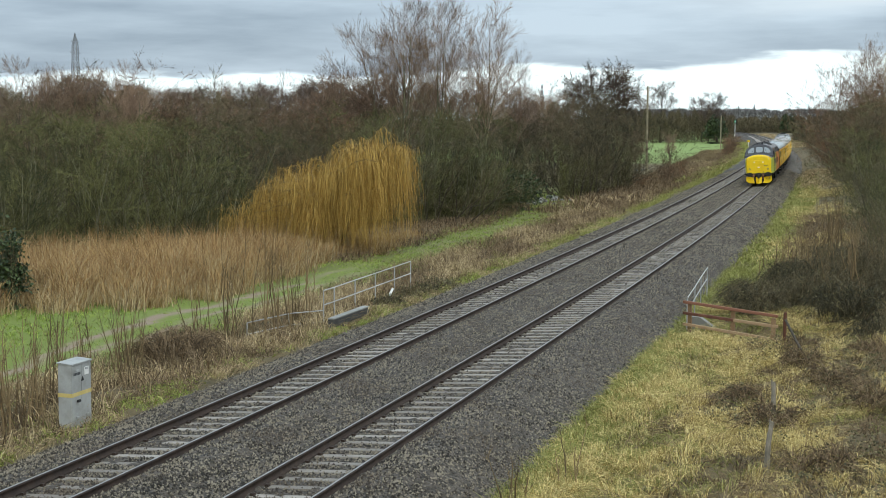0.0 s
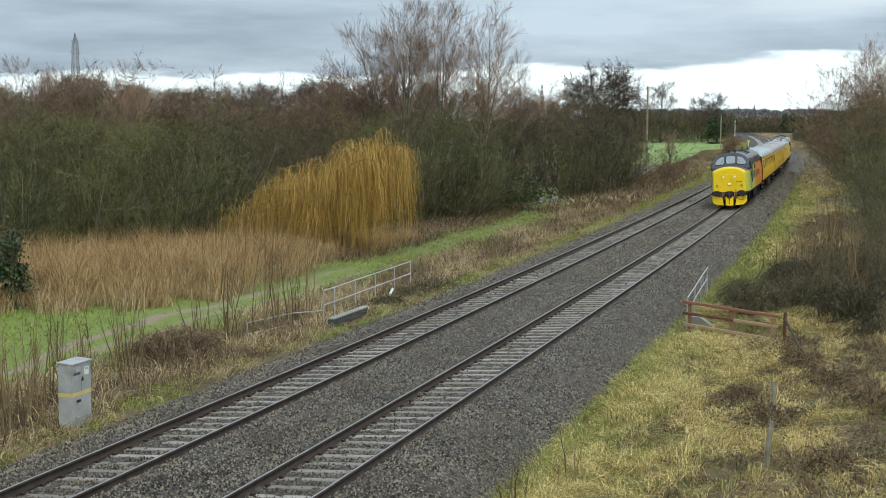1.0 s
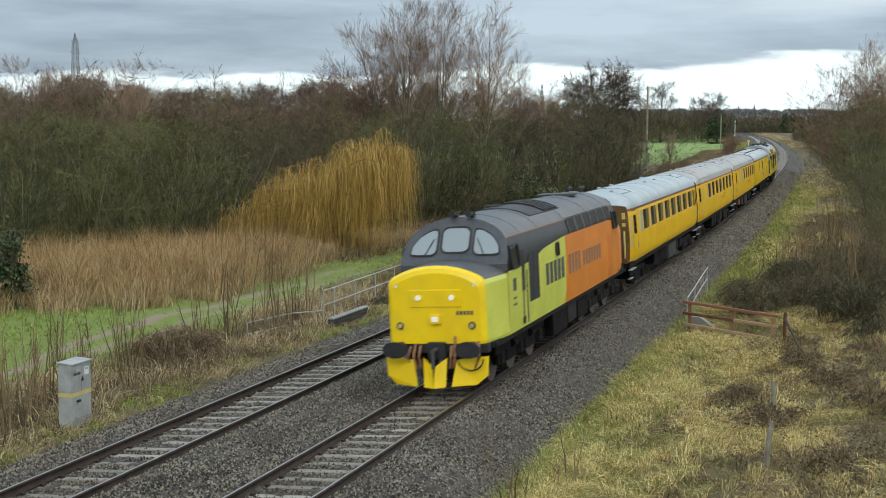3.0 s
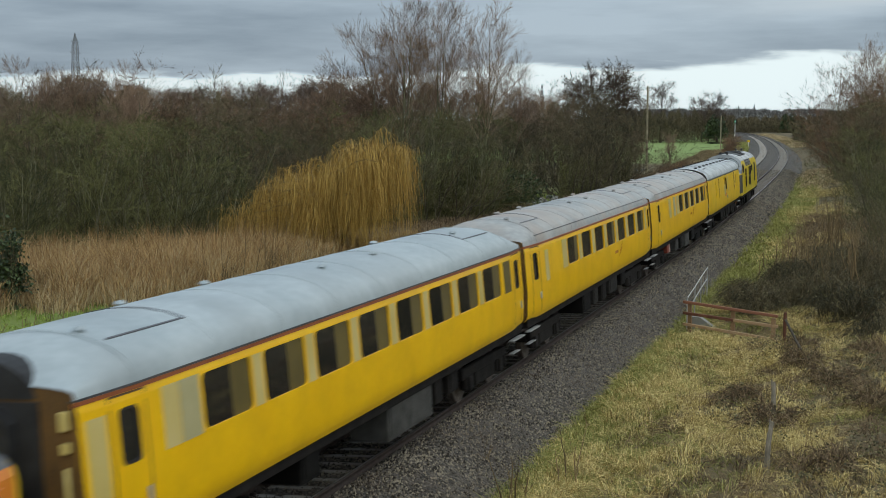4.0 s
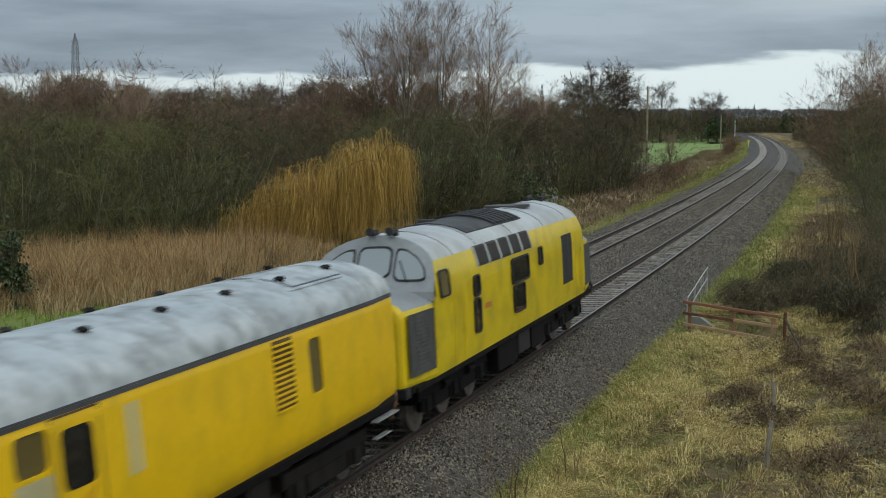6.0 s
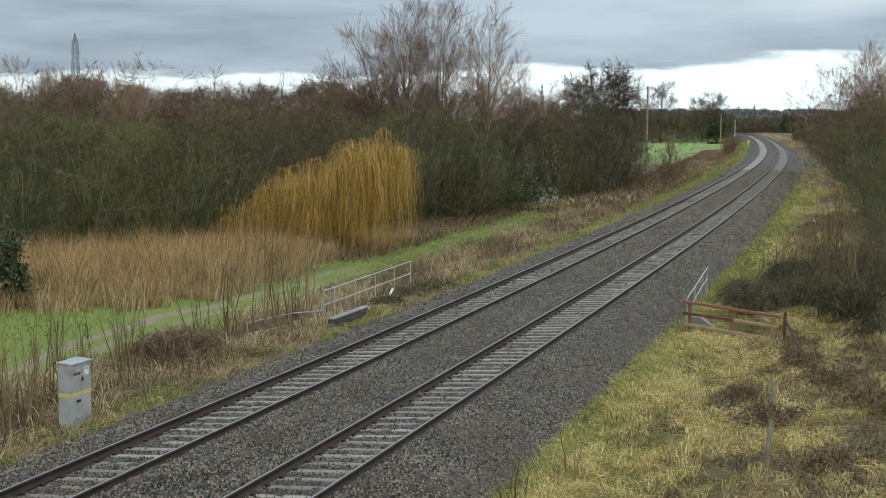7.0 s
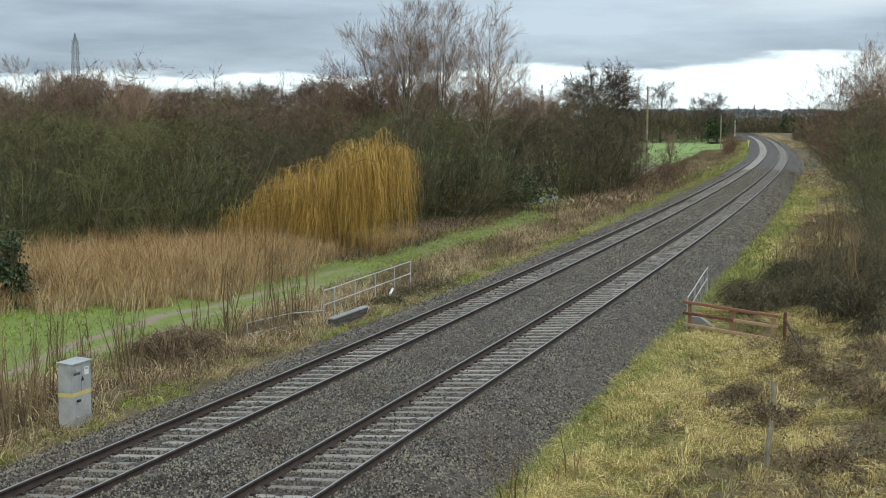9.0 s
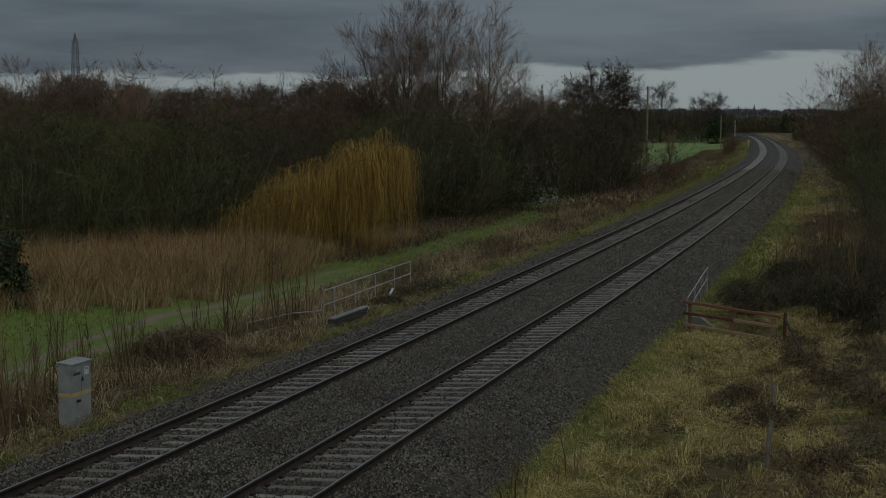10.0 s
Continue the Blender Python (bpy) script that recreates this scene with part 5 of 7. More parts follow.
def brambles():
    for s, d, r, h, n in ((12.6, -8.6, 1.6, 1.15, 500), (14.2, -9.0, 1.4, 1.05, 400)):
        bramble("bramble_bush", "brown half-leafless bramble thicket on the bank", s, d, r, h, .035, n, "dead_weed", "dead_weed", canes=260)
    for s, d, r, h in ((24.5, 7.4, 1.6, 1.1), (27.5, 7.0, 1.5, 1.0), (26, 9.4, 1.9, 1.4), (29.5, 9.2, 1.9, 1.4), (23, 10.6, 1.8, 1.3), (20.6, 11.8, 1.8, 1.2), (32.5, 8.2, 1.6, 1.2), (33.5, 11, 2.0, 1.6), (26.5, 12.4, 2.1, 1.8), (18.2, 13.2, 1.7, 1.0), (37, 9.8, 1.8, 1.5), (29.5, 13, 2.1, 2.0)):
        bramble("bramble_bush", "dark green bramble thicket by the timber fence", s, d, r, h, .036, 900, "bramble", "twig_brown", canes=220)
    for s, d, r, h in ((5.5, 9.3, .9, .5), (8.0, 8.6, .7, .4), (2.0, 10.6, 1.0, .5), (10.5, 10.4, 1.1, .55), (13.2, 9.6, .9, .5), (7.4, 11.6, 1.2, .6), (14.5, 11.5, 1.2, .6), (4.0, 12.6, 1.1, .6), (11.5, 12.8, 1.2, .6), (16.2, 9.4, .9, .5)):
        bramble("bramble_bush", "low brown bramble patch among bleached grass", s, d, r, h, .03, 420, "bramble", "dead_weed", canes=90)
    for s in (25.0, 27.2, 29.4, 31.6):
        bramble("bramble_bush", "low green bramble at the edge of the ballast", s, -6.1, .9, .4, .045, 500, canes=40)
    bramble("ivy_stump", "ivy-covered stump at the edge of the reeds", 25, -22.6, 0.9, 3.4, .09, 2600, "ivy", canes=60)
    x, y = sight(914, 115.5)
    s, d = along(x, y)
    bramble("ivy_bush", "dark ivy-clad bush beside the path", float(s[0]), float(d[0]), 2.6, 3.6, .13, 4200, "ivy", canes=60)
    for px, dep, r, h in ((1265, 440, 4.5, 9.0),):
        x, y = sight(px, dep)
        s, d = along(x, y)
        bramble("ivy_tree", "dark ivy-clad tree beyond the field", float(s[0]), float(d[0]), r, h, .45, 2200, "ivy", canes=50)
    for px, dep, h in ((1386, 640, 8.6), (1398, 650, 9.2)):
        x, y = sight(px, dep)
        s, d = along(x, y)
        bramble("evergreen_tree", "dark rounded evergreen tree far off", float(s[0]), float(d[0]), 2.5, h, .5, 2600, "ivy", canes=40, group="")


saplings()
brambles()


# ---- railway furniture ----
def location_cabinet():
    root = empty("equipment_cabinet", spot(2.92, -6.04, -0.76), "grey steel trackside cabinet with a faded yellow band", "cabinet")
    part("plinth", made(box, -0.19, 0.19, -0.44, 0.44, -0.25, 0.06, 0.02), M["concrete"], root)
    part("body", made(box, -0.17, 0.17, -0.41, 0.41, 0.02, 1.5, 0.012), M["cabinet"], root)
    rf = bmesh.new()
    poly(rf, [(-0.19, -0.43, 1.52), (0.21, -0.43, 1.49), (0.21, 0.43, 1.49), (-0.19, 0.43, 1.52)], (0, 0, 0.03))
    part("roof", rf, M["cabinet"], root)
    for y0, y1 in ((-0.40, -0.005), (0.005, 0.40)):
        door = part("door", made(box, 0.17, 0.185, y0, y1, 0.08, 1.46, 0.005), M["cabinet"], root)
        for z in (0.25, 1.32):
            part("latch", made(box, 0.185, 0.215, (y0 + y1) / 2 - 0.05, (y0 + y1) / 2 + 0.05, z, z + 0.05, 0.01), M["steel"], door)
    part("band", made(box, -0.174, 0.189, -0.414, 0.414, 0.76, 0.85), M["buff"], root, "faded yellow band")
    part("handle", made(box, 0.185, 0.25, -0.22, -0.12, 0.62, 0.68, 0.015), M["black"], root)
    part("notice", made(box, 0.185, 0.192, 0.12, 0.30, 1.2, 1.38), M["white"], root, "white notice plate")
    wt = bmesh.new()
    poly(wt, [(0.186, -0.02, 1.08), (0.186, 0.1, 1.08), (0.186, 0.04, 1.19)], (0.006, 0, 0))
    part("warning_sign", wt, M["black"], root)
    hb = bmesh.new()
    for i in range(5):
        box(hb, 0.185, 0.192, -0.33 + i * 0.06, -0.29 + i * 0.06, 1.24, 1.3)
    part("lettering_bar", hb, M["loco_grey"], root)


def handrail(label, spots, top, mid, base, r=0.021):
    """A tubular handrail along spots (s, d, how far it has come down)."""
    root = empty("handrail", Matrix(), label, "handrail", "handrails of the underbridge")
    for s, d, dz in spots:
        p = at(s, d)
        part("post", made(bar, (p[0], p[1], base + dz), (p[0], p[1], top + dz), r, 8), M["steel"], root)
    for z, nm in ((top, "top_rail"), (mid, "mid_rail")):
        for (s0, d0, e0), (s1, d1, e1) in zip(spots, spots[1:]):
            a, b = at(s0, d0), at(s1, d1)
            part(nm, made(bar, (a[0], a[1], z + e0), (b[0], b[1], z + e1), r, 8), M["steel"], root)
    return root


def underbridge():
    handrail("galvanised tubular handrail over the culvert", [(19.8, -6.7, 0), (20.8, -6.7, 0), (23.1, -6.78, 0), (25.5, -6.85, 0), (28.0, -6.93, 0), (30.3, -7.0, 0)], 0.42, -0.08, -0.95)
    handrail("dull galvanised handrail running down the bank", [(19.9, -6.75, 0), (19.6, -7.9, -0.12), (19.0, -9.2, -0.42)], -0.28, -0.68, -1.5, 0.019)
    handrail("pale galvanised handrail at the edge of the ballast", [(21.2, 5.5, 0), (24.4, 5.36, 0), (27.6, 5.2, 0), (31.0, 5.06, 0)], 0.5, 0.08, -0.85, 0.018)
    beam = empty("parapet_beam", spot(20.35, -6.0, 0.1), "pale concrete parapet beam with a dark face", "parapet")
    part("cap", made(box, -0.1, 0.16, -1.7, 1.7, -0.5, -0.45, 0.015), M["concrete"], beam)
    part("face", made(box, -0.09, 0.14, -1.68, 1.68, -1.35, -0.5, 0.015), M["dark_steel"], beam, "dark face of the beam")
    wall = empty("wing_wall", spot(21.4, 6.1, 0), "pale concrete wing wall under the timber fence", "wall")
    wb = bmesh.new()
    poly(wb, [(-0.5, -0.2, -1.3), (0.75, -0.2, -1.4), (0.75, -0.2, -0.75), (-0.2, -0.2, -0.12), (-0.5, -0.2, -0.12)], (0, 0.35, 0))
    part("wall_face", wb, M["concrete"], wall)
    st = empty("bent_marker", spot(25.6, -6.3), "small bent white marker post", "marker")
    mb = bmesh.new()
    bar(mb, (0, 0, -0.1), (0.02, 0, 0.45), 0.045, 8)
    bar(mb, (0.02, 0, 0.45), (0.06, 0.18, 0.62), 0.045, 8)
    part("post", mb, M["white"], st)


def timber_fence():
    root = empty("timber_fence", Matrix(), "red-brown timber post and rail fence", "fence")
    ends = [(20.7, 5.65), (19.9, 7.1), (19.1, 8.4)]
    for i, (s, d) in enumerate(ends):
        p = at(s, d)
        b = bmesh.new()
        box(b, -0.065, 0.065, -0.065, 0.065, -1.0, 0.44 - 0.1 * i, 0.012)
        ob = part("post", b, M["pale_wood"], root, "sun-bleached post")
        ob.matrix_basis = pose(p[0], p[1], 0, 0.6 * i, -1.0 + i, -20)
    for z0, z1, key in ((0.44, 0.32, "rust_wood"), (0.08, 0.0, "rust_wood"), (-0.28, -0.42, "pale_wood")):
        a, b = at(20.75, 5.42, z0), at(19.1, 8.5, z1)
        if key == "rust_wood" and z0 < 0.2:
            m = a + (b - a) * 0.55
            segs = ((a, m, key), (m, b, "pale_wood"))
        else:
            segs = ((a, b, key),)
        for p, q, mm in segs:
            bm = bmesh.new()
            v = Vector(q - p)
            box(bm, -0.045, 0.045, -v.length / 2, v.length / 2, -0.045, 0.045, 0.012)
            ob = part("rail", bm, M[mm], root, "bleached lower rail" if mm == "pale_wood" else "red-brown rail")
            ob.matrix_basis = Matrix.Translation((Vector(p) + Vector(q)) / 2 + Vector((0, -0.11, 0))) @ v.to_track_quat("Y", "Z").to_matrix().to_4x4()
    st = empty("strainer_post", spot(17.0, 8.85), "dark rusty fence post with a raking strut", "fence post")
    part("post", made(bar, (0, 0, -0.3), (0.02, 0, 1.15), 0.05, 8), M["rust_wood"], st)
    part("strut", made(bar, (0.02, 0, 0.95), (0.97, -2.9, -0.1), 0.036, 8), M["bark_dark"], st)
    for s, d, h, lean in ((1.85, 9.5, 1.02, 4), (6.2, 9.35, 1.0, -4)):
        po = empty("fence_post", spot(s, d), "leaning weathered grey fence post in long grass", "fence post", "old fence posts")
        b = bmesh.new()
        tilt = math.tan(radians(lean))
        bar(b, (0, 0, -0.3), (tilt * h * 0.55, 0.03, h * 0.55), 0.06, 7, 0.05)
        bar(b, (tilt * h * 0.52, 0.028, h * 0.52), (tilt * h + 0.02, 0.1, h * 0.95), 0.053, 7, 0.042)
        bar(b, (tilt * h - 0.01, 0.09, h * 0.85), (tilt * h - 0.02, 0.1, h), 0.03, 5, 0.012)
        part("post", b, M["post_wood"], po)


def telegraph_pole(s, d, h, r, label, arm):
    root = empty("telegraph_pole", spot(s, d), label, "pole", "poles along the line")
    part("pole", made(bar, (0, 0, -0.5), (0, 0, h), r, 10, r * 0.7), M["pole_wood"], root)
    if arm:
        part("crossarm", made(box, -0.3, 0.3, -0.05, 0.05, h - 0.4, h - 0.3), M["pole_wood"], root)
        for x in (-0.25, 0.25):
            part("insulator", made(bar, (x, 0, h - 0.3), (x, 0, h - 0.05), 0.06, 8, 0.03), M["dark_steel"], root)
        part("fuse_bracket", made(bar, (0, 0, h - 0.7), (0.55, 0, h - 0.45), 0.05, 6), M["dark_steel"], root)


def colour_light_signal():
    root = empty("railway_signal", spot(598, -4.9), "colour light signal showing green", "signal")
    part("post", made(bar, (0, 0, -0.3), (0, 0, 5.4), 0.16, 10), M["white"], root, "pale signal post")
    hd = part("signal_head", made(box, -0.45, 0.45, -0.25, 0.1, 5.3, 6.9, 0.1), M["black"], root)
    part("backboard", made(box, -0.7, 0.7, 0.1, 0.14, 5.1, 7.1, 0.02), M["black"], root)
    part("lens", made(bar, (0, -0.24, 6.3), (0, -0.34, 6.3), 0.3, 14), M["signal_green"], hd, "lit green lens")
    cab = empty("relay_box", spot(590, -5.6), "small pale trackside box by the signal", "cabinet")
    part("body", made(box, -0.5, 0.5, -0.6, 0.6, -0.1, 1.3, 0.05), M["white"], cab)
    sg = empty("speed_sign", spot(351, -5.1), "small yellow lineside sign on a post", "sign")
    part("post", made(bar, (0, 0, -0.2), (0, 0, 1.3), 0.06, 8), M["white"], sg)
    part("board", made(box, -0.3, 0.3, -0.03, 0.03, 1.25, 1.8, 0.02), M["nose_yellow"], sg, "yellow board")


def pylon(px, dep, h, w):
    x, y = (px - 784) / 2516 * dep, dep
    root = empty("electricity_pylon", pose(x, y, -1.7, 0, 0, 82), "distant lattice electricity pylon", "pylon", "pylons on the skyline")
    levels = [(0, w), (0.35, w * .62), (0.6, w * .36), (0.75, w * .28), (0.88, w * .26), (1.0, 0.05)]
    r = max(0.09, dep * 0.00022)
    corners = ((-1, -1), (1, -1), (1, 1), (-1, 1))
    for cx, cy in corners:
        bm = bmesh.new()
        for (f0, w0), (f1, w1) in zip(levels, levels[1:]):
            bar(bm, (cx * w0 / 2, cy * w0 / 2, f0 * h), (cx * w1 / 2, cy * w1 / 2, f1 * h), r, 4)
        part("leg", bm, M["pylon"], root)
    bm = bmesh.new()
    for (f0, w0), (f1, w1) in zip(levels, levels[1:]):
        n = max(1, int((f1 - f0) * h / (w0 * 0.9)))
        for i in range(n):
            a, b = i / n, (i + 1) / n
            wa, wb, za, zb = w0 + (w1 - w0) * a, w0 + (w1 - w0) * b, (f0 + (f1 - f0) * a) * h, (f0 + (f1 - f0) * b) * h
            for k in range(4):
                (ax, ay), (bx, by) = corners[k], corners[(k + 1) % 4]
                bar(bm, (ax * wa / 2, ay * wa / 2, za), (bx * wb / 2, by * wb / 2, zb), r * .7, 3)
                bar(bm, (bx * wa / 2, by * wa / 2, za), (ax * wb / 2, ay * wb / 2, zb), r * .7, 3)
    part("lattice", bm, M["pylon"], root)
    for f, span in ((0.72, .17), (0.82, .2), (0.92, .15)):
        bm = bmesh.new()
        bar(bm, (-span * h * .6, 0, f * h), (span * h * .6, 0, f * h), r, 4)
        bar(bm, (-span * h * .6, 0, f * h), (0, 0, f * h + h * .04), r * .7, 4)
        bar(bm, (span * h * .6, 0, f * h), (0, 0, f * h + h * .04), r * .7, 4)
        part("crossarm", bm, M["pylon"], root)


def rubble_heap():
    """Tumbled grey stones where the path goes in among the trees."""
    root = empty("rubble_heap", spot(107, -17.2), "heap of tumbled grey stones beside the path", "rubble")
    for i in range(46):
        r = RNG.uniform(0.1, 0.26)
        bm = bmesh.new()
        bmesh.ops.create_icosphere(bm, subdivisions=1, radius=r)
        for v in bm.verts:
            v.co *= RNG.uniform(0.75, 1.2)
        x, y = RNG.normal() * 0.9, RNG.normal() * 3.4
        h = 0.5 * math.exp(-(x / 1.1) ** 2 - (y / 4) ** 2)
        bmesh.ops.transform(bm, matrix=pose(x, y, RNG.uniform(0, h + 0.06), 0, 0, RNG.uniform(0, 360)) @ Matrix.Diagonal((1.2, 1, 0.65, 1)), verts=bm.verts)
        part("stone", bm, M["concrete"], root)


def puddle():
    root = empty("puddle", spot(190.2, -18.9), "still pale puddle lying in rough grass", "puddle")
    n = 26
    bm = bmesh.new()
    poly(bm, [((0.9 + 0.2 * math.sin(3 * q)) * math.cos(q), (4.2 + 0.9 * math.sin(2 * q + 1)) * math.sin(q), 0.1) for q in (2 * math.pi * i / n for i in range(n))], (0, 0, 0.02))
    part("water_surface", bm, M["water"], root)


location_cabinet()
rubble_heap()
puddle()
underbridge()
timber_fence()
telegraph_pole(171.8, -15.9, 12.3, 0.17, "weathered wooden power pole with a short crossarm", True)
telegraph_pole(300, -11.2, 8.6, 0.16, "bare wooden pole beside the field", False)
colour_light_signal()
pylon(137, 430, 33, 5.5)
pylon(957, 950, 31, 5.5)
pylon(1303, 2300, 30, 6)
pylon(1331, 2300, 32, 6)

# ---- the train: shared pieces ----
def wheel_bm(x, y, r):
    """A flanged wheel with a hub, its outer face to the side of x."""
    bm = bmesh.new()
    sg = 1 if x > 0 else -1
    bar(bm, (x - sg * 0.06, y, r), (x + sg * 0.05, y, r), r, 20)
    bar(bm, (x - sg * 0.09, y, r), (x - sg * 0.06, y, r), r + 0.03, 20)
    bar(bm, (x + sg * 0.05, y, r), (x + sg * 0.07, y, r), r * 0.72, 16, r * 0.6)
    bar(bm, (x + sg * 0.05, y, r), (x + sg * 0.14, y, r), 0.11, 10)
    return bm


def bogie(parent, y0, axles, r, heavy):
    """A bogie under a vehicle: side frames, springs, axle boxes, wheels."""
    bm = bmesh.new()
    span = max(axles) - min(axles)
    for sg in (-1, 1):
        x = sg * 1.02
        box(bm, x - 0.07, x + 0.07, y0 - span / 2 - 0.55, y0 + span / 2 + 0.55, r + 0.10, r + 0.34, 0.03)
        box(bm, x - 0.05, x + 0.05, y0 - span / 2 + 0.3, y0 + span / 2 - 0.3, r - 0.18, r + 0.12, 0.03)
        for a in axles:
            box(bm, x - 0.11, x + 0.13, y0 + a - 0.17, y0 + a + 0.17, r - 0.17, r + 0.14, 0.03)
            for e in (-0.34, 0.34):
                bar(bm, (x + sg * 0.04, y0 + a + e, r - 0.12), (x + sg * 0.04, y0 + a + e, r + 0.16), 0.075, 8)
        if heavy:
            box(bm, x - 0.03, x + 0.08, y0 - span / 2 - 0.6, y0 + span / 2 + 0.6, r + 0.34, r + 0.46, 0.02)
            for e in (-0.9, 0.9):
                bar(bm, (x + sg * 0.1, y0 + e - 0.2, r + 0.22), (x + sg * 0.1, y0 + e + 0.2, r + 0.22), 0.1, 8)
    box(bm, -0.95, 0.95, y0 - 0.3, y0 + 0.3, r, r + 0.4, 0.03)
    for e in (-1, 1):
        box(bm, -0.95, 0.95, y0 + e * (span / 2 + 0.5) - 0.08, y0 + e * (span / 2 + 0.5) + 0.08, r + 0.05, r + 0.3)
    bg = part("bogie", bm, M["under"], parent, "grimy dark bogie frame")
    for a in axles:
        for x in (-0.76, 0.76):
            part("wheel", wheel_bm(x, y0 + a, r), M["wheel"], bg)


def buffers(parent, y, fwd, m=None):
    for x in (-0.86, 0.86):
        bm = bmesh.new()
        bar(bm, (x, y, 1.06), (x, y + fwd * 0.32, 1.06), 0.13, 12)
        bar(bm, (x, y + fwd * 0.3, 1.06), (x, y + fwd * 0.48, 1.06), 0.09, 12)
        head = bmesh.ops.create_cone(bm, cap_ends=True, segments=18, radius1=0.2, radius2=0.2, depth=0.06, matrix=pose(x, y + fwd * 0.5, 1.06, 90) @ Matrix.Diagonal((1.5, 0.95, 1, 1)))
        part("buffer", bm, m or M["under"], parent, "black oval buffer")


def flush_window(parent, x_at, side, y0, y1, z0, z1, pane_mat, frame_mat, blind=0.0, name="window"):
    """A window in a side: a round-cornered frame standing a little proud, the pane in it, and a blind behind part of it where there is one."""
    sg = side
    x0, x1 = x_at(z0), x_at(z1)
    f, r = 0.034, min(0.1, (y1 - y0) * 0.25, (z1 - z0) * 0.25)
    inner, outer = [], []
    for cy, cz, a0, ky, kz in ((y1 - r, z1 - r, 0, 1, 1), (y0 + r, z1 - r, 90, -1, 1), (y0 + r, z0 + r, 180, -1, -1), (y1 - r, z0 + r, 270, 1, -1)):
        for q in range(4):
            a = radians(a0 + 30 * q)
            inner.append((cy + r * math.cos(a), cz + r * math.sin(a)))
            outer.append((inner[-1][0] + ky * f, inner[-1][1] + kz * f))
    bm = bmesh.new()
    loops = []
    for pts, dx in ((inner, -0.03), (inner, 0.006), (outer, 0.006), (outer, -0.03)):
        loops.append([bm.verts.new((sg * (x_at(z) + dx), y, z)) for y, z in pts])
    n = len(inner)
    for la, lb in zip(loops, loops[1:]):
        for i in range(n):
            bm.faces.new((la[i], la[(i + 1) % n], lb[(i + 1) % n], lb[i]))
    win = part(name, bm, frame_mat, parent)
    cut = y0 + (y1 - y0) * blind
    pb = bmesh.new()
    poly(pb, [(sg * (x0 - 0.05), cut, z0), (sg * (x0 - 0.05), y1, z0), (sg * (x1 - 0.05), y1, z1), (sg * (x1 - 0.05), cut, z1)], (sg * 0.03, 0, 0))
    part("pane", pb, pane_mat, win)
    if blind:
        pb = bmesh.new()
        poly(pb, [(sg * (x0 - 0.05), y0, z0), (sg * (x0 - 0.05), cut, z0), (sg * (x1 - 0.05), cut, z1), (sg * (x1 - 0.05), y0, z1)], (sg * 0.03, 0, 0))
        part("blind", pb, M["blind"], win, "olive blind behind the glass")
    return win


def holed_wall(x_at, side, ys, zs, holes):
    """A side wall with openings right through it; x_at gives the bulge by height."""
    ys = sorted(set(ys) | {h[0] for h in holes} | {h[1] for h in holes})
    zs = sorted(set(zs) | {h[2] for h in holes} | {h[3] for h in holes})
    bm = bmesh.new()
    grid = [[bm.verts.new((side * x_at(z), y, z)) for z in zs] for y in ys]
    for i in range(len(ys) - 1):
        for j in range(len(zs) - 1):
            cy, cz = (ys[i] + ys[i + 1]) / 2, (zs[j] + zs[j + 1]) / 2
            if not any(h[0] < cy < h[1] and h[2] < cz < h[3] for h in holes):
                bm.faces.new((grid[i][j], grid[i + 1][j], grid[i + 1][j + 1], grid[i][j + 1]))
    bmesh.ops.delete(bm, geom=[v for v in bm.verts if not v.link_faces], context="VERTS")
    inner = bmesh.ops.duplicate(bm, geom=bm.faces[:])["geom"]
    for v in [g for g in inner if isinstance(g, bmesh.types.BMVert)]:
        v.co.x -= side * 0.06
    return bm


def ledge(bm, side, x0, x1, z0, z1, ys):
    """A long square bar along a side, with joints at ys."""
    rings = [[bm.verts.new((side * x, y, z)) for x, z in ((x0, z0), (x1, z0), (x1, z1), (x0, z1))] for y in ys]
    for ra, rb in zip(rings, rings[1:]):
        for i in range(4):
            bm.faces.new((ra[i], ra[(i + 1) % 4], rb[(i + 1) % 4], rb[i]))
    bm.faces.new(rings[0])
    bm.faces.new(rings[-1])
    return bm


def marking(parent, x_at, y, z):
    """A faded emblem on the side: slanted bars like a folded wing."""
    for side in (-1, 1):
        bm = bmesh.new()
        for k in range(3):
            a, w = y - k * 0.17, 0.11
            zz = z + 0.05 * k
            poly(bm, [(side * (x_at(zz) + 0.002), a, zz - 0.05), (side * (x_at(zz) + 0.002), a - w, zz - 0.02), (side * (x_at(zz) + 0.002), a - w - 0.22, zz + 0.3), (side * (x_at(zz) + 0.002), a - 0.34, zz + 0.26)], (side * 0.004, 0, 0))
        poly(bm, [(side * (x_at(z) + 0.002), y + 0.75, z + 0.08), (side * (x_at(z) + 0.002), y + 0.15, z + 0.08), (side * (x_at(z) + 0.002), y + 0.15, z + 0.17), (side * (x_at(z) + 0.002), y + 0.75, z + 0.17)], (side * 0.004, 0, 0))
        part("marking", bm, M["red_mark"], parent, "faded red-brown emblem")


VEHICLES = []
COACH_L = 20.0


def skin(bm, side, x_at, y0, y1, z0, z1, out, thick, knees=(2.7, 2.9, 3.05, 3.2, 3.38, 3.53)):
    """A plate that follows the curve of a vehicle's side, standing `out` off it."""
    zz = [z0] + [k for k in knees if z0 + 0.01 < k < z1 - 0.01] + [z1]
    for za, zb in zip(zz, zz[1:]):
        xa, xb = x_at(za) + out, x_at(zb) + out
        poly(bm, [(side * xa, y0, za), (side * xa, y1, za), (side * xb, y1, zb), (side * xb, y0, zb)], (side * thick, 0, 0))


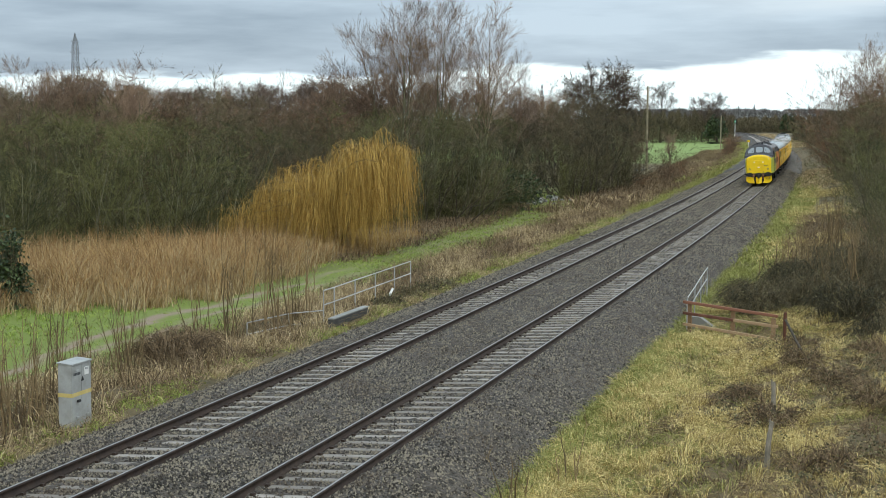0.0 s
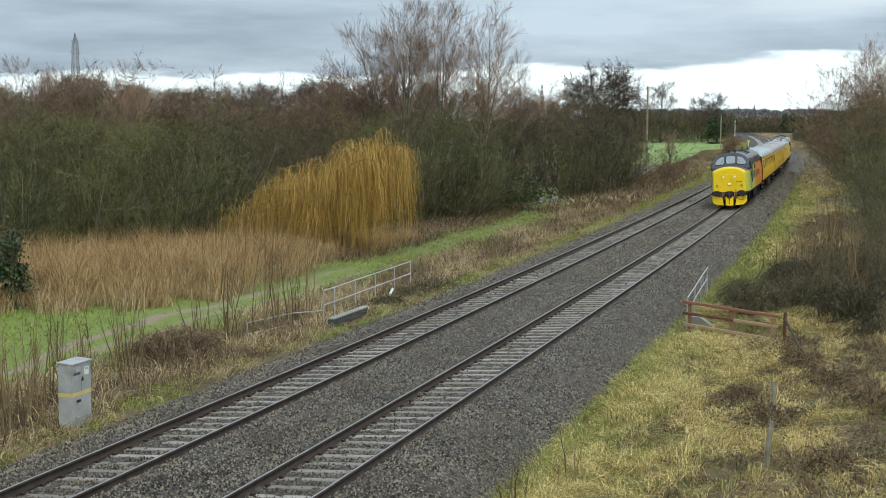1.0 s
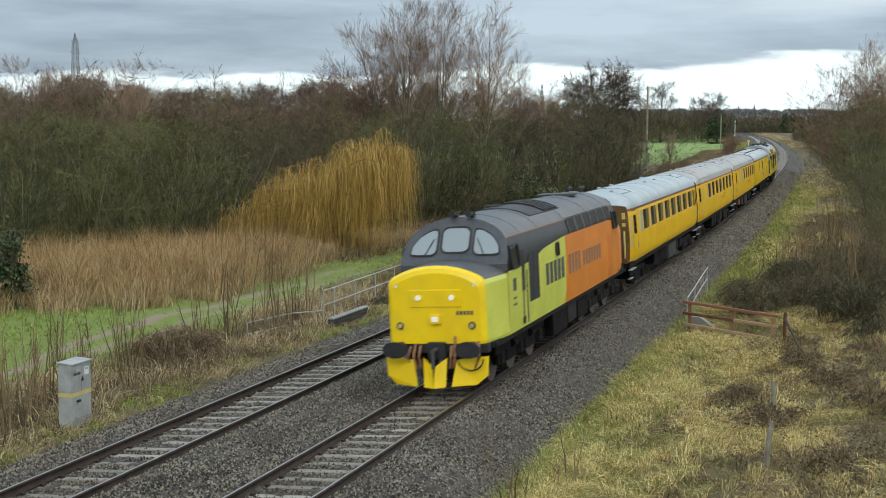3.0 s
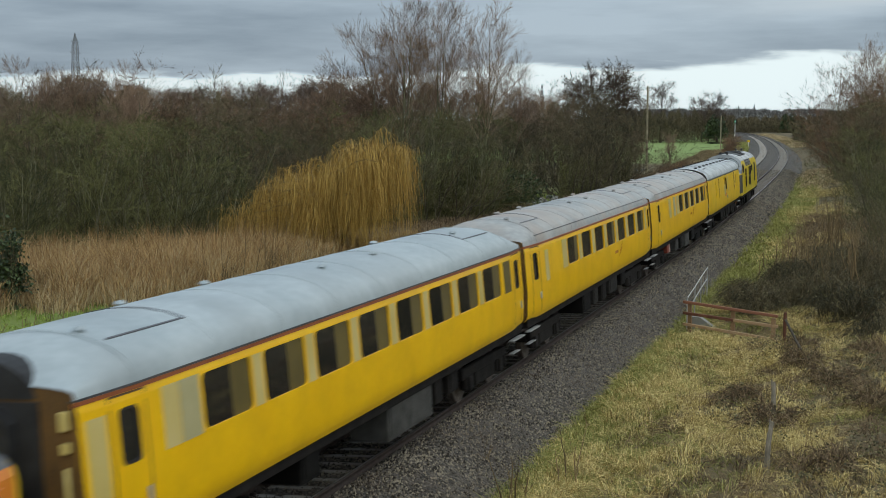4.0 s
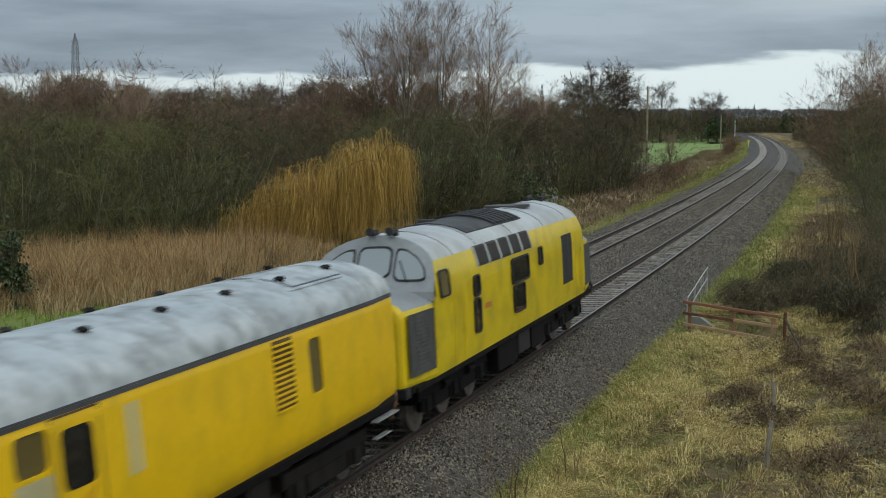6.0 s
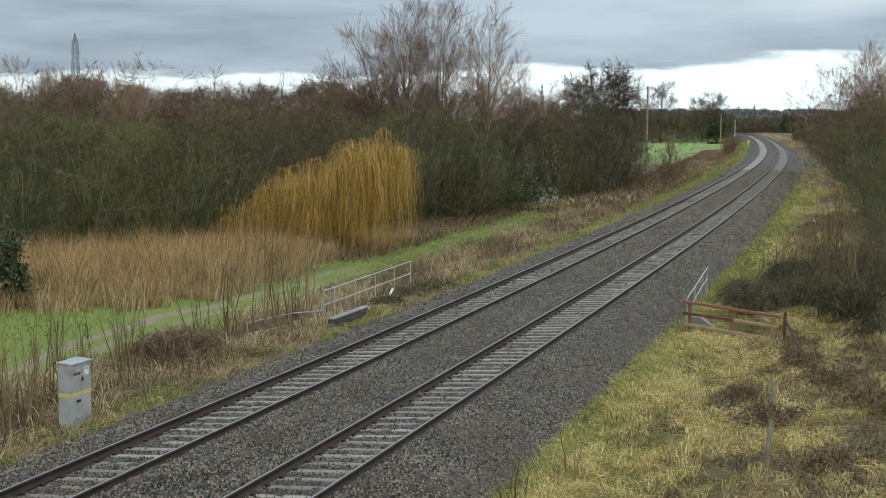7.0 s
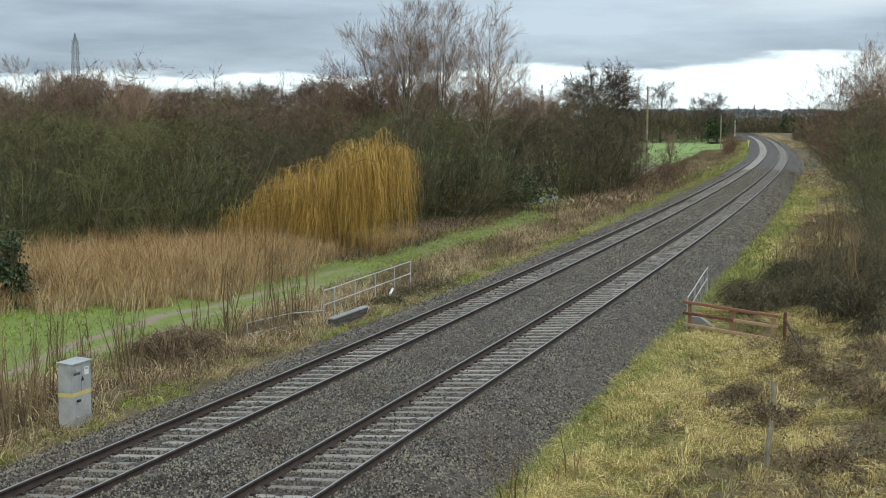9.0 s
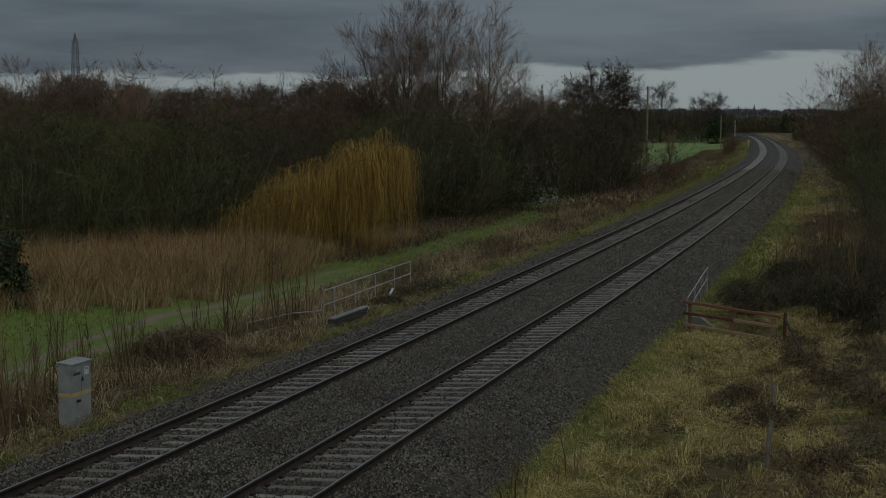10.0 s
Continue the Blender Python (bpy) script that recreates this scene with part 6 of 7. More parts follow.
def coach_x(z):
    return float(np.interp(z, [1.16, 1.3, 1.6, 2.0, 2.9, 3.2], [1.30, 1.375, 1.40, 1.405, 1.36, 1.30]))


def build_coach(label, start, windows, panels, doors, louvres=(), door_tall=(), mark=None, vents="ridge", boxes=(), paint="yellow", roof_paint="roof_grey", dome=0.2, gutter="thin", end="brown_end", grilles=(), hood=False, line="red_line"):
    """A coach. Places along it are in metres from its leading end; windows: (from, to, blind)."""
    root = empty("railway_coach", Matrix(), label, "railway coach", "vehicles of the train")
    L = COACH_L
    Y = lambda u: L / 2 - u
    big = [(Y(b), Y(a), 2.15, 2.88) for a, b, _ in windows]
    small = [(Y(b), Y(a), 2.17, 2.78) for a, b in doors]
    tall = [(Y(b), Y(a), z0, z1) for a, b, z0, z1 in door_tall]
    taper = L / 2 - 1.25
    ys = list(np.linspace(-L / 2, L / 2, 15)) + [-taper, taper]
    zs = [1.16, 1.22, 1.3, 1.45, 1.6, 2.0, 2.45, 2.9, 2.96, 3.02]
    for side in (-1, 1):
        part("side_wall", holed_wall(coach_x, side, ys, zs, big + small + tall), M[paint], root, smooth=True)
        for (y0, y1, z0, z1), (_, _, bl) in zip(big, windows):
            flush_window(root, coach_x, side, y0, y1, z0, z1, M["glass"], M[paint], bl)
        for (a, b) in doors:
            y0, y1 = Y(b), Y(a)
            bm = bmesh.new()
            # the leaf's edges stand proud as a shallow frame, with a handle and a hinge rail
            tops = []
            for yy in (y0 - 0.2, y1 + 0.2):
                zz = (1.3, 1.6, 2.0, 2.5, 2.955, 2.98)
                edge_rows = [[bm.verts.new((side * (coach_x(z) + 0.006), yy + q, z)) for q in (-0.014, 0.014)] for z in zz]
                for ra, rb in zip(edge_rows, edge_rows[1:]):
                    bm.faces.new((ra[0], ra[1], rb[1], rb[0]))
                tops.append(edge_rows[-2:])
            (la, ha), (lb, hb) = tops
            bm.faces.new((la[1], lb[0], hb[0], ha[1]))
            door = part("door", bm, M["brown_end"], root, "narrow yellow door with a drop window")
            flush_window(door, coach_x, side, y0, y1, 2.17, 2.78, M["glass"], M["under_grey"], name="drop_window").parent = root
            hb = bmesh.new()
            box(hb, min(side * 1.405, side * 1.44), max(side * 1.405, side * 1.44), y0 - 0.14, y0 - 0.08, 1.62, 1.8, 0.01)
            part("door_handle", hb, M["steel"], door)
        for (y0, y1, z0, z1) in tall:
            flush_window(root, coach_x, side, y0, y1, z0, z1, M["blind"], M[paint])
        # flat coloured plates that stand in for olive windows, pale glass and pillars
        for a, b, z0, z1, key in panels:
            bm = bmesh.new()
            zz = list(np.linspace(z0, z1, 4))
            for za, zb in zip(zz, zz[1:]):
                poly(bm, [(side * (coach_x(za) + 0.001), Y(b), za), (side * (coach_x(za) + 0.001), Y(a), za), (side * (coach_x(zb) + 0.001), Y(a), zb), (side * (coach_x(zb) + 0.001), Y(b), zb)], (side * 0.006, 0, 0))
            part("plated_window", bm, M[key], root, "flat coloured panel on the side")
        for a, b, z0, z1 in louvres:
            lv = bmesh.new()
            n = 13
            for i in range(n):
                z = z0 + (z1 - z0) * (i + 0.5) / n
                x = coach_x(z)
                poly(lv, [(side * (x - 0.01), Y(b), z - 0.028), (side * (x - 0.01), Y(a), z - 0.028), (side * (x + 0.035), Y(a), z - 0.04), (side * (x + 0.035), Y(b), z - 0.04)], (0, 0, 0.022))
            louvre = part("louvre", lv, M[paint], root, "slatted yellow louvre")
            # dark brown plate that paints the shade between the slats
            bk = bmesh.new()
            skin(bk, side, coach_x, Y(b), Y(a), z0, z1, 0.001, 0.004, (2.0, 2.3, 2.6, 2.9))
            part("louvre_back", bk, M["brown_end"], louvre)
        # a line of red-brown paint at the cantrail, gutter above, solebar and steps below
        cl = bmesh.new()
        ledge(cl, side, 1.29, 1.354, 2.986, 3.034, (-L / 2, -taper, taper, L / 2))
        part("cantrail_line", cl, M[line], root, "thin painted line under the gutter")
        gt = bmesh.new()
        if gutter == "thin":
            ledge(gt, side, 1.24, 1.303, 3.234, 3.25, (-taper - 0.1, taper + 0.1))
        else:
            ledge(gt, side, 1.26, 1.345, 3.037, 3.062, (-L / 2, -taper, taper, L / 2))
        part("gutter", gt, M["loco_grey"], root)
        sb = bmesh.new()
        box(sb, min(side * 1.08, side * 1.27), max(side * 1.08, side * 1.27), -L / 2 + 0.1, L / 2 - 0.1, 0.98, 1.17, 0.02)
        part("solebar", sb, M["under"], root)
        for u in (0.6, L - 0.6):
            st = bmesh.new()
            box(st, min(side * 1.2, side * 1.34), max(side * 1.2, side * 1.34), Y(u) - 0.55, Y(u) + 0.55, 0.9, 0.925)
            part("step", st, M["steel"], root, "worn bright footboard")
            lo = bmesh.new()
            box(lo, min(side * 1.14, side * 1.25), max(side * 1.14, side * 1.25), Y(u) - 0.35, Y(u) + 0.35, 0.56, 0.58)
            part("lower_step", lo, M["steel"], root)
    # roof, its ends drawn down a little
    prof = [(coach_x(3.02) + 0.003, 3.02), (1.322, 3.13), (1.29, 3.235), (1.225, 3.325), (1.1, 3.425), (0.88, 3.535), (0.6, 3.625), (0.3, 3.675), (0, 3.69)]
    prof = prof + [(-x, z) for x, z in prof[-2::-1]]
    rows = []
    fall = [(b, 1 - (1 - dome) * (1 - b / 1.4) ** 2) for b in (0, 0.12, 0.35, 0.7, 1.05, 1.4)]
    for y, k in [(-L / 2 + b, k) for b, k in fall] + [(v, 1) for v in np.linspace(-L / 2 + 3, L / 2 - 3, 8)] + [(L / 2 - b, k) for b, k in reversed(fall)]:
        rows.append([(x, y, 3.13 + (z - 3.13) * (k if z > 3.13 else 1)) for x, z in prof])
    bm = strip(rows)
    roof = part("roof", bm, M[roof_paint], root, "weathered pale grey roof", smooth=True)
    # ribs and hatches on the roof
    for y in np.linspace(-L / 2 + 1.2, L / 2 - 1.2, 9):
        rb = bmesh.new()
        for (xa, za), (xb, zb) in zip(prof, prof[1:]):
            poly(rb, [(xa, y - 0.012, za), (xa, y + 0.012, za), (xb, y + 0.012, zb), (xb, y - 0.012, zb)], (0, 0, 0.008))
        part("roof_seam", rb, M[roof_paint], roof)
    for u in ((1.6, L - 2.6) if vents == "rows" else ()):
        hb = bmesh.new()
        for sgn in (-1, 1):
            pts = [(sgn * 0.2, Y(u) - 1.1, 3.685), (sgn * 0.2, Y(u) + 1.1, 3.685), (sgn * 0.95, Y(u) + 1.1, 3.505), (sgn * 0.95, Y(u) - 1.1, 3.505)]
            poly(hb, pts, (0, 0, 0.018))
        part("roof_hatch", hb, M[roof_paint], roof)
    for ua, ub in ((1.4, 3.4), (L - 1.4, L - 3.4)):
        jb = bmesh.new()
        for sgn in (-1, 1):
            poly(jb, [(sgn * 0.84, Y(ua), 3.552), (sgn * 0.84, Y(ub), 3.552), (sgn * 0.87, Y(ub), 3.54), (sgn * 0.87, Y(ua), 3.54)], (0, 0, 0.01))
        mid = [(x, z) for x, z in prof if abs(x) < 0.9]
        for (xa, za), (xb, zb) in zip(mid, mid[1:]):
            poly(jb, [(xa, Y(ub) - 0.018, za), (xa, Y(ub) + 0.018, za), (xb, Y(ub) + 0.018, zb), (xb, Y(ub) - 0.018, zb)], (0, 0, 0.012))
        part("roof_joint", jb, M["loco_grey"], roof, "dark sealed joint of a roof panel")
    if vents == "rows":
        spots = [(x, u) for u in np.arange(1.2, L - 0.5, 1.95) for x in (-0.55, 0.55)]
    else:
        spots = [(-0.5 if int(u) % 2 else 0.45, u) for u in np.arange(1.4, L - 0.8, 2.6)]
    for x, u in spots:
        z = float(np.interp(abs(x), [0, 0.3, 0.6, 0.9], [3.69, 3.675, 3.625, 3.53]))
        vb = bmesh.new()
        big_v = 0.088 if vents == "rows" else 0.075
        bar(vb, (x, Y(u), z - 0.03), (x, Y(u), z + 0.03), big_v * 0.8, 10)
        bar(vb, (x, Y(u), z + 0.03), (x, Y(u), z + 0.07), big_v * 1.25, 10, big_v * 0.7)
        part("roof_vent", vb, M["under_grey"] if vents == "rows" else M[roof_paint], roof, "small dark mushroom vent" if vents == "rows" else "")
    # ends with gangway
    for e in (-1, 1):
        y = e * L / 2
        ep = [(coach_x(z), z) for z in (1.16, 1.3, 2.0, 2.9, 3.02)] + [(x, 3.13 + (z - 3.13) * dome) for x, z in prof[1:8]]
        out = ep + [(0, 3.13 + 0.56 * dome)] + [(-x, z) for x, z in reversed(ep)]
        eb = bmesh.new()
        poly(eb, [(x * 0.995, y - e * 0.036, z - 0.01) for x, z in out], (0, e * 0.03, 0))
        part("end_wall", eb, M[end], root, "dark brown end wall")
        if dome > 0.5:
            cb = bmesh.new()
            poly(cb, [(x * 0.985, y - e * 0.004, z - 0.012) for x, z in out if z > 3.01], (0, e * 0.012, 0))
            part("end_cap", cb, M["black"], root, "black top of the end wall")
        if hood and e == 1:
            hd = bmesh.new()
            poly(hd, [(0.8 * math.cos(q), y - 0.75, 3.07 + 0.45 * math.sin(q)) for q in np.linspace(0, math.pi, 15)], (0, 0.76, 0))
            box(hd, -0.84, 0.84, y - 0.05, y + 0.02, 1.2, 3.04)
            part("gangway_hood", hd, M["black"], root, "black rounded hood over the gangway")
        for x in (-1.2, 1.2):
            for z0, z1 in ((2.72, 2.94), (2.46, 2.58)):
                lb = bmesh.new()
                box(lb, x - 0.06, x + 0.06, min(y, y + e * 0.07), max(y, y + e * 0.07), z0, z1, 0.012)
                part("lamp_bracket", lb, M["buff"], root, "small pale box on the end")
        gb = bmesh.new()
        g = [(-0.52, 1.05), (-0.52, 2.8), (-0.36, 2.98), (0, 3.05), (0.36, 2.98), (0.52, 2.8), (0.52, 1.05)]
        poly(gb, [(x, y, z) for x, z in g], (0, e * 0.19, 0))
        part("gangway", gb, M["black"], root, "black rubber gangway")
        for x in (-1.22, 1.22):
            hb = bmesh.new()
            bar(hb, (x, y + e * 0.07, 1.35), (x, y + e * 0.07, 2.3), 0.034, 6)
            part("end_handrail", hb, M["buff"], root)
        buffers(root, y - e * 0.3, e)
    fl = bmesh.new()
    box(fl, -1.28, 1.28, -L / 2 + 0.05, L / 2 - 0.05, 1.1, 1.2)
    part("underframe", fl, M["under"], root)
    for u in (2.85, L - 2.85):
        bogie(root, Y(u), (-1.25, 1.25), 0.46, False)
    for u0, u1, z0, key in boxes:
        for side in (-1, 1):
            xb = bmesh.new()
            box(xb, min(side * 0.45, side * 1.22), max(side * 0.45, side * 1.22), Y(u1), Y(u0), z0, 1.08, 0.025)
            if u1 - u0 > 0.6:
                box(xb, min(side * 1.21, side * 1.24), max(side * 1.21, side * 1.24), Y(u1) + 0.1, Y(u0) - 0.1, z0 + 0.08, 0.98, 0.01)
            part("equipment_box", xb, M[key], root, "grimy box slung under the frame")
    # brake pipes and trusses between the bogies
    for side in (-1, 1):
        tb = bmesh.new()
        bar(tb, (side * 1.05, -4.8, 0.95), (side * 1.05, 4.8, 0.95), 0.03, 6)
        bar(tb, (side * 1.12, -6.0, 1.02), (side * 1.12, 6.0, 1.02), 0.018, 6)
        part("brake_pipe", tb, M["under_grey"], root)
    if mark:
        marking(root, coach_x, Y(mark), 1.72)
    # small ventilator grilles high on the side
    for side in (-1, 1):
        for u in grilles:
            vb = bmesh.new()
            for i in range(6):
                z = 2.84 + 0.035 * i
                poly(vb, [(side * (coach_x(z) - 0.004), Y(u + 0.4), z), (side * (coach_x(z) - 0.004), Y(u), z), (side * (coach_x(z) + 0.012), Y(u), z - 0.008), (side * (coach_x(z) + 0.012), Y(u + 0.4), z - 0.008)], (0, 0, 0.014))
            part("ventilator", vb, M["buff"], root)
    # the body narrows towards its ends
    for ob in root.children_recursive:
        if ob.type == "MESH" and ob.name.split(".")[0] not in ("bogie", "wheel", "buffer", "solebar", "underframe", "equipment_box", "step", "lower_step"):
            for v in ob.data.vertices:
                if abs(v.co.y) > taper and v.co.z > 1.1:
                    v.co.x *= 1 - 0.06 * (abs(v.co.y) - taper) / 1.25
    VEHICLES.append((root, start, L))
    return root


BOXES_A = ((6.2, 7.0, 0.55, "under"), (10.2, 12.8, 0.36, "box_grey"), (13.0, 13.5, 0.5, "under"), (13.9, 14.6, 0.55, "under"))
BOXES_C = ((4.75, 5.25, 0.62, "red_box"), (5.3, 5.65, 0.6, "pink_box"), (7.4, 8.3, 0.5, "box_grey"), (9.2, 10.2, 0.45, "under_grey"), (10.6, 12.2, 0.4, "box_grey"), (13.2, 14.4, 0.5, "under_grey"))
BOXES_B = ((7.2, 8.4, 0.45, "under"), (8.9, 9.6, 0.5, "under_grey"), (10.2, 11.0, 0.45, "under"), (11.6, 13.0, 0.5, "under_grey"), (13.8, 14.6, 0.55, "under"))
build_coach("yellow passenger coach with eight large windows and a grey roof", 18.8, [(2.83 + 1.92 * i, 2.83 + 1.92 * i + 1.48, 0.42) for i in range(8)],
            [(2.2, 2.74, 2.12, 2.9, "pale_panel"), (1.75, 2.18, 2.12, 2.9, "blank"), (0.12, 0.5, 1.7, 2.8, "blank"), (18.02, 18.6, 2.15, 2.88, "blind"), *[(2.83 + 1.92 * i + 1.54, 2.83 + 1.92 * i + 1.86, 2.15, 2.88, "blank") for i in range(7)]], [(0.8, 1.15), (19.1, 19.5)], boxes=BOXES_A, roof_paint="roof_blue", gutter="thick", hood=True)
build_coach("yellow test coach with seven large windows and a dusty roof", 39.2, [(4.66 + 2.0 * i, 4.66 + 2.0 * i + 1.45, 0.0 if i % 3 else 0.3) for i in range(7)],
            [(3.94, 4.56, 2.12, 2.9, "blank"), (1.8, 2.2, 2.0, 2.8, "blank"), (18.25, 18.55, 2.12, 2.9, "blank"), *[(6.18 + 2.0 * i, 6.18 + 2.0 * i + 0.41, 2.15, 2.88, "blank") for i in range(6)]],
            [(0.68, 1.0), (19.2, 19.55)], mark=12.6, boxes=BOXES_B, grilles=(18.3,))
build_coach("yellow test coach with five dark windows", 59.6, [(7.84 + 2.08 * i, 7.84 + 2.08 * i + 1.45, 0.25) for i in range(5)],
            [(5.94, 6.6, 2.1, 2.9, "pale_panel"), (6.9, 7.76, 2.12, 2.9, "blank"), (4.5, 5.2, 2.1, 2.9, "blank"), (17.65, 18.1, 2.15, 2.88, "blind"), *[(9.36 + 2.08 * i, 9.36 + 2.08 * i + 0.48, 2.15, 2.88, "blank") for i in range(4)]],
            [(1.38, 1.72), (19.2, 19.6)], mark=12.4, boxes=BOXES_C, grilles=(18.3,))
build_coach("windowless yellow generator van with louvres and roof vents", 80.0, [], [(8.15, 8.85, 1.9, 2.4, "pale_panel"), (10.4, 10.75, 2.0, 2.85, "blank")],
            [(9.1, 9.67)], louvres=((4.87, 5.4, 1.85, 2.9), (14.6, 15.3, 1.9, 2.95)), door_tall=((3.21, 3.6, 1.95, 2.85), (8.19, 8.81, 2.45, 2.9), (15.9, 16.4, 1.95, 2.8)), mark=9.0, vents="rows", boxes=BOXES_B, paint="van_yellow", dome=0.97, gutter="thick", roof_paint="roof_patch", line="loco_grey")


# ---- the locomotives ----
LOCO_L = 17.7


def rounded(pts, times=2, cut=0.15):
    """An outline with its corners cut off again and again."""
    for _ in range(times):
        pts = [q for a, b in zip(pts, pts[1:] + pts[:1]) for q in ((a[0] + (b[0] - a[0]) * cut, a[1] + (b[1] - a[1]) * cut), (b[0] + (a[0] - b[0]) * cut, b[1] + (a[1] - b[1]) * cut))]
    return pts


def shoulder_x(z):
    return float(np.interp(z, [1.25, 2.7, 3.05, 3.38, 3.53, 3.67], [1.345, 1.345, 1.32, 1.22, 1.11, 0.92]))


def loco_x(z):
    return float(np.interp(z, [1.1, 1.25, 2.7, 3.05, 3.38], [1.30, 1.345, 1.345, 1.32, 1.22]))


def cab_u(z):
    """How far back the front of the cab stands, by height: upright, then raked."""
    return 1.55 + max(0.0, z - 2.8) * 0.62


LOCO_ROOF = [(1.22, 3.38), (1.11, 3.53), (0.92, 3.67), (0.65, 3.79), (0.33, 3.87), (0.0, 3.9)]


def build_loco(label, start, cols, top_line, grille, bodyside, lit):
    """A nosed six-axle diesel; u is measured from the leading nose. cols: (from, to, material, label) of the side panels."""
    root = empty("diesel_locomotive", Matrix(), label, "locomotive", "vehicles of the train")
    L = LOCO_L
    Y = lambda u: L / 2 - u
    dark, roof_m, cab_m, nose_m, nose_side, rear_nose = (M[cols[k]] for k in ("band", "roof", "cab", "nose", "nose_side", "rear_side"))
    for side in (-1, 1):
        for a, b, slope, key, lab in cols["sides"]:
            # panels from the sill to the top line, the joint between two colours raked
            us = np.linspace(0, 1, 16)
            rows = []
            for f in us:
                r = []
                for k in np.linspace(0, 1, 6):
                    u0 = a + (b - a) * f
                    z = 1.1 + (float(np.interp(u0, *top_line)) - 1.1) * k
                    shift = slope[0] * (1 - f) + slope[1] * f
                    r.append((side * loco_x(z), Y(u0 + shift * (z - 2.0)), z))
                rows.append(r)
            part("side_panel", strip(rows), M[key], root, lab, smooth=True)
        rows = []
        for u0 in np.linspace(cab_u(3.0), L - cab_u(3.0), 40):
            zt = float(np.interp(u0, *top_line))
            r = []
            for k in np.linspace(0, 1, 5):
                z = zt + (3.38 - zt) * k
                lo, hi = cab_u(z), L - cab_u(z)
                r.append((side * loco_x(z), Y(min(max(u0, lo), hi)), z))
            rows.append(r)
        part("upper_band", strip(rows), dark, root, cols["band_label"], smooth=True)
        if lit:
            rl = bmesh.new()
            poly(rl, [(side * 1.222, Y(L - 2.2), 3.37), (side * 1.222, Y(2.2), 3.37), (side * 1.216, Y(2.2), 3.395), (side * 1.216, Y(L - 2.2), 3.395)], (side * 0.012, 0, 0.004))
            part("cantrail_line", rl, M["red_line"], root, "thin red line at the edge of the roof")
        # sill, steps, handrails
        sb = bmesh.new()
        box(sb, min(side * 1.1, side * 1.3), max(side * 1.1, side * 1.3), Y(L - 0.4), Y(0.4), 0.98, 1.1, 0.015)
        part("sill", sb, M["under"], root)
        # louvred panels, doors and windows on the body side
        for a, b, z0, z1, kind in bodyside:
            if kind == "louvre":
                lv = bmesh.new()
                n = max(4, int((z1 - z0) / 0.055))
                for i in range(n):
                    z = z0 + (z1 - z0) * (i + 0.5) / n
                    poly(lv, [(side * (loco_x(z) - 0.005), Y(b), z - 0.018), (side * (loco_x(z) - 0.005), Y(a), z - 0.018), (side * (loco_x(z) + 0.028), Y(a), z - 0.02), (side * (loco_x(z) + 0.028), Y(b), z - 0.02)], (0, 0, 0.02))
                part("louvre", lv, M["under_grey"] if cols["grey_louvre"] else M["orange"], root)
            elif kind == "dark":
                db = bmesh.new()
                skin(db, side, loco_x, Y(b), Y(a), z0, z1, 0.002, 0.006)
                grid = part("grille_panel", db, M["black"], root, "dark mesh grille")
                fr = bmesh.new()
                for yy in (Y(b), (Y(a) + Y(b)) / 2, Y(a)):
                    skin(fr, side, loco_x, yy - 0.015, yy + 0.015, z0, z1, 0.006, 0.012)
                part("grille_frame", fr, M["dark_steel"], grid)
            elif kind == "door":
                db = bmesh.new()
                for yy in (Y(a), Y(b)):
                    bar(db, (side * 1.385, yy, 1.2), (side * 1.385, yy, 2.5), 0.014, 6)
                door = part("cab_door", db, M["loco_grey"] if lit else M["lemon"], root, "cab door between its handrails")
                # on the leading locomotive this plate is black for the shaded door recess
                inner = bmesh.new()
                skin(inner, side, loco_x, Y(b) + 0.05, Y(a) - 0.05, 1.2, z1, 0.003, 0.004)
                part("door_leaf", inner, M["black"] if lit else M["lemon"], door)
            else:
                # the olive cab pane has a yellowish reflection put into its colour
                flush_window(root, lambda z: loco_x(z) + 0.053, side, Y(b), Y(a), z0, z1, M["blind"] if kind == "blind" else M["glass"], M["black"])
        # radiator or filter grilles along the shoulder, in pale frames
        g0, g1, n, gz0, gz1 = grille
        for i in range(n):
            a, b = g0 + (g1 - g0) * i / n, g0 + (g1 - g0) * (i + 0.86) / n
            gb = bmesh.new()
            for zz in np.linspace(gz0 + 0.03, gz1 - 0.03, 8):
                skin(gb, side, shoulder_x, Y(b), Y(a), zz - 0.012, zz + 0.012, 0.016, 0.014)
            gr = part("grille", gb, M["grille_brown"], root, "slatted radiator grille")
            for uu in (a - 0.05, b + 0.01):
                fb = bmesh.new()
                skin(fb, side, shoulder_x, Y(uu + 0.045), Y(uu), gz0, gz1, 0.004, 0.034)
                part("grille_bar", fb, M["roof_light"] if cols["pale_frames"] else M["loco_grey"], gr)
            bk = bmesh.new()
            skin(bk, side, shoulder_x, Y(b), Y(a), gz0, gz1, 0.004, 0.014)
            part("grille_back", bk, M["black"], gr)
    # roof between the cabs, raked at both ends
    full = LOCO_ROOF + [(-x, z) for x, z in LOCO_ROOF[-2::-1]]
    rows = []
    for f in np.linspace(0, 1, 12):
        rows.append([(x, Y(cab_u(z) + (L - 2 * cab_u(z)) * f), z) for x, z in full])
    roof = part("roof", strip(rows), roof_m, root, cols["roof_label"], smooth=True)
    for u in (3.3, 5.2, 8.4, 11.6, 14.4):
        rb = bmesh.new()
        for (xa, za), (xb, zb) in zip(full, full[1:]):
            poly(rb, [(xa, Y(u) - 0.014, za), (xa, Y(u) + 0.014, za), (xb, Y(u) + 0.014, zb), (xb, Y(u) - 0.014, zb)], (0, 0, 0.01))
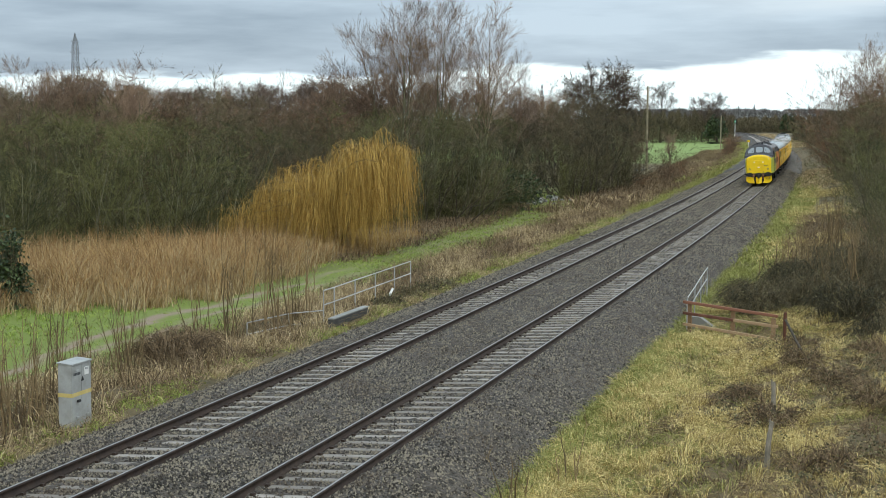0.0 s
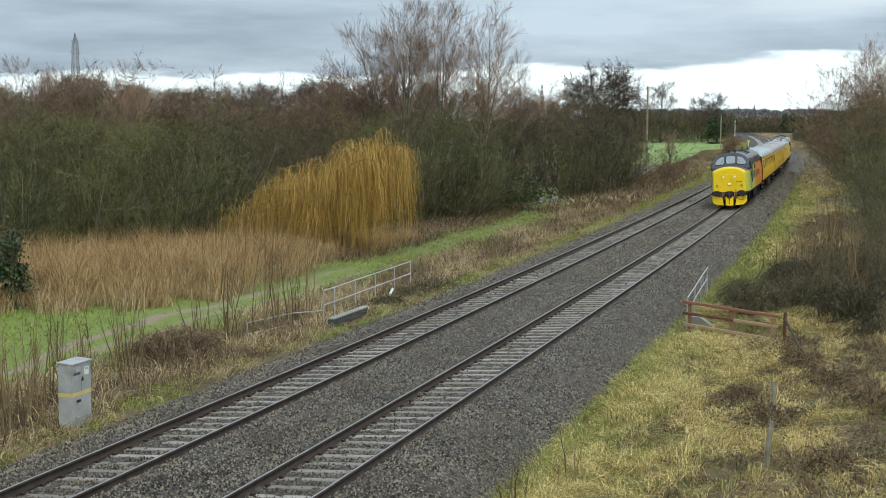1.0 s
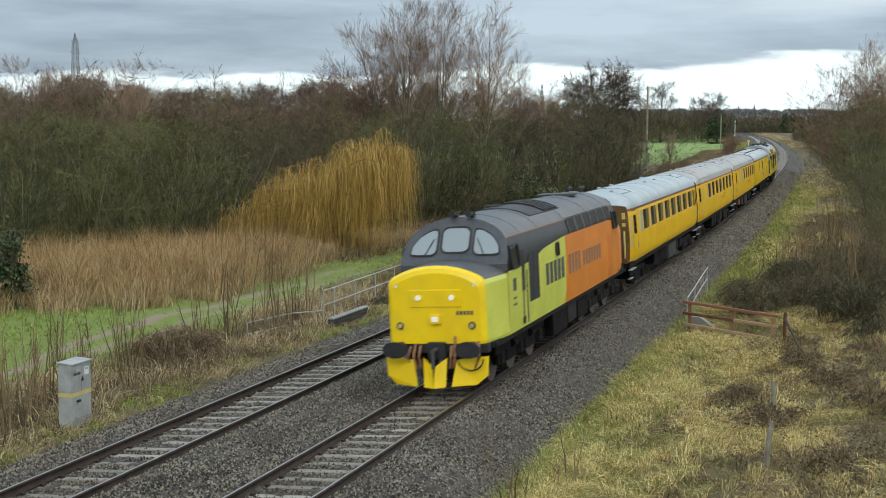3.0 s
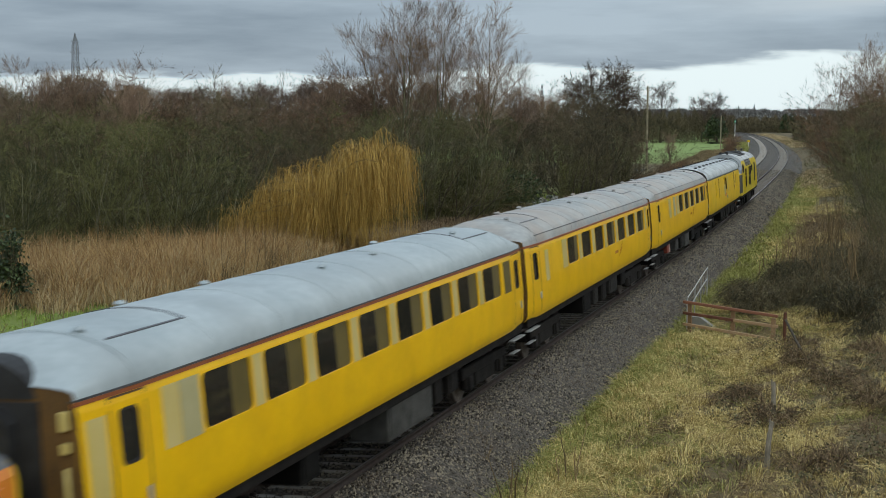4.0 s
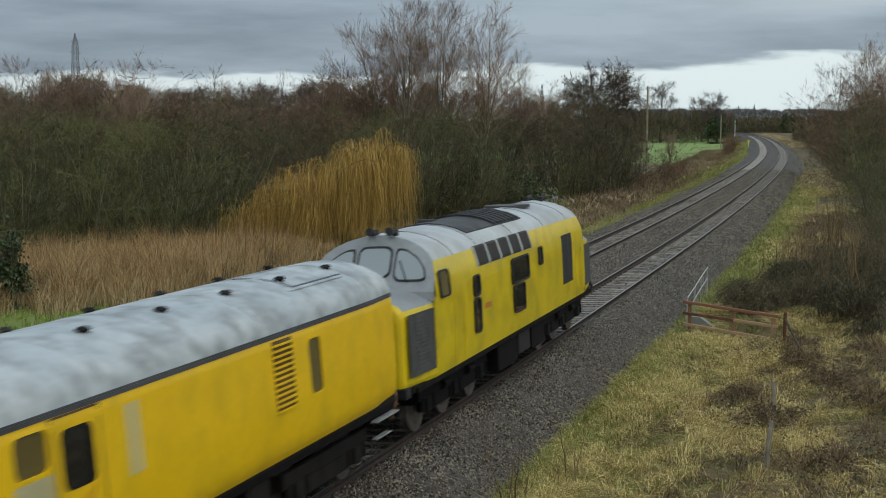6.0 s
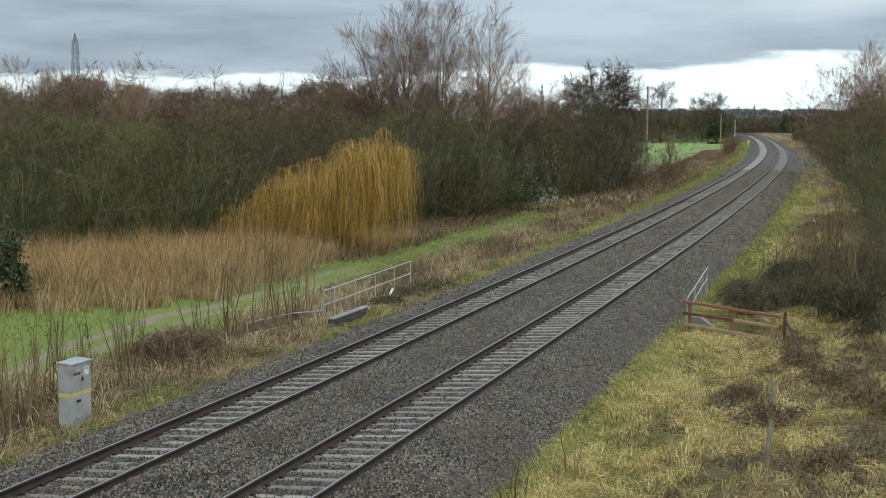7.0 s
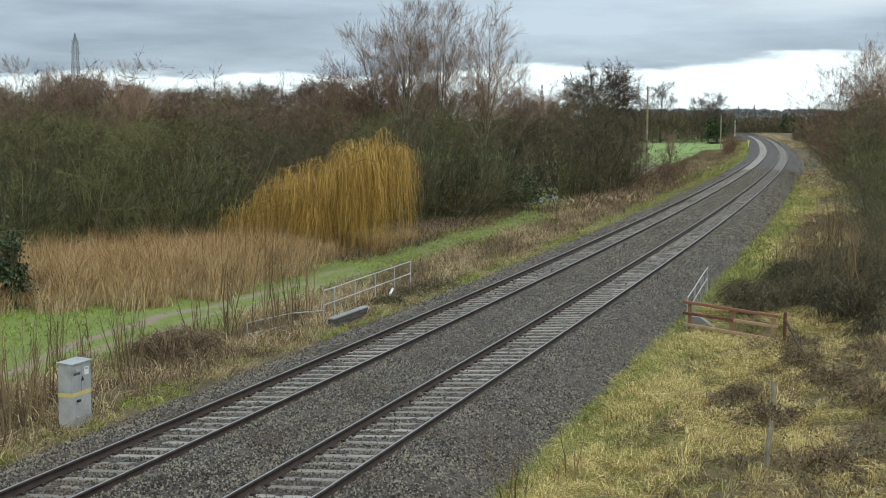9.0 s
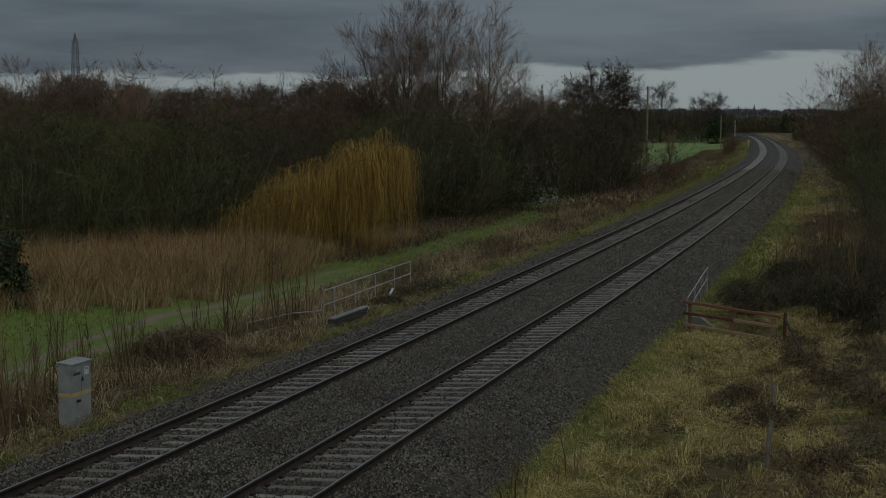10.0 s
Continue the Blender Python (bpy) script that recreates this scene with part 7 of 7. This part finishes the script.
        part("roof_joint", rb, M["loco_grey"], roof)
    for u0, u1 in cols["roof_grilles"]:
        # raised hatch, sooty from the exhaust, with slats over its rear half
        hatch = [(x, z) for x, z in full if abs(x) < 0.95]
        hb = bmesh.new()
        for (xa, za), (xb, zb) in zip(hatch, hatch[1:]):
            poly(hb, [(xa, Y(u0), za), (xa, Y(u1), za), (xb, Y(u1), zb), (xb, Y(u0), zb)], (0, 0, 0.03))
        part("roof_hatch", hb, M["sooty"], roof, "raised roof hatch black with exhaust soot")
        rg = bmesh.new()
        for v in np.arange((u0 + u1) / 2, u1 - 0.1, 0.36):
            for (xa, za), (xb, zb) in zip(hatch, hatch[1:]):
                poly(rg, [(xa, Y(v) - 0.1, za + 0.03), (xa, Y(v) + 0.1, za + 0.03), (xb, Y(v) + 0.1, zb + 0.03), (xb, Y(v) - 0.1, zb + 0.03)], (0, 0, 0.05))
        part("roof_grille", rg, M["black"], roof, "dark slatted exhaust panel")
        ex = bmesh.new()
        bar(ex, (0.25, Y(u0 + 0.8), 3.86), (0.25, Y(u0 + 0.8), 3.96), 0.26, 16, 0.22)
        part("exhaust_port", ex, M["black"], roof)
    fan = bmesh.new()
    bar(fan, (0, Y(cols["fan"]), 3.86), (0, Y(cols["fan"]), 3.93), 0.62, 24)
    part("roof_fan", fan, M["dark_steel"], roof, "round radiator fan grille")
    # noses and cab fronts
    for e, nose_side_m in ((1, nose_side), (-1, rear_nose)):
        F = lambda u: e * (L / 2 - u)
        secs = []
        for u, w, drop, rise in ((0.0, 1.06, 0.16, 0.04), (0.05, 1.13, 0.06, 0.02), (0.16, 1.17, 0.0, 0.0), (0.8, 1.25, 0, 0), (1.6, 1.335, 0, 0)):
            zt = lambda x, w=w, drop=drop: 2.92 - drop - 0.32 * (abs(x) / w) ** 2.2
            lo = 1.1 + rise
            ring = [(w - 0.03, lo), (w, lo + 0.08), (w, 1.7), (w, 2.3), (w, zt(w) - 0.12), (w - 0.03, zt(w) - 0.02)]
            ring += [(x * w, zt(x * w)) for x in (0.9, 0.7, 0.45, 0.2, 0)]
            ring += [(-x, z) for x, z in ring[-2::-1]]
            secs.append([(x, F(u), z) for x, z in ring])
        # front face
        fb = strip(secs[:3])
        fb.verts.ensure_lookup_table()
        n = len(secs[0])
        for i in range(n // 2):
            a, b, c, d = i, i + 1, n - 2 - i, n - 1 - i
            fb.faces.new([fb.verts[k] for k in dict.fromkeys((a, b, c, d))])
        nose = part("nose_front", fb, nose_m, root, "yellow nose front", smooth=False)
        sides = strip([s[:6] for s in secs[2:]])
        part("nose_side", sides, nose_side_m, root)
        part("nose_side", strip([s[-6:] for s in secs[2:]]), nose_side_m, root)
        part("nose_top", strip([s[5:-5] for s in secs[2:]]), cab_m, root, smooth=True)
        for sgn in (-1, 1):
            gb = bmesh.new()
            for i in range(14):
                z = 1.35 + 1.05 * i / 13
                poly(gb, [(sgn * 1.262, F(0.55), z), (sgn * 1.318, F(1.35), z), (sgn * 1.328, F(1.35), z - 0.01), (sgn * 1.273, F(0.55), z - 0.01)], (0, 0, 0.03))
            if cols["grey_louvre"]:
                poly(gb, [(sgn * 1.232, F(0.2), 1.3), (sgn * 1.326, F(1.5), 1.3), (sgn * 1.326, F(1.5), 2.5), (sgn * 1.232, F(0.2), 2.5)], (sgn * 0.012, 0, 0))
            if lit and e == 1:
                gb.free()
                continue
            part("nose_louvre", gb, M["dark_steel"] if cols["grey_louvre"] else nose_side_m, root)
        # raked cab front, row by row between the two sides
        lev = [(loco_x(z), z) for z in (2.62, 2.8, 3.05, 3.2)] + LOCO_ROOF[:-1] + [(0.12, 3.895)]
        cb = bmesh.new()
        prev = None
        for x, z in lev:
            cur = (cb.verts.new((x, F(cab_u(z) - 0.004), z)), cb.verts.new((-x, F(cab_u(z) - 0.004), z)))
            if prev:
                cb.faces.new((prev[0], prev[1], cur[1], cur[0]))
            prev = cur
        cab = part("cab_front", cb, cab_m, root, cols["cab_label"])
        on = lambda x, z: (x, F(cab_u(z) - 0.008), z)
        for outline in ([(-0.33, 3.1), (-0.33, 3.64), (0.33, 3.64), (0.33, 3.1)], [(0.47, 3.04), (0.47, 3.6), (0.66, 3.58), (0.9, 3.44), (1.06, 3.24), (1.1, 3.04)], [(-0.47, 3.04), (-1.1, 3.04), (-1.06, 3.24), (-0.9, 3.44), (-0.66, 3.58), (-0.47, 3.6)]):
            outline = rounded(outline)
            cx, cz = np.mean([p[0] for p in outline]), np.mean([p[1] for p in outline])
            gb = bmesh.new()
            poly(gb, [on(cx + (x - cx) * 1.13, cz + (z - cz) * 1.16) for x, z in outline], (0, e * 0.012, 0))
            gk = part("windscreen_seal", gb, M["black"], cab)
            pb = bmesh.new()
            poly(pb, [tuple(Vector(on(x, z)) + Vector((0, e * 0.012, 0))) for x, z in outline], (0, e * 0.01, 0))
            part("windscreen", pb, M["screen"], root, "windscreen with reflected sky in its pale tint")
        for x0 in (-0.75, 0.75):
            wb = bmesh.new()
            bar(wb, Vector(on(x0, 3.0)) + Vector((0, e * 0.04, 0)), Vector(on(x0 * 0.72, 3.4)) + Vector((0, e * 0.04, 0)), 0.012, 5)
            part("wiper", wb, M["black"], cab)
        for x0 in (-0.3, 0.12):
            hb = bmesh.new()
            bar(hb, (x0, F(2.35), 3.94), (x0, F(2.0), 3.98), 0.035, 8, 0.09)
            box(hb, x0 - 0.05, x0 + 0.05, min(F(2.45), F(2.3)), max(F(2.45), F(2.3)), 3.86, 4.0)
            part("horn", hb, M["black"], roof)
        # face fittings
        pn = bmesh.new()
        box(pn, -0.62, 0.62, min(F(-0.025), F(0.01)), max(F(-0.025), F(0.01)), 1.98, 2.38, 0.015)
        panel = part("lamp_panel", pn, nose_m, nose)
        for x0 in (-0.4, 0.4):
            lb = bmesh.new()
            bar(lb, (x0, F(-0.02), 2.2), (x0, F(-0.07), 2.2), 0.064, 14)
            part("marker_lamp", lb, M["lit"] if lit and e == 1 else M["white"], root, "lit white marker lamp" if lit and e == 1 else "")
        hl = bmesh.new()
        box(hl, -0.12, 0.12, min(F(-0.1), F(0)), max(F(-0.1), F(0)), 1.6, 1.8, 0.01)
        part("headlight_box", hl, nose_m, nose)
        hl = bmesh.new()
        box(hl, -0.085, 0.085, min(F(-0.115), F(-0.095)), max(F(-0.115), F(-0.095)), 1.65, 1.77, 0.006)
        part("headlight", hl, M["lit"] if lit and e == 1 else M["white"], root, "square white headlight")
        for x0 in (-0.86, 0.86):
            tb = bmesh.new()
            bar(tb, (x0, F(-0.005), 1.56), (x0, F(-0.05), 1.56), 0.085, 14)
            tl = part("tail_lamp_rim", tb, M["loco_grey"], nose)
            tb = bmesh.new()
            bar(tb, (x0, F(-0.05), 1.56), (x0, F(-0.06), 1.56), 0.05, 12)
            part("tail_lamp", tb, M["buff"], root)
            wb = bmesh.new()
            poly(wb, [(x0 * 1.08 - 0.04, F(-0.004), 2.44), (x0 * 1.08 + 0.04, F(-0.004), 2.44), (x0 * 1.08, F(-0.004), 2.53)], (0, e * 0.006, 0))
            part("warning_sign", wb, M["white"], root)
        nb = bmesh.new()
        for i in range(5):
            x0 = -e * (0.86 - i * 0.085)
            box(nb, x0 - 0.028, x0 + 0.028, min(F(-0.004), F(-0.012)), max(F(-0.004), F(-0.012)), 1.80, 1.89)
        part("number_bar", nb, M["loco_grey"], root, "small dark bars of a painted number")
        bb = bmesh.new()
        box(bb, -1.2, 1.2, min(F(0.02), F(0.3)), max(F(0.02), F(0.3)), 0.92, 1.13, 0.02)
        box(bb, -0.22, 0.22, min(F(-0.08), F(0.1)), max(F(-0.08), F(0.1)), 0.78, 1.18, 0.03)
        part("buffer_beam", bb, M["black"], root, "black buffer beam")
        hk = bmesh.new()
        bar(hk, (0, F(-0.05), 1.02), (0, F(-0.42), 1.0), 0.05, 8)
        bar(hk, (0, F(-0.38), 1.04), (0, F(-0.38), 0.62), 0.045, 8)
        part("coupling_hook", hk, M["dark_steel"], root)
        buffers(root, F(0.02), e, M["black"])
        for x0, z1 in ((e * 0.5, 1.14), (e * 0.38, 1.1), (e * -0.45, 1.32), (e * -0.36, 1.1), (e * 0.62, 1.08), (e * -1.0, 1.2)):
            hb = bmesh.new()
            bar(hb, (x0, F(-0.06), z1), (x0 * 1.04, F(-0.2), 0.86), 0.032, 8)
            bar(hb, (x0 * 1.04, F(-0.2), 0.86), (x0 * 0.92, F(-0.16), 0.6), 0.028, 8)
            part("brake_hose", hb, M["copper"], root, "brown brake hose")
        cl = bmesh.new()
        for i in range(8):
            a0, a1 = math.pi * (i / 8), math.pi * ((i + 1) / 8)
            bar(cl, (-e * 0.85 - 0.3 * math.cos(a0), F(-0.25), 0.82 - 0.26 * math.sin(a0)), (-e * 0.85 - 0.3 * math.cos(a1), F(-0.25), 0.82 - 0.26 * math.sin(a1)), 0.018, 6)
        part("jumper_cable", cl, M["black"], root)
        # snow plough in plates, on the outer end alone
        if e == -1 or not lit:
            continue
        for pts in ([(-1.22, -0.05, 0.86), (-0.52, -0.22, 0.80), (-0.40, -0.34, 0.20), (-0.95, -0.14, 0.22), (-1.2, -0.08, 0.42)], [(1.22, -0.05, 0.86), (0.52, -0.22, 0.80), (0.40, -0.34, 0.20), (0.95, -0.14, 0.22), (1.2, -0.08, 0.42)]):
            pb = bmesh.new()
            poly(pb, [(x, F(v), z) for x, v, z in pts], (0, -e * 0.04, 0))
            part("snow_plough", pb, nose_m, root, "scuffed yellow plough blade")
        for sgn in (-1, 1):
            pb = bmesh.new()
            poly(pb, [(sgn * 0.28, F(-0.2), 0.84), (sgn * 0.03, F(-0.36), 0.66), (0, F(-0.42), 0.17), (sgn * 0.26, F(-0.32), 0.19)], (0, -e * 0.04, 0))
            part("snow_plough", pb, nose_m, root, "scuffed yellow plough blade")
    fl = bmesh.new()
    box(fl, -1.25, 1.25, -L / 2 + 0.3, L / 2 - 0.3, 1.0, 1.12)
    part("underframe", fl, M["under"], root)
    for u in (3.55, L - 3.55):
        bogie(root, Y(u), (-1.95, 0.1, 1.95), 0.57, True)
    for side in (-1, 1):
        for u0, u1, z0, key in ((6.5, 8.3, 0.35, "under"), (8.45, 9.6, 0.45, "under_grey"), (9.75, 11.2, 0.38, "under")):
            xb = bmesh.new()
            box(xb, min(side * 0.4, side * 1.24), max(side * 0.4, side * 1.24), Y(u1), Y(u0), z0, 1.02, 0.04)
            part("fuel_tank", xb, M[key], root, "grimy tank under the frame")
    if cols["letters"]:
        for side in (-1, 1):
            for u, w, z0, z1, key in cols["letters"]:
                lb = bmesh.new()
                poly(lb, [(side * 1.349, Y(u + w), z0), (side * 1.349, Y(u), z0), (side * 1.349, Y(u), z1), (side * 1.349, Y(u + w), z1)], (side * 0.004, 0, 0))
                part("lettering_bar", lb, M[key], root, "plain bar of painted lettering")
    VEHICLES.append((root, start, L))
    return root


LETTERS = [(5.45 + 0.47 * i, 0.33, 1.85, 2.42, "loco_grey") for i in range(5)] + [(8.3 + 0.43 * i, 0.3, 1.86, 2.4, "copper") for i in range(4)] + [(10.3 + 0.4 * i, 0.27, 1.9, 2.34, "copper") for i in range(7)] + [(1.95, 0.3, 1.75, 1.8, "loco_grey"), (1.95, 0.3, 1.9, 1.95, "loco_grey"), (1.95, 0.3, 2.1, 2.4, "loco_grey")]
build_loco("diesel locomotive with yellow nose, lime green and orange sides", 0.2,
           dict(band="black_paint", band_label="black upper side", roof="loco_grey", roof_label="dark grey curved roof", cab="loco_grey", cab_label="dark grey cab front", nose="nose_yellow", nose_side="lime", rear_side="orange", fan=13.2, pale_frames=False, grey_louvre=False,
                sides=[(1.55, 7.9, (0, 0.08), "lime", "lime green side panel"), (7.9, 16.15, (0.08, 0), "orange", "orange side panel")], roof_grilles=((5.6, 9.2),), letters=LETTERS),
           ([1.5, 2.9, 4.4, 5.2, 7.8, 14.9, 16.2], [2.62, 2.62, 2.7, 2.84, 2.97, 2.96, 2.7]), (8.6, 15.0, 6, 3.0, 3.42),
           [(1.85, 2.55, 2.66, 3.18, "window"), (2.8, 3.2, 1.2, 3.0, "door"), (3.6, 4.6, 1.65, 2.86, "dark"), (6.7, 6.95, 2.55, 2.85, "window"), (14.3, 14.95, 1.2, 2.55, "louvre"), (15.15, 15.85, 2.66, 3.18, "window")], True)
build_loco("all-yellow diesel locomotive with a pale grey roof", 100.8,
           dict(band="lemon", band_label="yellow upper side", roof="roof_light", roof_label="pale grey curved roof", cab="cab_grey", cab_label="pale grey cab front", nose="nose_yellow", nose_side="lemon", rear_side="lemon", fan=12.6, pale_frames=True, grey_louvre=True,
                sides=[(1.55, 16.15, (0, 0), "lemon", "yellow side panel")], roof_grilles=((5.4, 10.4),), letters=[(5.2, 0.5, 2.0, 2.12, "red_mark")]),
           ([1.5, 16.2], [2.7, 2.7]), (4.8, 9.8, 5, 2.98, 3.42),
           [(1.9, 2.5, 2.66, 3.14, "blind"), (2.8, 3.45, 1.2, 3.0, "door"), (4.3, 4.7, 1.6, 2.3, "window"), (4.3, 4.7, 2.4, 2.8, "window"), (7.6, 9.2, 2.3, 2.85, "window"), (7.7, 8.7, 1.6, 2.2, "window"), (10.4, 10.7, 2.5, 2.9, "window"), (13.2, 14.4, 1.65, 3.0, "dark"), (14.9, 15.5, 1.2, 3.0, "door")], False)


def build_sleepers():
    """Concrete sleepers: those nearest the camera one by one, the rest joined."""
    bm = box(bmesh.new(), -1.25, 1.25, -0.125, 0.125, -0.36, -0.165, 0.02)
    for v in bm.verts:
        if v.co.z > -0.2:
            v.co.y *= 0.86
            v.co.z -= 0.012 * (1 - min(1.0, abs(abs(v.co.x) - 0.75)))
    for x in (-0.7525, 0.7525):
        for e in (-0.12, 0.12):
            box(bm, x + e - 0.035, x + e + 0.035, -0.045, 0.045, -0.17, -0.125)
    me = bpy.data.meshes.new("sleeper")
    bm.to_mesh(me)
    bm.free()
    me.materials.append(M["sleeper"])
    me.materials.append(M["rail_side"])
    for p in me.polygons:
        p.material_index = int(p.center.z > -0.16)
    for track, d0 in zip(TRACKS, (-SPACING / 2, SPACING / 2)):
        for i in range(-24, 150):
            s = i * 0.609 - 0.17
            ob = new("sleeper", me)
            ob.parent = track
            p = at(s, d0)
            ob.matrix_basis = pose(p[0], p[1], CANT / 2 + RNG.uniform(-0.012, 0.004), 0, -math.degrees(CANT / GAUGE), -math.degrees(heading(s)) + RNG.uniform(-0.6, 0.6))
        soup = Soup()
        box8 = np.array([[x, y, z] for z in (-0.36, -0.165) for y in (-0.11, 0.11) for x in (-1.25, 1.25)])
        faces = np.array([[4, 5, 7, 6], [0, 1, 5, 4], [2, 6, 7, 3], [0, 4, 6, 2], [1, 3, 7, 5]])
        ss = np.arange(150, 900) * 0.609 - 0.17
        h = np.interp(ss, LINE_S, LINE_H)
        v = at(ss, d0)[:, None] + box8[None, :, :1] * np.stack([np.cos(h), -np.sin(h), 0 * h], -1)[:, None] + box8[None, :, 1:2] * np.stack([np.sin(h), np.cos(h), 0 * h], -1)[:, None] + (box8[None, :, 2:] + box8[None, :, :1] * CANT / GAUGE + CANT / 2) * np.array([0, 0, 1.0])
        soup.add(v, (np.arange(len(ss))[:, None, None] * 8 + faces[None]).reshape(-1, 4))
        tagged(part("far_sleepers", soup.mesh("far_sleepers", M["sleeper"]), None, track), kind="stuff")


build_sleepers()


def motions():
    """The train runs towards the camera and past it at an even pace."""
    clock = [0, 0.5, 1, 1.5, 2, 2.5, 4, 4.5, 5, 5.5, 10.01]
    nose_at = [113.8, 96.0, 77.3, 59.0, 40.9, 23.1, -30.3, -48.0, -65.5, -83.3, -243.2]
    rows_t = [i * 0.25 for i in range(41)]
    for ob, back, length in VEHICLES:
        rows = []
        for t in rows_t:
            mid = float(np.interp(t, clock, nose_at)) + back + length / 2
            a, b = at(mid - length * 0.35, SPACING / 2), at(mid + length * 0.35, SPACING / 2)
            c = (a + b) / 2
            rows.append((t, pose(c[0], c[1], CANT / 2, 0, math.degrees(CANT / GAUGE), 180 - math.degrees(math.atan2(b[0] - a[0], b[1] - a[1])))))
        walk(ob, rows)


motions()
